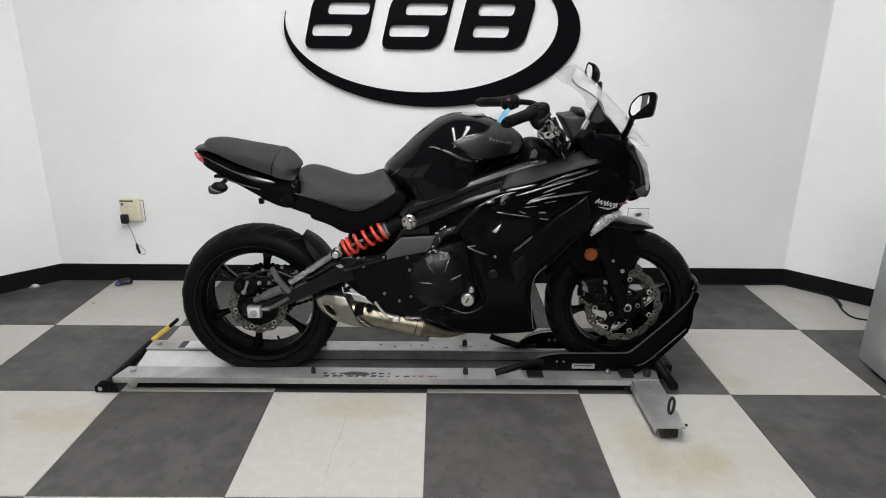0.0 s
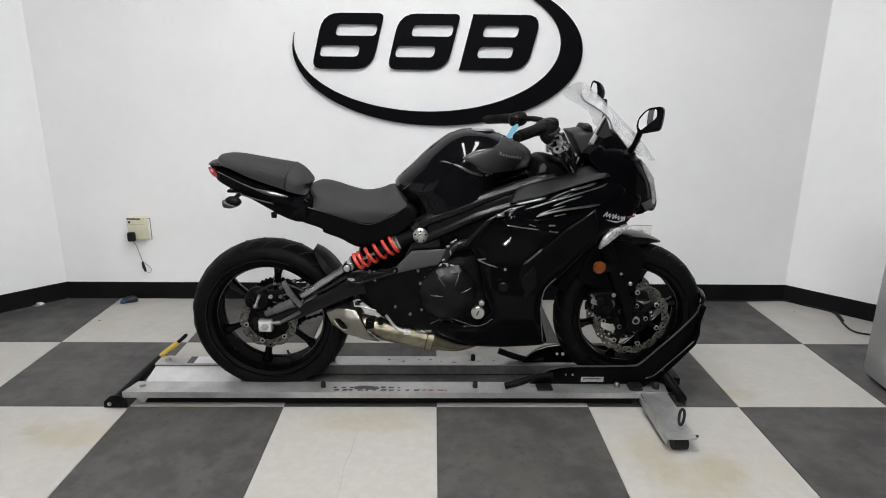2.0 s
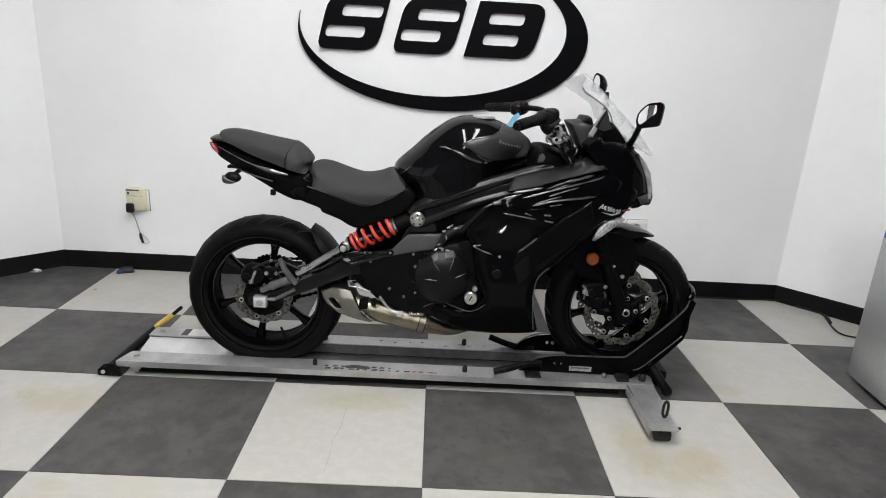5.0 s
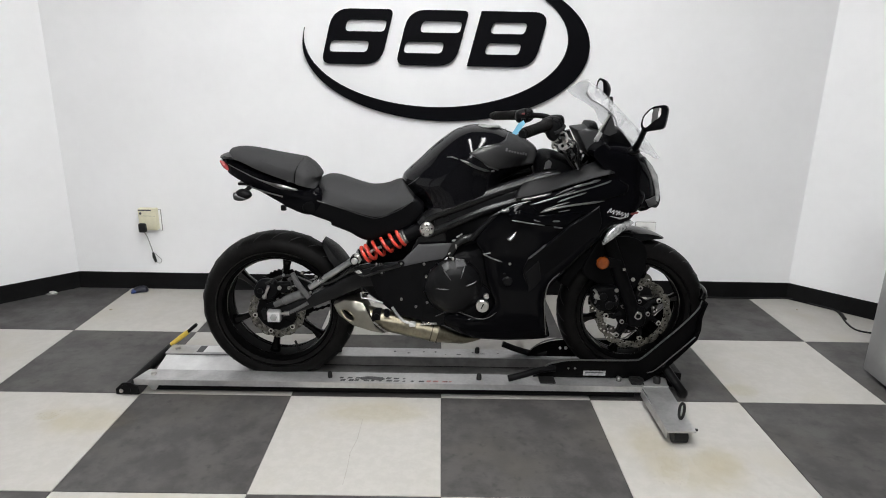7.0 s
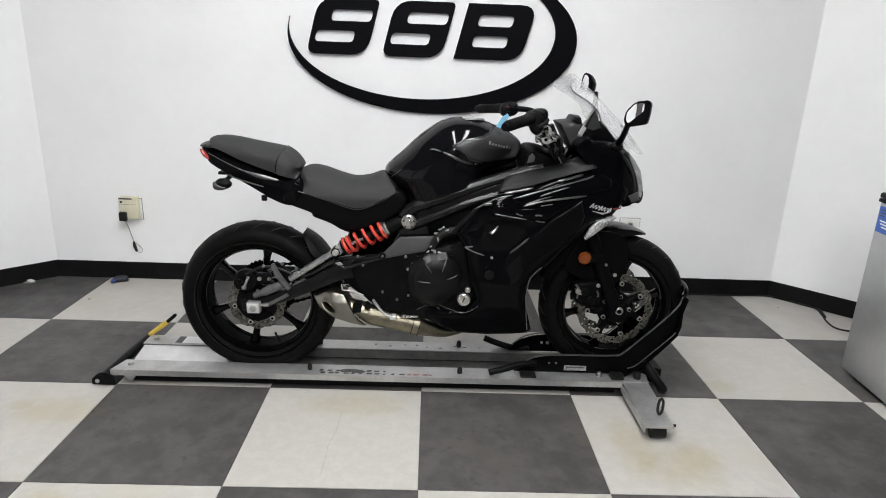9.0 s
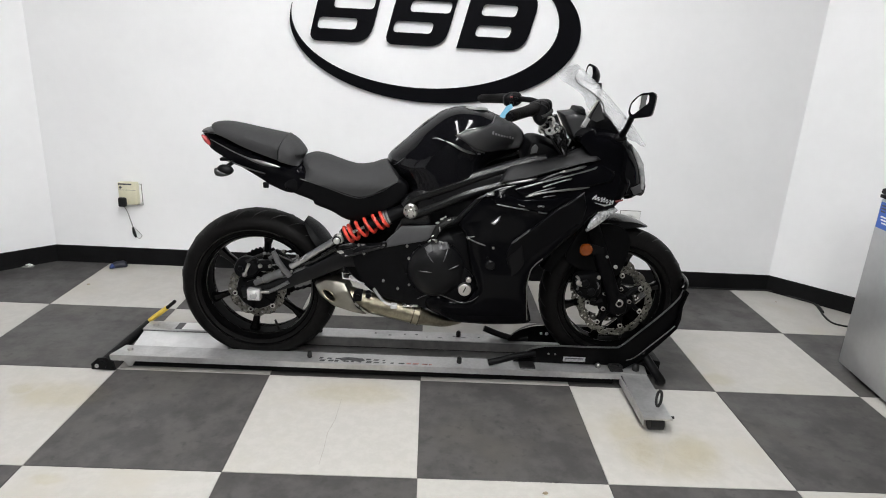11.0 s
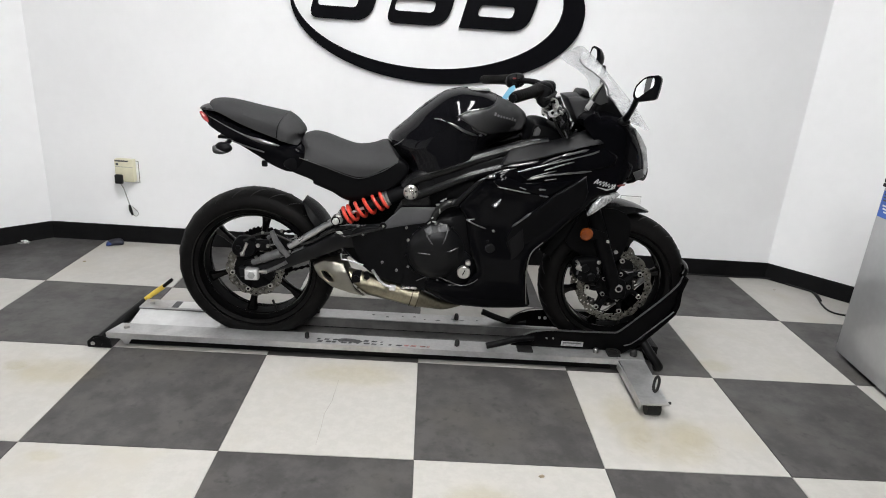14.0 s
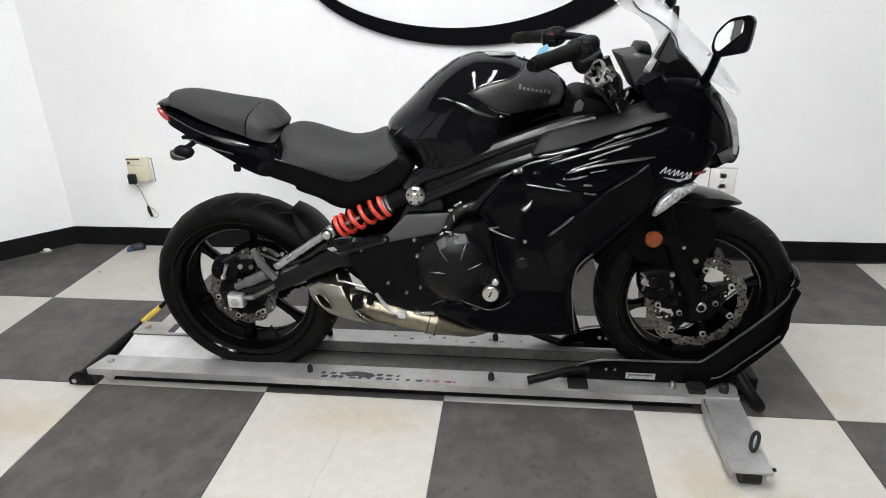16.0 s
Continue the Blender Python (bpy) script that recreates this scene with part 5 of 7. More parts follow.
clamp = part("exhaust_clamp", tube(B(), [(-0.044, -0.112, 0.278), (-0.016, -0.112, 0.2715)], 0.0415, 28), exhaust_burnt, bike, "ribbed exhaust clamp")
for cx in (-0.043, -0.018):
    part("clamp_rib", tube(B(), [(cx - 0.002, -0.112, 0.2678 - cx * 0.235), (cx + 0.002, -0.112, 0.2668 - cx * 0.235)], 0.0438, 28), exhaust_dark, clamp)
part("clamp_bolt", box(B(), -0.085, -0.022, -0.150, -0.128, 0.318, 0.328, 0.003), steel, bike)
link = smooth_line([(-0.02, -0.112, 0.268), (0.03, -0.110, 0.256), (0.085, -0.108, 0.244), (0.15, -0.09, 0.245)])
part("link_pipe", tube(B(), link, [0.036 - 0.0014 * k for k in range(len(link))], 18), exhaust_burnt, bike, "gold-tinted exhaust pipe")
part("muffler_bracket", panel(B(), [(-0.266, 0.384), (-0.250, 0.392), (-0.232, 0.392), (-0.236, 0.365), (-0.238, 0.346), (-0.268, 0.342), (-0.270, 0.362)], 0.176, 0.012, 0.002, smooth=False), engine_black, bike, "dark muffler bracket")
part("bracket_bolt", disc_y(B(), -0.252, -0.178, 0.368, 0.008, 0.008, 10), engine_black, bike)
part("bracket_tab", tube(B(), [(-0.264, -0.162, 0.333), (-0.238, -0.160, 0.308), (-0.216, -0.152, 0.288)], 0.0035, 6), steel, bike)

# tail, seats and side covers
tail_half = lambda x, z: 0.055 + 0.075 * min(1, max(0, (x + 0.85) / 0.38))
tail_flat = lambda x, z: z < 0.905 - 0.30 * (x + 0.84) or x > -0.472
part("tail_cowl", body(B(), [(-0.850, 0.937), (-0.809, 0.942), (-0.695, 0.906), (-0.614, 0.879), (-0.545, 0.853), (-0.467, 0.838), (-0.455, 0.792), (-0.500, 0.742), (-0.583, 0.765), (-0.603, 0.777), (-0.704, 0.828), (-0.766, 0.857), (-0.811, 0.884), (-0.837, 0.913)], tail_half, 0.03, 0.018, flat=tail_flat), gloss_black, bike, "glossy black tail cowl")
part("tail_top", body(B(), [(-0.848, 0.940), (-0.835, 0.949), (-0.79, 0.956), (-0.74, 0.935), (-0.79, 0.926), (-0.842, 0.931)], 0.07, 0.02, 0.015), panel_grey, bike, "grey tail grab edge")
for s in (-1, 1):
    part("tail_light", body(B(), [(-0.844, 0.928), (-0.818, 0.916), (-0.810, 0.888), (-0.832, 0.900)], 0.014, 0.012, 0.01, y=s * 0.047), red_lens, bike, "red tail lamp lens")
    # gloss ridges shaped as the tail's highlights, swelling to a wedge forward
    part("tail_trim", tube(B(), smooth_line([(-0.80, s * 0.085, 0.918), (-0.70, s * 0.120, 0.878), (-0.62, s * 0.131, 0.852), (-0.54, s * 0.133, 0.836)]), [0.0015, 0.0015, 0.0016, 0.0017, 0.0018, 0.002, 0.002, 0.0022, 0.0025, 0.003, 0.004, 0.0055, 0.007, 0.008, 0.008, 0.007, 0.006, 0.0045, 0.002], 10), gloss_edge, bike)
    part("tail_trim", tube(B(), smooth_line([(-0.74, s * 0.088, 0.842), (-0.67, s * 0.102, 0.822), (-0.60, s * 0.112, 0.806)]), 0.0028, 8), gloss_edge, bike)
    part("side_cover", panel(B(), [(-0.475, 0.806), (-0.374, 0.776), (-0.293, 0.750), (-0.242, 0.745), (-0.169, 0.776), (-0.117, 0.811), (-0.080, 0.786), (-0.083, 0.750), (-0.128, 0.707), (-0.17, 0.685), (-0.212, 0.663), (-0.275, 0.643), (-0.316, 0.651), (-0.357, 0.676), (-0.418, 0.701), (-0.428, 0.716), (-0.498, 0.742), (-0.53, 0.770)], lambda x, z: 0.128 - 0.20 * max(0, 0.70 - z), 0.10, 0.010, side=s), layer_black, bike, "satin black side cover")
    part("seat_trim", tube(B(), smooth_line([(-0.47, s * 0.130, 0.797), (-0.374, s * 0.134, 0.769), (-0.293, s * 0.135, 0.743), (-0.242, s * 0.135, 0.738), (-0.169, s * 0.134, 0.768), (-0.117, s * 0.128, 0.803)]), 0.0018, 6), lip_grey, bike)
    # rear turn signals
    sig = part("turn_signal", body(B(), [(-0.765, 0.822), (-0.745, 0.838), (-0.715, 0.832), (-0.705, 0.815), (-0.722, 0.800), (-0.755, 0.798)], 0.022, 0.02, 0.01, y=s * 0.14), satin_black, bike, "black stalked turn signal")
    part("signal_stalk", tube(B(), [(-0.72, s * 0.05, 0.842), (-0.735, s * 0.13, 0.825)], 0.008, 8), satin_black, sig)
    part("signal_lens", body(B(), [(-0.770, 0.820), (-0.76, 0.826), (-0.72, 0.806), (-0.74, 0.796), (-0.766, 0.800)], 0.014, 0.012, 0.008, y=s * 0.150), panel_grey, sig, "smoked dark lens")
part("plate_bracket", box(B(), -0.78, -0.70, -0.06, 0.06, 0.835, 0.846, 0.003), satin_black, bike)
part("tail_hook", box(B(), -0.612, -0.592, -0.105, -0.09, 0.750, 0.772, 0.004), satin_black, bike)
seat_half = lambda x, z: 0.095 + 0.045 * min(1, max(0, (0.88 - z) / 0.10))
seat_flat = lambda x, z: z < 0.82 - 0.02 * (x + 0.12) or (x > -0.166 and z < 0.858)
part("rider_seat", body(B(), [(-0.480, 0.832), (-0.478, 0.854), (-0.466, 0.868), (-0.434, 0.876), (-0.391, 0.870), (-0.328, 0.849), (-0.275, 0.837), (-0.221, 0.844), (-0.178, 0.860), (-0.155, 0.856), (-0.127, 0.826), (-0.117, 0.804), (-0.168, 0.775), (-0.210, 0.751), (-0.251, 0.742), (-0.292, 0.748), (-0.373, 0.772), (-0.435, 0.790), (-0.467, 0.798)], seat_half, 0.055, 0.018, flat=seat_flat), vinyl, bike, "dark grey textured vinyl rider seat")
pil_half = lambda x, z: 0.07 + 0.045 * min(1, max(0, (x + 0.80) / 0.25))
pil_out = [(-0.816, 0.950), (-0.810, 0.967), (-0.774, 0.976), (-0.722, 0.973), (-0.640, 0.958), (-0.547, 0.942), (-0.526, 0.936), (-0.495, 0.912), (-0.470, 0.876), (-0.477, 0.860), (-0.483, 0.836), (-0.515, 0.843), (-0.555, 0.857), (-0.634, 0.880), (-0.696, 0.901), (-0.760, 0.928), (-0.801, 0.939)]
pil_flat = lambda x, z: z < 0.952 - 0.27 * (x + 0.816) and x < -0.478
pil = part("pillion_seat", body(B(), pil_out, pil_half, 0.05, 0.016, flat=pil_flat), vinyl, bike, "dark grey textured vinyl pillion seat")
pil_skin = skin(pil_out, pil_half, 0.05, flat=pil_flat)
for s in (-1, 1):
    part("pillion_panel", panel(B(), [(-0.530, 0.936), (-0.515, 0.926), (-0.494, 0.908), (-0.474, 0.876), (-0.480, 0.860), (-0.487, 0.841), (-0.522, 0.846), (-0.552, 0.858), (-0.548, 0.900)], lambda x, z: pil_skin(x, z) + 0.0025, 0.004, 0.0025, side=s, step=0.012, soft=0.008), vinyl_side, pil, "smooth seat side panel")
    part("seat_piping", tube(B(), smooth_line([(x, s * (pil_skin(x, z) + 0.002), z) for x, z in ((-0.534, 0.9385), (-0.542, 0.920), (-0.549, 0.898), (-0.553, 0.875), (-0.553, 0.860))]), 0.0022, 6), satin_black, pil)

# fuel tank
def tank_half(x, z):
    """Half the tank's width: widest further forward the higher up."""
    off = x - 0.13 - 1.1 * min(0.06, max(-0.06, z - 1.01))
    return (0.156 - (0.62 if off < 0 else 1.7) * off * off) * (1 + 0.05 * max(0, 0.93 - z) / 0.16)


tank_out = [(-0.163, 0.856), (-0.152, 0.891), (-0.092, 0.947), (-0.038, 0.999), (0.025, 1.047), (0.077, 1.069), (0.119, 1.074), (0.183, 1.069), (0.237, 1.050), (0.288, 1.030), (0.337, 0.999), (0.350, 0.966), (0.336, 0.922), (0.281, 0.897), (0.220, 0.862), (0.118, 0.824), (0.0, 0.780), (-0.055, 0.768), (-0.105, 0.784), (-0.135, 0.820)]
tank_flat = lambda x, z: z < 0.86 and z < 0.80 + 0.4 * (x + 0.05)
crown_d = np.linspace(0, 0.16, 81)
crown_w = np.interp(crown_d, [0, 0.003, 0.010, 0.026, 0.044, 0.060, 0.085, 0.120, 0.16], [0, 0.15, 0.34, 0.60, 0.79, 0.885, 0.955, 1.0, 1.0])
crown_w[3:-3] = np.convolve(crown_w, np.ones(7) / 7, "valid")
crown = lambda d: np.interp(d, crown_d, crown_w)
part("fuel_tank", body(B(), tank_out, tank_half, 0.125, 0.012, flat=tank_flat, profile=crown, relax=0.013), tank_black, bike, "glossy black fuel tank")
tank_skin = skin(tank_out, tank_half, 0.125, flat=tank_flat, profile=crown)
part("filler_cap", lathe(B(), [(0.046, 0.0), (0.046, 0.006), (0.038, 0.010)], (0, 0, 0), 28), alloy, bike, "metal fuel filler cap").matrix_local = Matrix.Translation((0.16, 0, 1.062)) @ pose(0, 0, 0, 84)
for s in (-1, 1):
    cover_out = [(0.087, 0.984), (0.124, 1.002), (0.194, 1.015), (0.218, 1.026), (0.230, 1.050), (0.278, 1.034), (0.326, 1.006), (0.342, 0.974), (0.330, 0.936), (0.279, 0.925), (0.194, 0.923), (0.157, 0.936)]
    cover_y = lambda x, z: max(tank_skin(x, z), 0.05) + 0.006
    cover = part("tank_cover", panel(B(), cover_out, cover_y, 0.030, 0.006, 0.018, side=s, smooth=False, soft=0.012), panel_grey, bike, "dark grey satin tank cover")
    part("cover_lip", tube(B(), [(x, s * (cover_y(x, z) - 0.002), z) for x, z in [(0.194, 0.921), (0.157, 0.934), (0.085, 0.984), (0.124, 1.004), (0.194, 1.017), (0.218, 1.028), (0.231, 1.052)]], 0.0024, 6), gloss_edge, cover)
    for k in range(8):
        x0 = 0.216 + 0.0112 * k
        z0 = 0.990 - 0.0030 * k
        h = (0.0125, 0.0075, 0.0075, 0.0075, 0.0075, 0.0075, 0.0105, 0.0090)[k]
        part("badge_bar", panel(B(), [(x0, z0 + 0.001), (x0 + 0.0066, z0 - 0.0008), (x0 + 0.0076, z0 + h - 0.0018), (x0 + 0.001, z0 + h)], lambda x, z: cover_y(x, z) + 0.0018, 0.003, 0, smooth=False, side=s), marks_dim, cover)
    # crease along the tank flank, as swelling ridges only where its highlights fall
    for pts, r in ((((-0.137, 0.852), (-0.118, 0.869), (-0.098, 0.887)), 0.0016), (((0.004, 0.966), (0.022, 0.968), (0.046, 0.962)), 0.0026), (((0.052, 0.961), (0.078, 0.951), (0.110, 0.935), (0.140, 0.924), (0.160, 0.918)), 0.0052), (((0.166, 0.917), (0.173, 0.919), (0.180, 0.917)), 0.0040)):
        crease = smooth_line([(x, s * (tank_skin(x, z) + 0.0045), z) for x, z in pts], 5)
        part("tank_crease", tube(B(), crease, [r * (0.2 + 0.8 * math.sin(math.pi * min(1.0, max(0.0, k / (len(crease) - 1)))) ** 0.5) for k in range(len(crease))], 10), gloss_edge, bike, "tank flank crease, ridged only where highlights fall")

# fairing
def fair_y(x, z):
    plan_w = np.interp(x, [-0.05, 0.10, 0.25, 0.40, 0.52, 0.62, 0.70, 0.78, 0.83], [0.165, 0.182, 0.196, 0.200, 0.194, 0.176, 0.150, 0.105, 0.06])
    rise = np.interp(z, [0.25, 0.32, 0.45, 0.60, 0.75, 0.88, 1.0], [0.80, 0.90, 0.97, 0.985, 1.0, 0.93, 0.78])
    return float(plan_w * rise)


side_out = [(0.208, 0.786), (0.298, 0.822), (0.417, 0.864), (0.52, 0.900), (0.591, 0.925), (0.636, 0.921), (0.699, 0.892), (0.749, 0.841), (0.739, 0.806), (0.683, 0.747), (0.622, 0.731), (0.589, 0.707), (0.565, 0.671), (0.506, 0.616), (0.458, 0.561), (0.418, 0.521), (0.385, 0.476), (0.381, 0.426), (0.396, 0.358), (0.416, 0.288), (0.404, 0.273), (0.346, 0.265), (0.238, 0.258), (0.13, 0.259), (0.090, 0.272), (0.011, 0.314), (-0.005, 0.351), (0.042, 0.378), (0.106, 0.356), (0.160, 0.360), (0.196, 0.415), (0.165, 0.500), (0.152, 0.560), (0.141, 0.622), (0.108, 0.664), (0.128, 0.700), (0.172, 0.760)]
for s in (-1, 1):
    part("side_fairing", panel(B(), side_out, fair_y, 0.016, 0.012, 0.024, side=s, smooth=False, soft=0.03), gloss_black, bike, "glossy black side fairing")
    part("upper_inner_panel", panel(B(), [(0.252, 0.828), (0.286, 0.880), (0.340, 0.893), (0.420, 0.912), (0.485, 0.932), (0.552, 0.960), (0.580, 0.945), (0.605, 0.926), (0.522, 0.904), (0.422, 0.870), (0.321, 0.836)], lambda x, z: 0.186 - 1.1 * max(0, z - (0.826 + 0.29 * (x - 0.25))) - 0.05 * max(0, x - 0.45), 0.03, 0.005, 0.02, side=s, smooth=False, soft=0.012), panel_dark, bike, "dark grey satin inner panel")
    # upper layer of the side fairing
    part("fairing_layer", panel(B(), [(0.300, 0.812), (0.436, 0.857), (0.574, 0.902), (0.62, 0.905), (0.67, 0.880), (0.66, 0.845), (0.56, 0.826), (0.45, 0.806), (0.36, 0.784), (0.33, 0.788)], lambda x, z: fair_y(x, z) + 0.007, 0.010, 0.005, 0.02, side=s, smooth=False, soft=0.012), gloss_black, bike, "raised glossy black layer")
    part("fairing_layer", panel(B(), [(0.222, 0.770), (0.25, 0.748), (0.362, 0.735), (0.434, 0.729), (0.52, 0.79), (0.45, 0.785), (0.33, 0.772), (0.27, 0.790)], lambda x, z: fair_y(x, z) + 0.005, 0.010, 0.005, 0.02, side=s, smooth=False, soft=0.012), gloss_black, bike, "raised glossy black layer")
    flank = lambda x, z: fair_y(x, z) + 0.013 - 0.15 * max(0.0, (x - 0.308) * 0.645 - (z - 0.606) * 0.764)
    part("fairing_layer", panel(B(), [(0.290, 0.560), (0.308, 0.606), (0.371, 0.664), (0.456, 0.743), (0.556, 0.805), (0.572, 0.751), (0.563, 0.690), (0.506, 0.634), (0.460, 0.580), (0.420, 0.535), (0.386, 0.480), (0.372, 0.430), (0.345, 0.440), (0.312, 0.500)], flank, 0.022, 0.004, 0.018, side=s, smooth=False, soft=0.007), flank_black, bike, "satin black lower layer tucked under the flank")
    # lighter tone paints the floor's reflection on this end of the flank
    part("flank_facet", panel(B(), [(0.300, 0.552), (0.348, 0.604), (0.362, 0.530), (0.337, 0.478), (0.314, 0.446), (0.318, 0.500)], lambda x, z: flank(x, z) + 0.003, 0.008, 0.002, 0.02, side=s, smooth=False, soft=0.006), facet_lit, bike, "flank facet toned lighter for reflected floor")
    part("fairing_edge", panel(B(), [(0.172, 0.765), (0.206, 0.783), (0.170, 0.744), (0.132, 0.700), (0.109, 0.668), (0.088, 0.668), (0.122, 0.712)], lambda x, z: fair_y(x, z) + 0.002, 0.012, 0.004, 0.015, side=s, smooth=False, soft=0.006), panel_dark, bike, "dark grey inner fairing edge")
    part("fairing_boss", disc_y(B(), 0.240, s * (fair_y(0.24, 0.517) + 0.001), 0.517, 0.020, 0.008, 20, 0.3), panel_dark, bike, "round dark blanking cap")
    # highlights of the panel edges built as ridges, each a line of places in the side plane and its half thickness
    edges = [(0.0034, (0.272, 0.827), (0.325, 0.838), (0.377, 0.851)), (0.0034, (0.459, 0.876), (0.507, 0.888), (0.555, 0.901)), (0.0020, (0.171, 0.767), (0.203, 0.784), (0.247, 0.808), (0.306, 0.824)),
             (0.0055, (0.203, 0.785), (0.219, 0.787), (0.235, 0.791)), (0.0024, (0.307, 0.810), (0.385, 0.835), (0.473, 0.860), (0.573, 0.889), (0.596, 0.900)), (0.0022, (0.402, 0.822), (0.455, 0.841), (0.506, 0.857)),
             (0.0030, (0.344, 0.784), (0.408, 0.803), (0.478, 0.814), (0.573, 0.826)), (0.0016, (0.350, 0.788), (0.368, 0.798), (0.407, 0.812), (0.447, 0.823)), (0.0014, (0.406, 0.787), (0.428, 0.791), (0.450, 0.795)),
             (0.0018, (0.476, 0.748), (0.519, 0.778), (0.558, 0.809)), (0.0018, (0.242, 0.753), (0.299, 0.745), (0.361, 0.737)), (0.0014, (0.320, 0.757), (0.333, 0.753), (0.345, 0.750)),
             (0.0024, (0.389, 0.753), (0.402, 0.754), (0.415, 0.753)), (0.0022, (0.393, 0.733), (0.410, 0.730), (0.427, 0.729)), (0.0020, (0.173, 0.627), (0.158, 0.624), (0.142, 0.622)),
             (0.0020, (0.142, 0.622), (0.178, 0.606), (0.216, 0.594)), (0.0030, (0.307, 0.610), (0.339, 0.638), (0.371, 0.668))]
    for r, *line in edges:
        lift = 0.014 if line[0] == (0.307, 0.610) else 0.008
        pts = smooth_line([(x, s * (fair_y(x, z) + lift - 0.4 * r), z) for x, z in line], 6)
        part("panel_edge", tube(B(), pts, [r * 1.5 * float(np.interp(k / (len(pts) - 1), [0, 0.12, 0.5, 0.88, 1], [0.25, 1.0, 0.8, 1.0, 0.25])) for k in range(len(pts))], 8), gloss_edge, bike)
    part("fairing_duct", panel(B(), [(0.227, 0.683), (0.241, 0.676), (0.257, 0.692), (0.263, 0.712), (0.247, 0.698)], lambda x, z: fair_y(x, z) + 0.010 - 0.45 * (z - 0.69), 0.012, 0.003, 0.008, side=s, smooth=False, soft=0.004), gloss_edge, bike, "small bright duct lip")
    part("belly_edge", tube(B(), smooth_line([(x, s * (fair_y(x, z) + 0.002), z) for x, z in ((0.430, 0.554), (0.404, 0.529), (0.388, 0.500), (0.382, 0.440), (0.389, 0.360), (0.398, 0.296))]), 0.0022, 6), gloss_edge, bike)
    part("belly_lip", tube(B(), smooth_line([(x, s * (fair_y(x, z) + 0.003), z) for x, z in ((-0.027, 0.358), (0.006, 0.376), (0.044, 0.387), (0.077, 0.376), (0.110, 0.365), (0.143, 0.356), (0.178, 0.367), (0.204, 0.389))]), 0.0018, 6), lip_grey, bike)
    for bx, bz in ((0.244, 0.586), (0.226, 0.545)):
        part("bolt", disc_y(B(), bx, s * (fair_y(bx, bz) + 0.002), bz, 0.005, 0.006, 8), bolt_zinc if bz > 0.57 else engine_black, bike)
    # badge as plain bars
    stroke = []
    for k in range(15):
        h = (0.018, 0.011, 0.013, 0.017, 0.011, 0.012, 0.018, 0.010)[(k // 2) % 8]
        x0, z0 = 0.588 + 0.0058 * k, 0.789 - 0.0016 * k
        stroke.append((x0 + (0.010 if k % 2 else 0.0), z0 + (h * 0.6 if k % 2 else -h * 0.4)))
    stroke = smooth_line([(x, s * (fair_y(x, z) + 0.003), z) for x, z in stroke], 4)
    part("badge_stroke", tube(B(), stroke, [0.0011 + 0.0005 * math.sin(1.3 * k) for k in range(len(stroke))], 6), badge_silver, bike, "silver wavy badge stroke")
    part("badge_bar", panel(B(), [(0.598, 0.770), (0.640, 0.756), (0.675, 0.764), (0.64, 0.762)], lambda x, z: fair_y(x, z) + 0.003, 0.004, 0, smooth=False, side=s), worn_silver, bike)
    part("badge_bar", panel(B(), [(0.682, 0.775), (0.715, 0.779), (0.712, 0.773), (0.684, 0.770)], lambda x, z: fair_y(x, z) + 0.003, 0.004, 0, smooth=False, side=s), red_dull, bike)
    part("front_turn_lamp", panel(B(), [(0.583, 0.662), (0.600, 0.706), (0.630, 0.732), (0.688, 0.748), (0.700, 0.739), (0.667, 0.714), (0.623, 0.683), (0.590, 0.660)], lambda x, z: fair_y(x, z) + 0.004, 0.02, 0.006, 0.015, side=s, smooth=False, soft=0.01), clear_lens, bike, "clear faceted turn lamp")
part("belly_pan", body(B(), [(0.02, 0.335), (0.06, 0.30), (0.13, 0.280), (0.25, 0.272), (0.37, 0.280), (0.395, 0.32), (0.37, 0.42), (0.25, 0.42), (0.10, 0.36)], 0.155, 0.04, 0.03), satin_black, bike, "black belly pan")
part("radiator", box(B(), 0.33, 0.40, -0.14, 0.14, 0.46, 0.78, 0.01), engine_black, bike, "black radiator")

nose_half = lambda x, z: 0.165 * float(np.interp(x, [0.52, 0.62, 0.70, 0.76, 0.80, 0.83], [1.0, 0.98, 0.85, 0.62, 0.40, 0.2]))
nose_flat = lambda x, z: x < 0.60 or z < 0.80 - 0.9 * (0.78 - x)
part("nose_cowl", body(B(), [(0.525, 0.988), (0.552, 1.022), (0.619, 1.033), (0.690, 1.013), (0.728, 0.988), (0.765, 0.949), (0.797, 0.895), (0.820, 0.841), (0.826, 0.800), (0.810, 0.778), (0.767, 0.782), (0.700, 0.735), (0.646, 0.728), (0.610, 0.789), (0.592, 0.890), (0.566, 0.940)], nose_half, 0.042, 0.016, flat=nose_flat), gloss_black, bike, "glossy black nose cowl")
for s in (-1, 1):
    part("headlight", panel(B(), [(0.728, 0.977), (0.765, 0.942), (0.795, 0.902), (0.815, 0.835), (0.812, 0.800), (0.800, 0.805), (0.792, 0.845), (0.772, 0.895), (0.745, 0.937)], lambda x, z: 0.072 - 0.55 * max(0, x - 0.72) + 0.045, 0.03, 0.006, 0.015, side=s, smooth=False, soft=0.012), lamp_glass, bike, "clear headlight lens edge")
    part("headlight_trim", panel(B(), [(0.744, 0.817), (0.790, 0.826), (0.799, 0.797), (0.765, 0.788)], lambda x, z: 0.128 - 0.6 * max(0, x - 0.73), 0.03, 0.004, 0.015, side=s, smooth=False), cover_grey, bike)
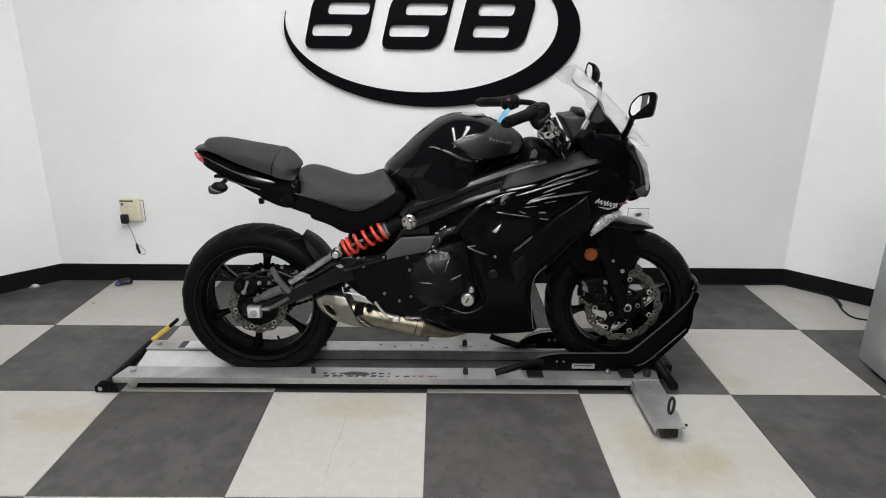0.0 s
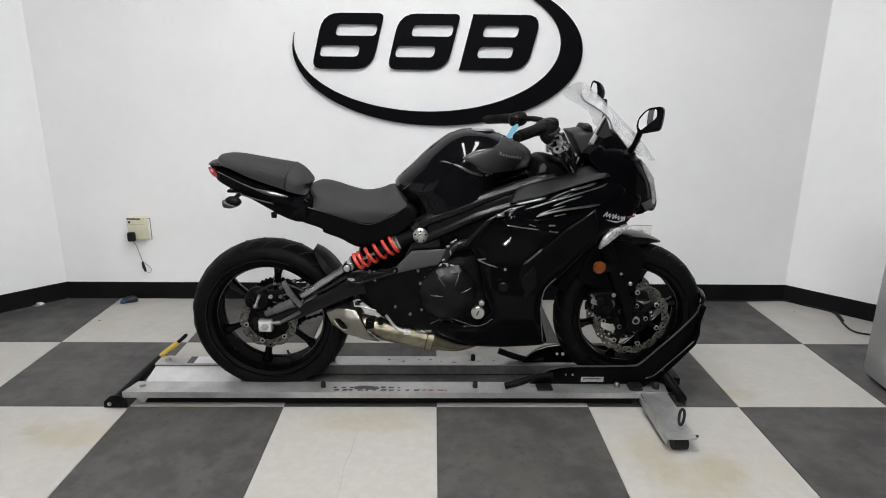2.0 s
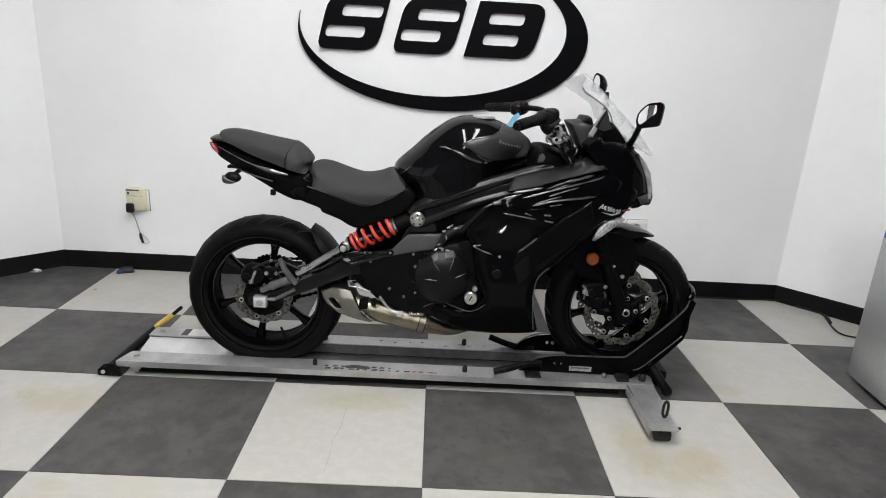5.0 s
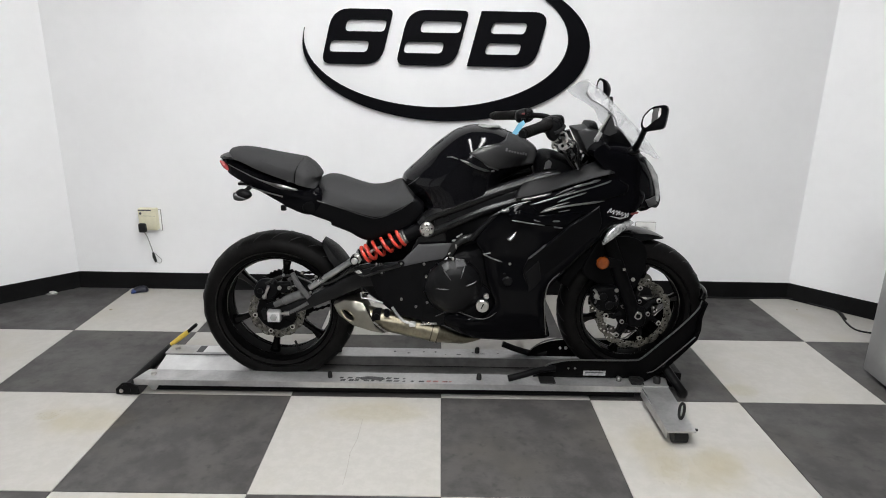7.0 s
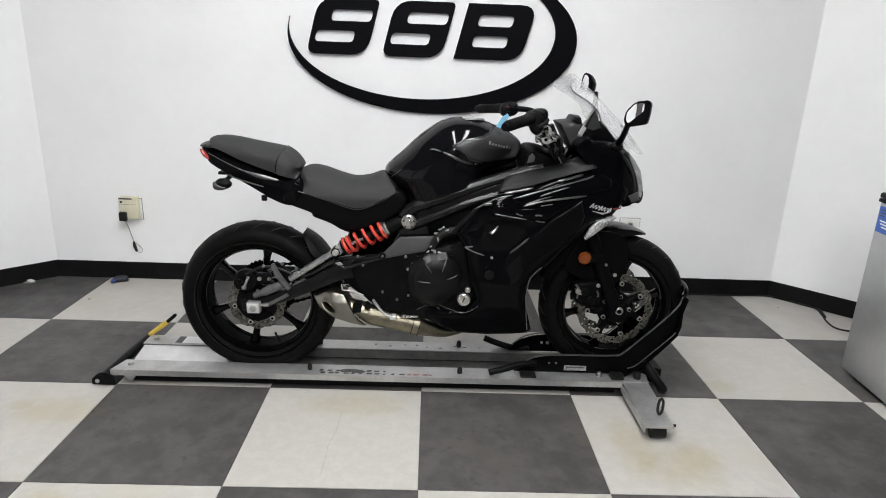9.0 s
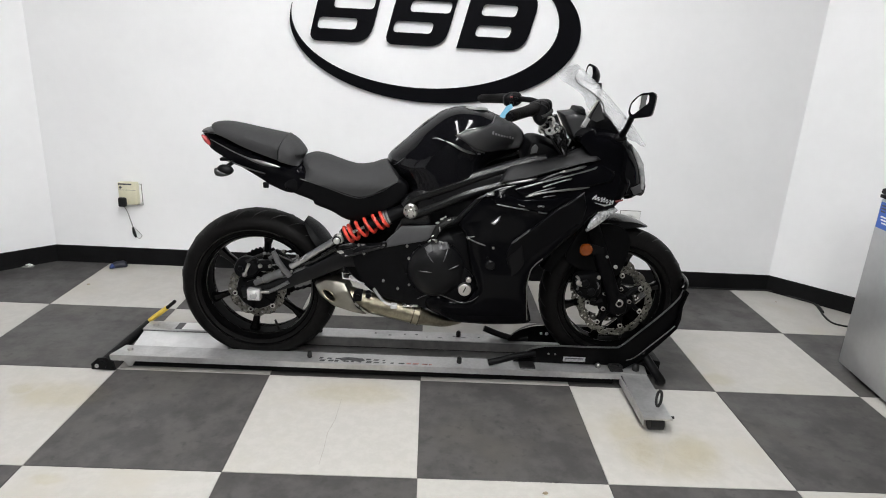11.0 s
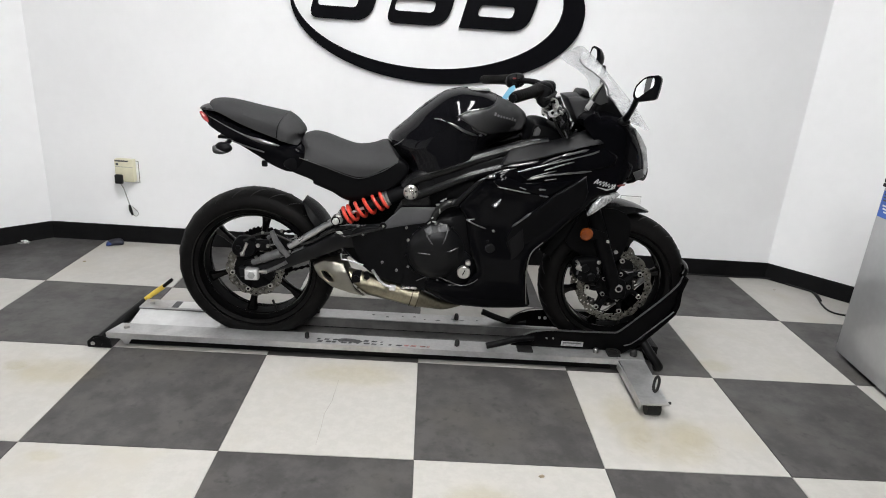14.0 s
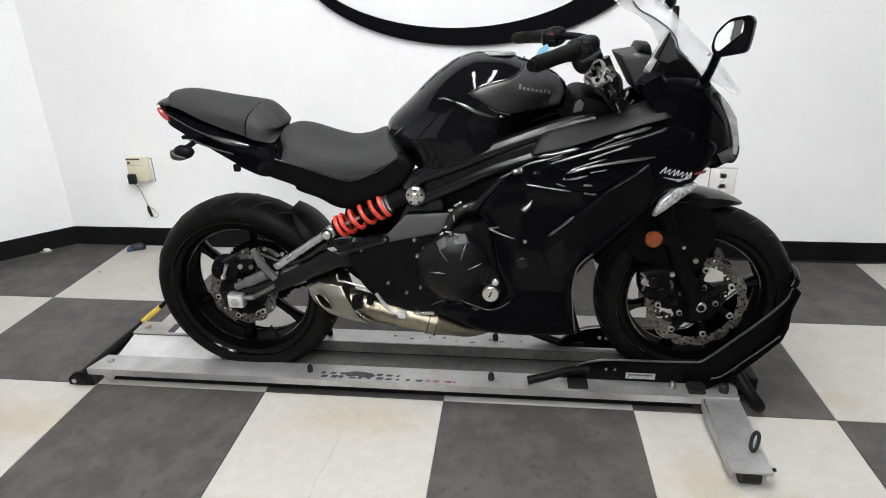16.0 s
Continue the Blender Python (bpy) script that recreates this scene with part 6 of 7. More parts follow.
part("shield_brace", tube(B(), [(0.536, -0.122, 1.030), (0.556, -0.120, 1.078), (0.584, -0.116, 1.127)], [0.006, 0.0055, 0.004], 8), bolt_dull, bike, "grey windscreen brace")
part("shield_brace", tube(B(), [(0.552, -0.120, 1.034), (0.568, -0.118, 1.082), (0.588, -0.114, 1.125)], [0.005, 0.0045, 0.0035], 8), satin_black, bike, "black windscreen brace")
part("brace_pad", panel(B(), [(0.531, 1.042), (0.548, 1.068), (0.560, 1.061), (0.545, 1.030)], lambda x, z: 0.134, 0.006, 0.002, side=-1, smooth=False), alloy, bike, "pale reflector pad")
part("brace_plate", panel(B(), [(0.562, 1.060), (0.586, 1.122), (0.599, 1.108), (0.607, 1.080), (0.618, 1.062), (0.590, 1.050)], lambda x, z: 0.110, 0.006, 0.002, side=-1, smooth=False), panel_grey, bike, "grey windscreen mounting plate")
part("dash_shell", body(B(), [(0.464, 1.073), (0.500, 1.078), (0.522, 1.081), (0.560, 1.078), (0.592, 1.04), (0.585, 0.99), (0.545, 0.960), (0.514, 0.985), (0.495, 1.020)], 0.066, 0.016, 0.010, smooth=False), panel_grey, bike, "dark grey instrument shell")
part("screen_backing", body(B(), [(0.548, 1.006), (0.594, 1.068), (0.642, 1.076), (0.700, 1.008), (0.640, 0.985)], 0.085, 0.014, 0.012, smooth=False), fork_black, bike, "black panel behind the windscreen")
part("dash_rim", body(B(), [(0.518, 1.076), (0.529, 1.096), (0.556, 1.094), (0.568, 1.060), (0.545, 1.064)], 0.070, 0.008, 0.006, smooth=False), panel_dark, bike, "black instrument visor")

# windscreen
near_e = smooth_line([(0.757, 0.980), (0.691, 1.023), (0.647, 1.057), (0.611, 1.088), (0.601, 1.114), (0.582, 1.136), (0.542, 1.163), (0.503, 1.183), (0.482, 1.204)], 4)
mid_e = smooth_line([(0.808, 0.965), (0.775, 1.008), (0.742, 1.047), (0.706, 1.082), (0.671, 1.114), (0.640, 1.143), (0.602, 1.178), (0.560, 1.214), (0.520, 1.243)], 4)
widths = np.interp(np.linspace(0, 1, len(mid_e)), [0, 0.25, 0.6, 0.85, 1.0], [0.125, 0.135, 0.136, 0.150, 0.172])
bm = B()
layers = []
for off in (0.0, 0.004):
    rows = []
    for i in range(len(mid_e)):
        row = []
        for k in range(-8, 9):
            u = k / 8
            p = mid_e[i].lerp(near_e[i], abs(u) ** 2.2)
            row.append(bm.verts.new((p.x - off, u * (widths[i] - off * 0.5), p.y - off)))
        rows.append(row)
    for p, q in zip(rows, rows[1:]):
        for j in range(16):
            bm.faces.new((p[j], p[j + 1], q[j + 1], q[j]))
    layers.append(rows)
o, n = layers
for j in range(16):
    bm.faces.new((o[0][j + 1], o[0][j], n[0][j], n[0][j + 1]))
    bm.faces.new((o[-1][j], o[-1][j + 1], n[-1][j + 1], n[-1][j]))
for i in range(len(mid_e) - 1):
    bm.faces.new((o[i][0], o[i + 1][0], n[i + 1][0], n[i][0]))
    bm.faces.new((o[i + 1][16], o[i][16], n[i][16], n[i + 1][16]))
shield = part("windscreen", bm, shield_hazed, bike, "clear curved windscreen with painted reflection haze")
shield.visible_shadow = False
for s in (-1, 1):
    if s < 0:
        part("screen_edge", tube(B(), [(p.x - 0.002, s * w, p.y - 0.002) for p, w in zip(near_e[9:], widths[9:])], 0.0019, 6), cast_grey, shield, "grey edge strip")
    for i in (10,):
        q = mid_e[i].lerp(near_e[i], 0.55 ** 2.2)
        part("screen_screw", disc_y(B(), q.x, s * widths[i] * 0.6, q.y, 0.004, 0.006, 8), worn_silver, shield)

# mirrors
MIRROR_PANE = [(-0.034, 0.003), (-0.010, 0.034), (0.025, 0.042), (0.028, 0.012), (0.001, -0.013), (-0.025, -0.037), (-0.036, -0.024)]


def mirror(s, pts, dz, yaw):
    m = part("mirror", tube(B(), smooth_line([(0.678, s * 0.135, 1.008), (0.672, s * 0.20, 1.040 + dz * 0.5), (0.660 if s < 0 else 0.686, s * 0.285, 1.090 + dz)]), [0.013, 0.0125, 0.012, 0.0115, 0.011, 0.0105, 0.010, 0.010, 0.010, 0.010, 0.010, 0.010, 0.010], 10), satin_black, bike, "black mirror arm")
    part("mirror_base", body(B(), [(0.650, 0.996), (0.665, 1.014), (0.692, 1.010), (0.698, 0.994), (0.67, 0.984)], 0.02, 0.012, 0.01, y=s * 0.130), satin_black, m)
    turn = Matrix.Translation((0.668 if s < 0 else 0.655, s * 0.335, 1.125 + dz)) @ pose(0, 0, 0, -4 if s < 0 else -16.7, 0, yaw)
    head = B()
    loop = rounded(pts, 0.010)
    pane = rounded([(x * 0.90 - 0.002, z * 0.88 + 0.001) for x, z in MIRROR_PANE] if s < 0 else [(-x * 0.66 - 0.006, z * 0.88) for x, z in reversed(MIRROR_PANE)], 0.008)
    rings = []
    for y, sc in ((0.0, 0.92), (0.002, 1.0), (0.014, 1.0), (0.030, 0.85), (0.040, 0.5), (0.042, 0.05)):
        rings.append([head.verts.new((p.x * sc, y, p.y * sc)) for p in loop])
    for p, q in zip(rings, rings[1:]):
        for j in range(len(loop)):
            head.faces.new((p[j], p[(j + 1) % len(loop)], q[(j + 1) % len(loop)], q[j]))
    head.faces.new(rings[0]), head.faces.new(rings[-1])
    bmesh.ops.transform(head, matrix=turn, verts=head.verts)
    part("mirror_shell", head, gloss_black, m, "glossy black mirror shell")
    glass = B()
    bulge = lambda p: -0.0012 - (0.0024 - p.length_squared) / (2 * 0.6)
    mid = sum((Vector(p) for p in pane), Vector((0, 0))) / len(pane)
    rings = []
    for k in range(7):
        rings.append([glass.verts.new((q.x, bulge(q), q.y)) for q in (mid.lerp(Vector(p), 1 - k / 7) for p in pane)])
    for p, q in zip(rings, rings[1:]):
        for j in range(len(pane)):
            glass.faces.new((p[j], p[(j + 1) % len(pane)], q[(j + 1) % len(pane)], q[j]))
    glass.faces.new(rings[-1])
    bmesh.ops.transform(glass, matrix=turn, verts=glass.verts)
    part("mirror_glass", glass, mirror_glass, m, "mirror glass")


right_mirror = [(-0.036, 0.007), (-0.022, 0.026), (-0.006, 0.040), (0.030, 0.047), (0.039, 0.036), (0.038, 0.002), (0.034, -0.029), (-0.022, -0.043), (-0.032, -0.037), (-0.040, -0.023)]
mirror(-1, [(x * 1.07, z) for x, z in right_mirror], 0.005, -40)
mirror(1, [(-x * 0.95, z) for x, z in reversed(right_mirror)], 0.075, -60)

# handlebars
for s in (-1, 1):
    out, inn = Vector((0.248 if s < 0 else 0.206, s * 0.352, 1.078)), Vector((0.345 if s < 0 else 0.300, s * 0.215, 1.094))
    bar = part("handlebar", tube(B(), smooth_line([out, inn, Vector((0.40, s * 0.13, 1.095)), Vector((0.42, s * 0.10, 1.06))]), 0.011, 10), satin_black, bike, "black handlebar")
    part("grip", tube(B(), [out, out.lerp(inn, 0.05), out.lerp(inn, 0.5), inn], [0.016, 0.0185, 0.0185, 0.021], 16), rubber, bar, "black rubber grip")
    part("bar_end", tube(B(), [out + (out - inn).normalized() * 0.012, out + (inn - out).normalized() * 0.004], 0.013, 12), engine_black, bar)
    a = inn
    part("switch_housing", body(B(), [(a.x - 0.012, a.y * 0 + 1.068), (a.x - 0.018, 1.105), (a.x + 0.012, 1.122), (a.x + 0.048, 1.118), (a.x + 0.056, 1.085), (a.x + 0.030, 1.066)], 0.026, 0.015, 0.012, y=s * 0.19), satin_black, bar, "black switch housing")
    part("switch_button", box(B(), a.x + 0.004, a.x + 0.018, s * 0.19 - 0.0275, s * 0.19 - 0.022, 1.100, 1.107, 0.002), red_dull, bar, "red switch")
    for dx, dz, w in ((0.030, 0.004, 0.006), (0.012, -0.016, 0.008), (0.038, -0.014, 0.005)):
        part("switch_lug", box(B(), a.x + dx - w, a.x + dx + w, s * 0.19 - 0.032, s * 0.19 - 0.020, 1.096 + dz - w * 0.7, 1.096 + dz + w * 0.7, 0.002), engine_black, bar)
    part("switch_seam", tube(B(), [(a.x + 0.022, s * 0.19 - 0.0262, 1.066), (a.x + 0.020, s * 0.19 - 0.0275, 1.092), (a.x + 0.016, s * 0.19 - 0.0262, 1.120)], 0.0018, 6), fork_black, bar)
    for g in range(9):
        u = 0.10 + 0.09 * g
        p, q = out.lerp(inn, u), out.lerp(inn, u + 0.03)
        part("grip_ring", tube(B(), [p, q], 0.01872, 14), rubber, bar)
    part("lever_blade", tube(B(), smooth_line([(a.x + 0.055, s * 0.16, 1.092), (a.x + 0.060, s * 0.21, 1.090), (a.x + 0.030, s * 0.29, 1.082), (a.x + 0.002, s * 0.34, 1.078)]), 0.006, 8), satin_black, bar, "black lever")
    part("fork_top", tube(B(), [(0.425, s * 0.10, 1.06), (0.455, s * 0.10, 1.00), (0.52, s * 0.10, 0.86)], 0.023, 14), frame_black, bike, "black fork tube")
part("switch_housing", body(B(), [(0.338, 1.098), (0.345, 1.116), (0.372, 1.112), (0.392, 1.098), (0.392, 1.060), (0.372, 1.038), (0.350, 1.050), (0.340, 1.074)], 0.022, 0.012, 0.010, y=-0.205), satin_black, bike, "black switch housing")
part("clamp_ring", tube(B(), [(0.408 + 0.017 * math.cos(g), -0.168, 1.048 + 0.017 * math.sin(g)) for g in (radians(20 * k - 40) for k in range(14))], 0.0048, 8), clip_bright, bike, "bright bar clamp ring")
part("master_cylinder", body(B(), [(0.352, 1.072), (0.348, 1.102), (0.360, 1.122), (0.396, 1.126), (0.410, 1.112), (0.406, 1.082), (0.380, 1.064)], 0.034, 0.012, 0.010, y=-0.17), satin_black, bike, "black brake reservoir")
for x, y, z, r, l in ((0.405, -0.145, 1.020, 0.009, 0.030), (0.425, -0.150, 1.030, 0.007, 0.026), (0.415, -0.150, 1.000, 0.006, 0.040), (0.440, -0.140, 1.010, 0.010, 0.022), (0.452, -0.135, 0.990, 0.006, 0.030), (0.395, -0.150, 1.010, 0.006, 0.022)):
    part("clamp_fitting", tube(B(), [(x - l / 2, y, z + 0.010), (x, y - 0.006, z + 0.004), (x + l / 2, y - 0.004, z - 0.012)], [r * 0.5, r * 0.7, r * 0.4], 6), cast_grey, bike, "bright clamp fitting")
part("top_clamp", box(B(), 0.40, 0.46, -0.13, 0.13, 1.015, 1.045, 0.010), engine_black, bike, "black top yoke")
part("bottom_clamp", box(B(), 0.46, 0.54, -0.13, 0.13, 0.88, 0.92, 0.010), engine_black, bike)
part("clamp_riser", box(B(), 0.385, 0.425, -0.125, -0.085, 1.00, 1.030, 0.006), steel, bike, "bright bar clamp")
for x, y, z, r in ((0.402, -0.13, 1.016, 0.010), (0.418, -0.13, 1.036, 0.007), (0.440, -0.125, 1.022, 0.009), (0.432, -0.128, 1.000, 0.007), (0.455, -0.12, 0.985, 0.008), (0.39, -0.13, 1.030, 0.006)):
    part("bolt", disc_y(B(), x, y, z, r, 0.014, 10), bolt_zinc, bike)
for k, line in enumerate(([(0.41, -0.12, 1.05), (0.415, -0.15, 1.01), (0.445, -0.14, 0.96), (0.48, -0.11, 0.92)], [(0.43, -0.11, 1.05), (0.47, -0.14, 1.02), (0.48, -0.13, 0.97), (0.50, -0.10, 0.90)],
                          [(0.36, -0.17, 1.07), (0.40, -0.15, 1.03), (0.45, -0.14, 0.99), (0.49, -0.12, 0.93)])):
    part("control_cable", tube(B(), smooth_line(line), 0.0045, 6), cable_black, bike)
part("ignition_cover", body(B(), [(0.335, 0.90), (0.345, 0.965), (0.375, 0.985), (0.43, 0.975), (0.475, 0.95), (0.51, 0.91), (0.46, 0.875), (0.38, 0.875)], 0.10, 0.03, 0.025), engine_black, bike, "black headstock cover")
part("frame_bracket", panel(B(), [(0.362, 0.926), (0.366, 0.950), (0.378, 0.960), (0.388, 0.950), (0.384, 0.931)], 0.118, 0.012, 0.002, smooth=False), cast_grey, bike, "grey frame bracket")
part("yoke_casting", body(B(), [(0.398, 1.010), (0.402, 1.028), (0.416, 1.036), (0.436, 1.030), (0.446, 1.016), (0.434, 1.006), (0.415, 1.000)], 0.014, 0.008, 0.006, y=-0.150), alloy_plate, bike, "bright cast bar clamp")
part("clamp_screw", disc_y(B(), 0.412, -0.166, 1.018, 0.006, 0.006, 8), fork_black, bike)
part("clamp_screw", disc_y(B(), 0.432, -0.166, 1.020, 0.005, 0.006, 8), fork_black, bike)
for dx, dz, w in ((0.0, 0.0, 0.016), (0.030, -0.012, 0.012)):
    part("clamp_half", body(B(), [(0.392 + dx, 1.036 + dz), (0.398 + dx, 1.052 + dz), (0.412 + dx, 1.050 + dz), (0.418 + dx, 1.036 + dz), (0.408 + dx, 1.026 + dz)], w * 0.5, 0.006, 0.005, y=-0.158), cast_grey, bike, "bright split clamp half")
    part("clamp_screw", disc_y(B(), 0.405 + dx, -0.158 - w * 0.5, 1.040 + dz, 0.0042, 0.005, 8), fork_black, bike)
random.seed(17)
for k in range(40):
    u, v = random.random() ** 1.3, random.uniform(-0.020, 0.020)
    x, z = 0.386 + 0.105 * u + v * 0.75, 1.066 - 0.120 * u + v * 0.66
    y, l, g = -0.150 - 0.02 * random.random(), random.uniform(0.006, 0.013), random.uniform(0, 3.1)
    m = (clip_bright if u < 0.45 else cast_grey, engine_black, clip_bright if u < 0.35 else satin_black, engine_black, bolt_zinc, fork_black)[k % 6]
    part("yoke_fitting", tube(B(), [(x - l * math.cos(g), y, z - l * math.sin(g)), (x, y - 0.006, z), (x + l * math.cos(g), y + 0.004, z + l * math.sin(g))], [random.uniform(0.002, 0.006) for q in range(3)], 6), m, bike)
part("paper_tag", panel(B(), [(0.252, 1.034), (0.264, 1.036), (0.297, 1.080), (0.290, 1.092), (0.270, 1.080), (0.248, 1.046)], lambda x, z: 0.02 - 0.4 * (x - 0.27), 0.002, 0, smooth=False), tag_blue, bike, "blue paper tag behind the grip")

# front fork, mudguard and caliper
for s in (-1, 1):
    part("fork_leg", tube(B(), [(0.565, s * 0.098, 0.80), (0.60, s * 0.098, 0.72), (0.70, s * 0.098, 0.48), (0.735, s * 0.098, 0.40), (0.762, s * 0.096, 0.335)], [0.022, 0.027, 0.028, 0.027, 0.026], 16), fork_black, bike, "black fork leg")
    part("axle_end", disc_y(B(), FRONT[0], s * 0.112, FRONT[2] + 0.012, 0.017, 0.022, 18, 0.2), bolt_zinc, bike)
    part("fork_foot", body(B(), [(0.735, 0.31), (0.728, 0.37), (0.75, 0.39), (0.79, 0.385), (0.80, 0.34), (0.79, 0.31)], 0.02, 0.012, 0.012, y=s * 0.098), fork_black, bike)
    cal = part("front_caliper", body(B(), [(0.578, 0.452), (0.602, 0.470), (0.660, 0.475), (0.685, 0.455), (0.690, 0.395), (0.672, 0.368), (0.620, 0.368), (0.585, 0.40)], 0.026, 0.014, 0.014, y=s * 0.088), fork_black, bike, "black twin-piston brake caliper")
    for bx, bz in ((0.600, 0.435), (0.672, 0.460), (0.675, 0.405), (0.606, 0.392)):
        part("bolt", disc_y(B(), bx, s * 0.114, bz, 0.008, 0.008, 10), bolt_zinc if bz > 0.42 else engine_black, cal)
    for px, pz in ((0.622, 0.432), (0.650, 0.398)):
        part("piston_boss", disc_y(B(), px, s * 0.114, pz, 0.017, 0.010, 18, 0.2), engine_black, cal)
    # grey strips paint the light on the caliper's edges
    part("caliper_rib", tube(B(), smooth_line([(0.586, s * 0.108, 0.446), (0.596, s * 0.113, 0.428), (0.594, s * 0.110, 0.404)]), 0.0045, 8), cast_grey, cal, "grey strip for the lit casting edge")
    part("caliper_rib", tube(B(), smooth_line([(0.668, s * 0.112, 0.440), (0.676, s * 0.113, 0.424), (0.674, s * 0.110, 0.412)]), 0.004, 8), cast_grey, cal, "grey strip for the lit casting edge")
    part("pad_spring", tube(B(), smooth_line([(0.584, s * 0.112, 0.462), (0.596, s * 0.114, 0.448), (0.590, s * 0.115, 0.432), (0.610, s * 0.114, 0.424)]), 0.005, 8), bolt_zinc, cal, "bright pad spring")
    part("side_reflector", disc_y(B(), 0.602, s * 0.138, 0.577, 0.0245, 0.010, 28, 0.2), orange_lens, bike, "round amber reflector")
    part("mudguard_stay", panel(B(), [(0.565, 0.60), (0.60, 0.655), (0.69, 0.668), (0.755, 0.650), (0.784, 0.605), (0.784, 0.560), (0.772, 0.500), (0.745, 0.455), (0.69, 0.450), (0.62, 0.470), (0.560, 0.500), (0.540, 0.54)], 0.086, 0.010, 0.004, side=s), fork_black, bike, "black mudguard side skirt")
    part("reflector_bracket", panel(B(), [(0.588, 0.562), (0.586, 0.592), (0.612, 0.600), (0.672, 0.585), (0.672, 0.560), (0.612, 0.553)], 0.128, 0.006, 0.002, side=s, smooth=False), fork_black, bike)
    for bx, bz, r in ((0.690, 0.549, 0.0055), (0.728, 0.509, 0.0075)):
        part("bolt", disc_y(B(), bx, s * 0.124, bz, r, 0.008, 10), bolt_zinc, bike)
    part("axle_socket", disc_y(B(), FRONT[0], s * 0.121, FRONT[2] + 0.012, 0.009, 0.012, 12), fork_black, bike)
def mudguard_piece(first, last):
    bm = B()
    rows = []
    for k in range(first, last + 1):
        a = radians(71 + k * 3.6)
        r = 0.318
        lift = 0.008 * math.sin(min(1, k / 8) * math.pi / 2)
        hw = 0.014 + 0.068 * min(1, (k / 7) ** 0.6)
        thin = min(1.0, 0.12 + k / 7)
        row = []
        for u in (-1, -0.85, -0.5, 0, 0.5, 0.85, 1):
            row.append((u * hw, r + lift + 0.016 * (1 - u * u) * thin - (0.028 * thin if abs(u) == 1 else 0)))
        row += [(u * hw * 0.96, r + lift + 0.016 * (1 - u * u) * thin - 0.005) for u in (0.85, 0.5, 0, -0.5, -0.85)]
        rows.append([bm.verts.new((FRONT[0] + q * math.cos(a), y, FRONT[2] + q * math.sin(a))) for y, q in row])
    n = len(rows[0])
    for p, q in zip(rows, rows[1:]):
        for j in range(n):
            bm.faces.new((p[j], p[(j + 1) % n], q[(j + 1) % n], q[j]))
    bm.faces.new(rows[0]), bm.faces.new(list(reversed(rows[-1])))
    return bm


part("front_mudguard", mudguard_piece(0, 11), mudguard_black, bike, "glossy black front mudguard")
# same mudguard in a duller black, for the shade under the fairing
part("mudguard_tail", mudguard_piece(11, 24), fork_black, bike, "tail of the front mudguard, dulled for the fairing's shade")


# ---- floor tiles ----
TILE = 0.6
bm = B()
prism(bm, [(-4.8, -7.8), (4.8, -7.8), (4.8, 2.4), (-4.8, 2.4)], "z", -0.1, 0.0)
floor = solid("floor", bm, subfloor, "checkerboard vinyl tile floor, pale cream and charcoal", "floor", kind="structure")


def tile_mesh(mat):
    bm = B()
    e, h = TILE / 2 - 0.0012, 0.004
    low = [bm.verts.new((x * e, y * e, 0.0005)) for x, y in ((-1, -1), (1, -1), (1, 1), (-1, 1))]
    mid = [bm.verts.new((x * e, y * e, h - 0.0008)) for x, y in ((-1, -1), (1, -1), (1, 1), (-1, 1))]
    top = [bm.verts.new((x * (e - 0.0012), y * (e - 0.0012), h)) for x, y in ((-1, -1), (1, -1), (1, 1), (-1, 1))]
    for a, b in ((low, mid), (mid, top)):
        for i in range(4):
            bm.faces.new((a[i], a[(i + 1) % 4], b[(i + 1) % 4], b[i]))
    bm.faces.new(top)
    return mesh_of("tile", bm, mat, 30)


tile_meshes = (tile_mesh(tile_white), tile_mesh(tile_dark))
random.seed(8)
for i in range(-6, 6):
    for j in range(-12, 2):
        o = new("tile", tile_meshes[(i + j) % 2])
        o.parent = floor
        o.location = ((i + 0.5) * TILE, (j + 0.5) * TILE, random.uniform(-0.0002, 0.0002))
        o.rotation_euler = (0, 0, random.choice((0, 0.5, 1, 1.5)) * math.pi)


# ---- marks and crumbs on the floor ----
bm = B()
prism(bm, [(0.006, -0.15), (0.008, -0.06), (0.006, 0.02), (0.020, 0.10), (0.024, 0.24), (0.0256, 0.24), (0.0218, 0.10), (0.0078, 0.02), (0.0098, -0.06), (0.0076, -0.15)], "z", 0.0, 0.0004)
part("scratch", bm, scratch_grey, floor, "thin grey scratch").location = (-0.318, -0.40, 0.0042)
tape = thing("tape_scrap", (-2.27, 1.05, 0.0042), "white scrap of tape by the skirting", "tape scrap")
part("scrap", prism(B(), [(-0.035, -0.022), (-0.028, -0.030), (0.034, 0.020), (0.028, 0.030)], "z", 0.0, 0.0006), marks_white, tape)
paper = thing("paper_scrap", (-2.190, 1.085, 0.0042), "crumpled grey paper scrap by the skirting", "paper scrap")
part("scrap", prism(B(), [(-0.030, -0.014), (-0.004, -0.026), (0.028, -0.010), (0.022, 0.018), (-0.012, 0.022)], "z", 0.0, 0.004), cable_grey, paper)
part("fold", prism(B(), [(-0.022, 0.004), (0.006, -0.010), (0.020, 0.006), (-0.006, 0.018)], "z", 0.004, 0.012), marks_white, paper, "pale upturned fold")


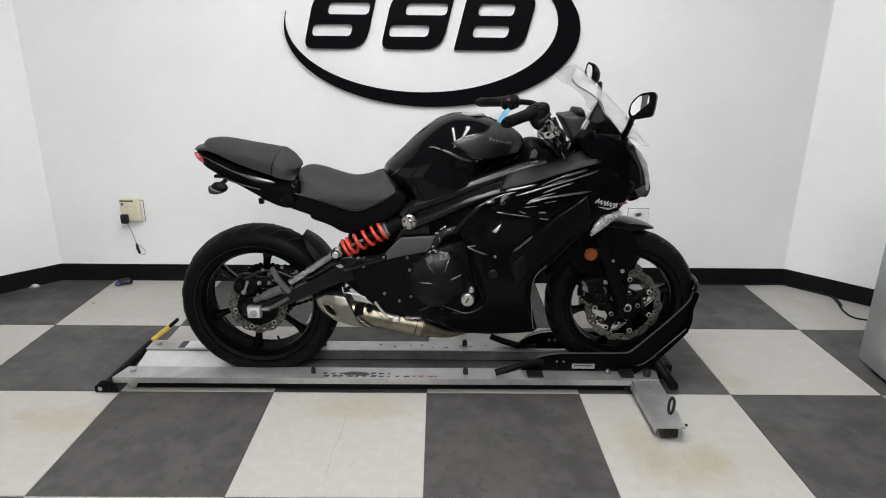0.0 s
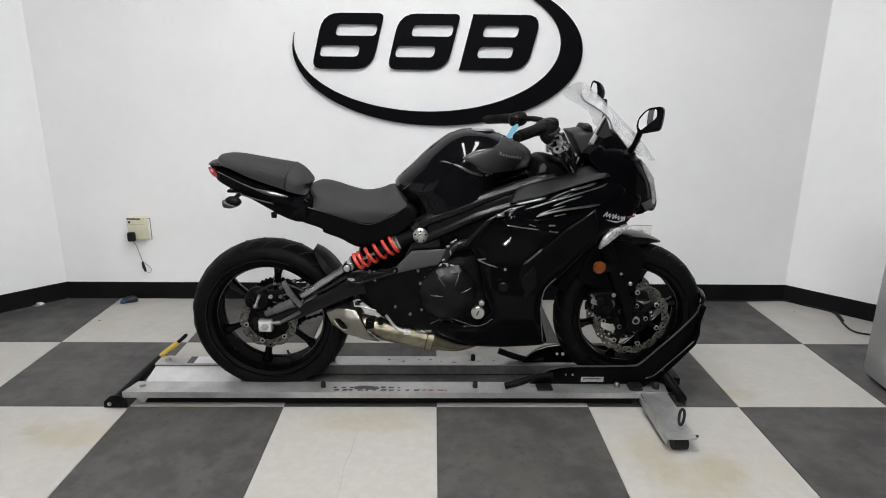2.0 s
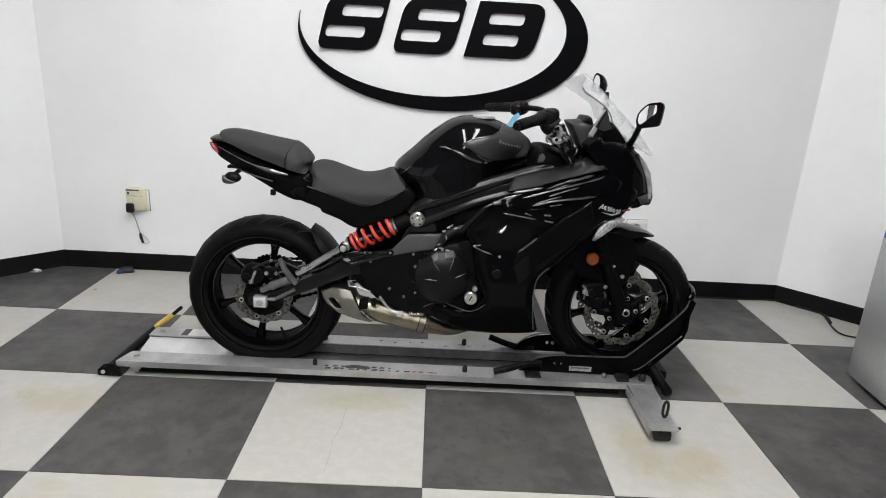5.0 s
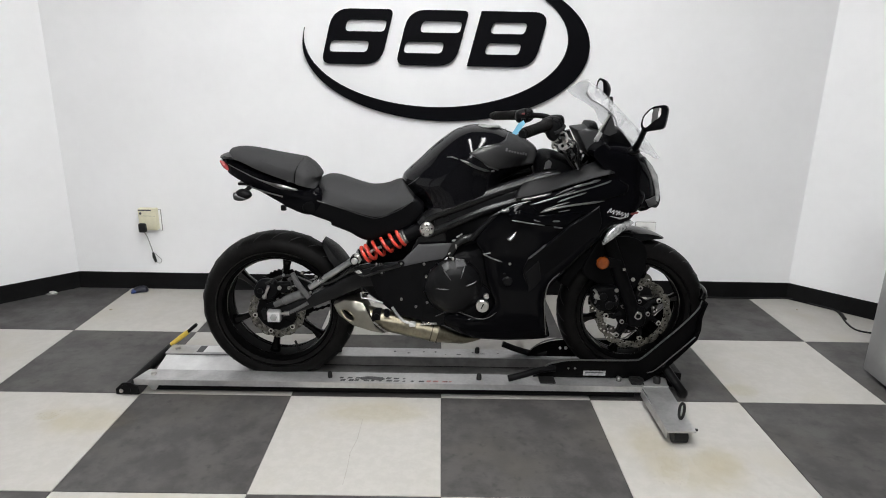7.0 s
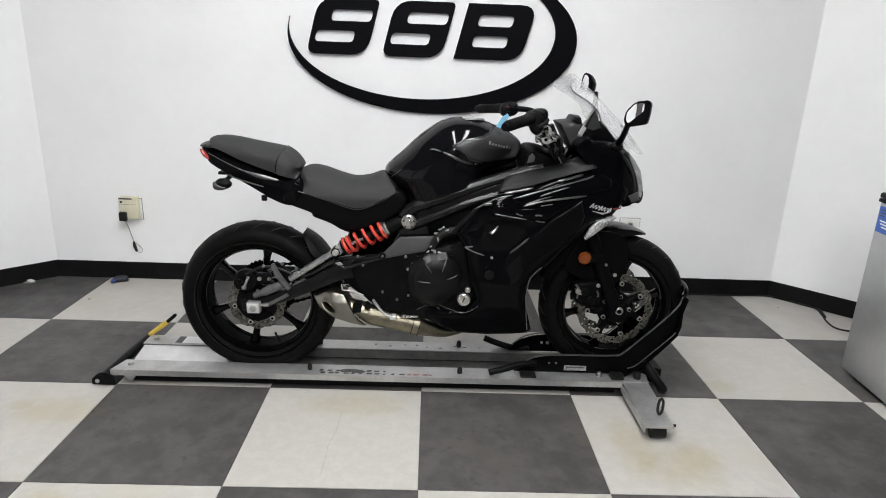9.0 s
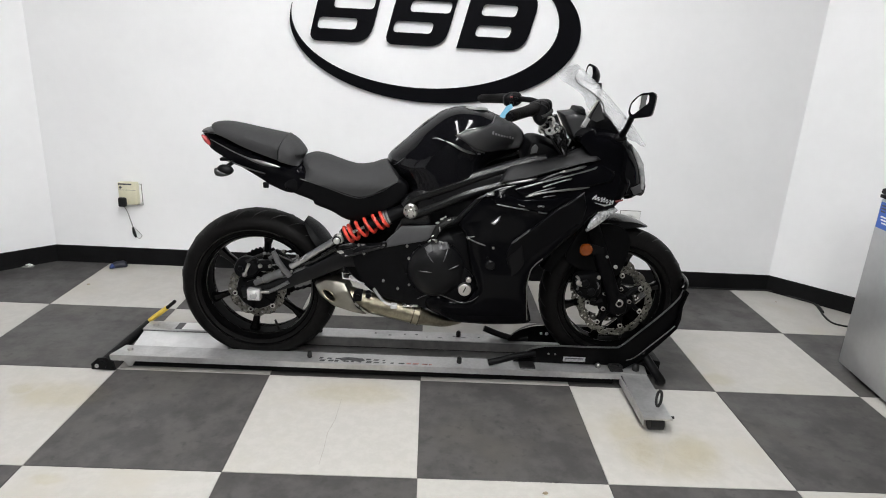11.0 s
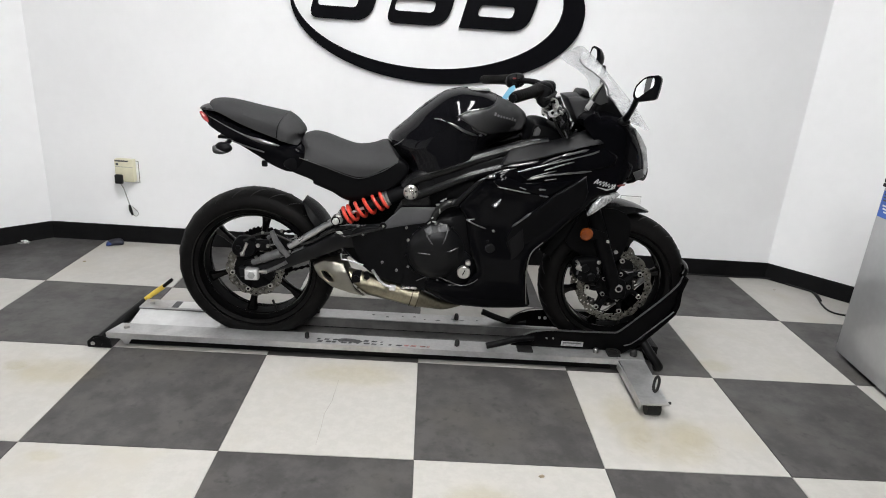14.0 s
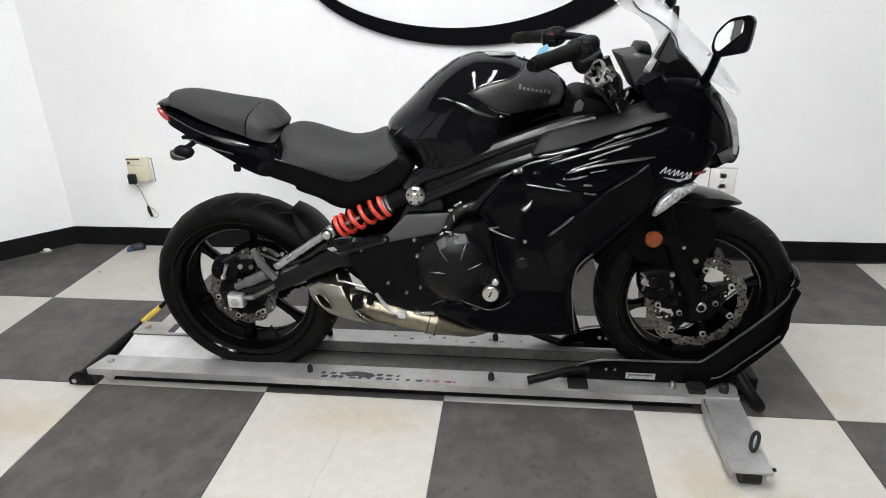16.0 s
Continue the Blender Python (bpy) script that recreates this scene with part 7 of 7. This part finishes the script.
def stain_film(name, tint):
    """A clear film that tints what lies under it, thinning out unevenly to its rim."""
    m = bpy.data.materials.new(name)
    m.use_nodes = True
    nt = m.node_tree
    co = nt.nodes.new("ShaderNodeTexCoord")
    mp = nt.nodes.new("ShaderNodeMapping")
    mp.vector_type = "TEXTURE"
    mp.inputs["Location"].default_value = (0.5, 0.5, 0.0)
    mp.inputs["Scale"].default_value = (0.5, 0.5, 100.0)
    gr = nt.nodes.new("ShaderNodeTexGradient")
    gr.gradient_type = "SPHERICAL"
    nz = nt.nodes.new("ShaderNodeTexNoise")
    nz.inputs["Scale"].default_value = 22.0
    nz.inputs["Detail"].default_value = 4.0
    mul = nt.nodes.new("ShaderNodeMath")
    mul.operation = "MULTIPLY"
    rng = nt.nodes.new("ShaderNodeMapRange")
    rng.interpolation_type = "SMOOTHSTEP"
    rng.inputs["From Min"].default_value, rng.inputs["From Max"].default_value = 0.02, 0.30
    mix = nt.nodes.new("ShaderNodeMix")
    mix.data_type = "RGBA"
    mix.inputs[6].default_value = (1, 1, 1, 1)
    mix.inputs[7].default_value = (*tint, 1)
    clear = nt.nodes.new("ShaderNodeBsdfTransparent")
    for a, b in ((co.outputs["Generated"], mp.inputs[0]), (mp.outputs[0], gr.inputs[0]), (co.outputs["Object"], nz.inputs["Vector"]), (gr.outputs["Fac"], mul.inputs[0]), (nz.outputs["Fac"], mul.inputs[1]), (mul.outputs[0], rng.inputs["Value"]), (rng.outputs["Result"], mix.inputs[0]), (mix.outputs[2], clear.inputs[0]), (clear.outputs[0], nt.nodes["Material Output"].inputs[0])):
        nt.links.new(a, b)
    return m


stain_ochre = stain_film("stain_ochre", (0.95, 0.932, 0.875))


def stain_and_shadow(x, y, rx, ry):
    bm = B()
    bm.faces.new([bm.verts.new((rx * math.cos(2 * math.pi * i / 24), ry * math.sin(2 * math.pi * i / 24), 0.0003)) for i in range(24)])
    part("stain", bm, stain_ochre, floor, "faint ochre stain, beside the arm also painted shadow").location = (x, y, 0.0042)


# the first film also paints the yellowish shadow left of the outrigger arm
for st in ((0.745, -0.33, 0.10, 0.22), (0.95, -0.40, 0.10, 0.12), (-1.09, -0.66, 0.07, 0.035), (-1.47, -0.17, 0.06, 0.05), (0.86, -0.46, 0.22, 0.14), (1.25, 0.10, 0.09, 0.07), (-0.25, -0.12, 0.28, 0.10), (-1.3, -0.2, 0.22, 0.12), (0.20, -0.78, 0.16, 0.10)):
    stain_and_shadow(*st)
random.seed(21)
for cx, cy, r in ((0.39, -0.655, 0.009), (1.99, 1.02, 0.006), (-1.75, 0.86, 0.008), (-0.9, -0.93, 0.005), (-1.83, -0.40, 0.006)):
    c = thing("floor_crumb", (cx, cy, 0.0042), "small dry beige crumb on the tiles", "crumb", "floor crumbs")
    bm = B()
    bmesh.ops.create_icosphere(bm, subdivisions=1, radius=r)
    for v in bm.verts:
        v.co = Vector((v.co.x * random.uniform(0.7, 1.3), v.co.y * random.uniform(0.5, 1.0), (v.co.z + r) * 0.35))
    part("crumb", bm, crumb_brown, c)
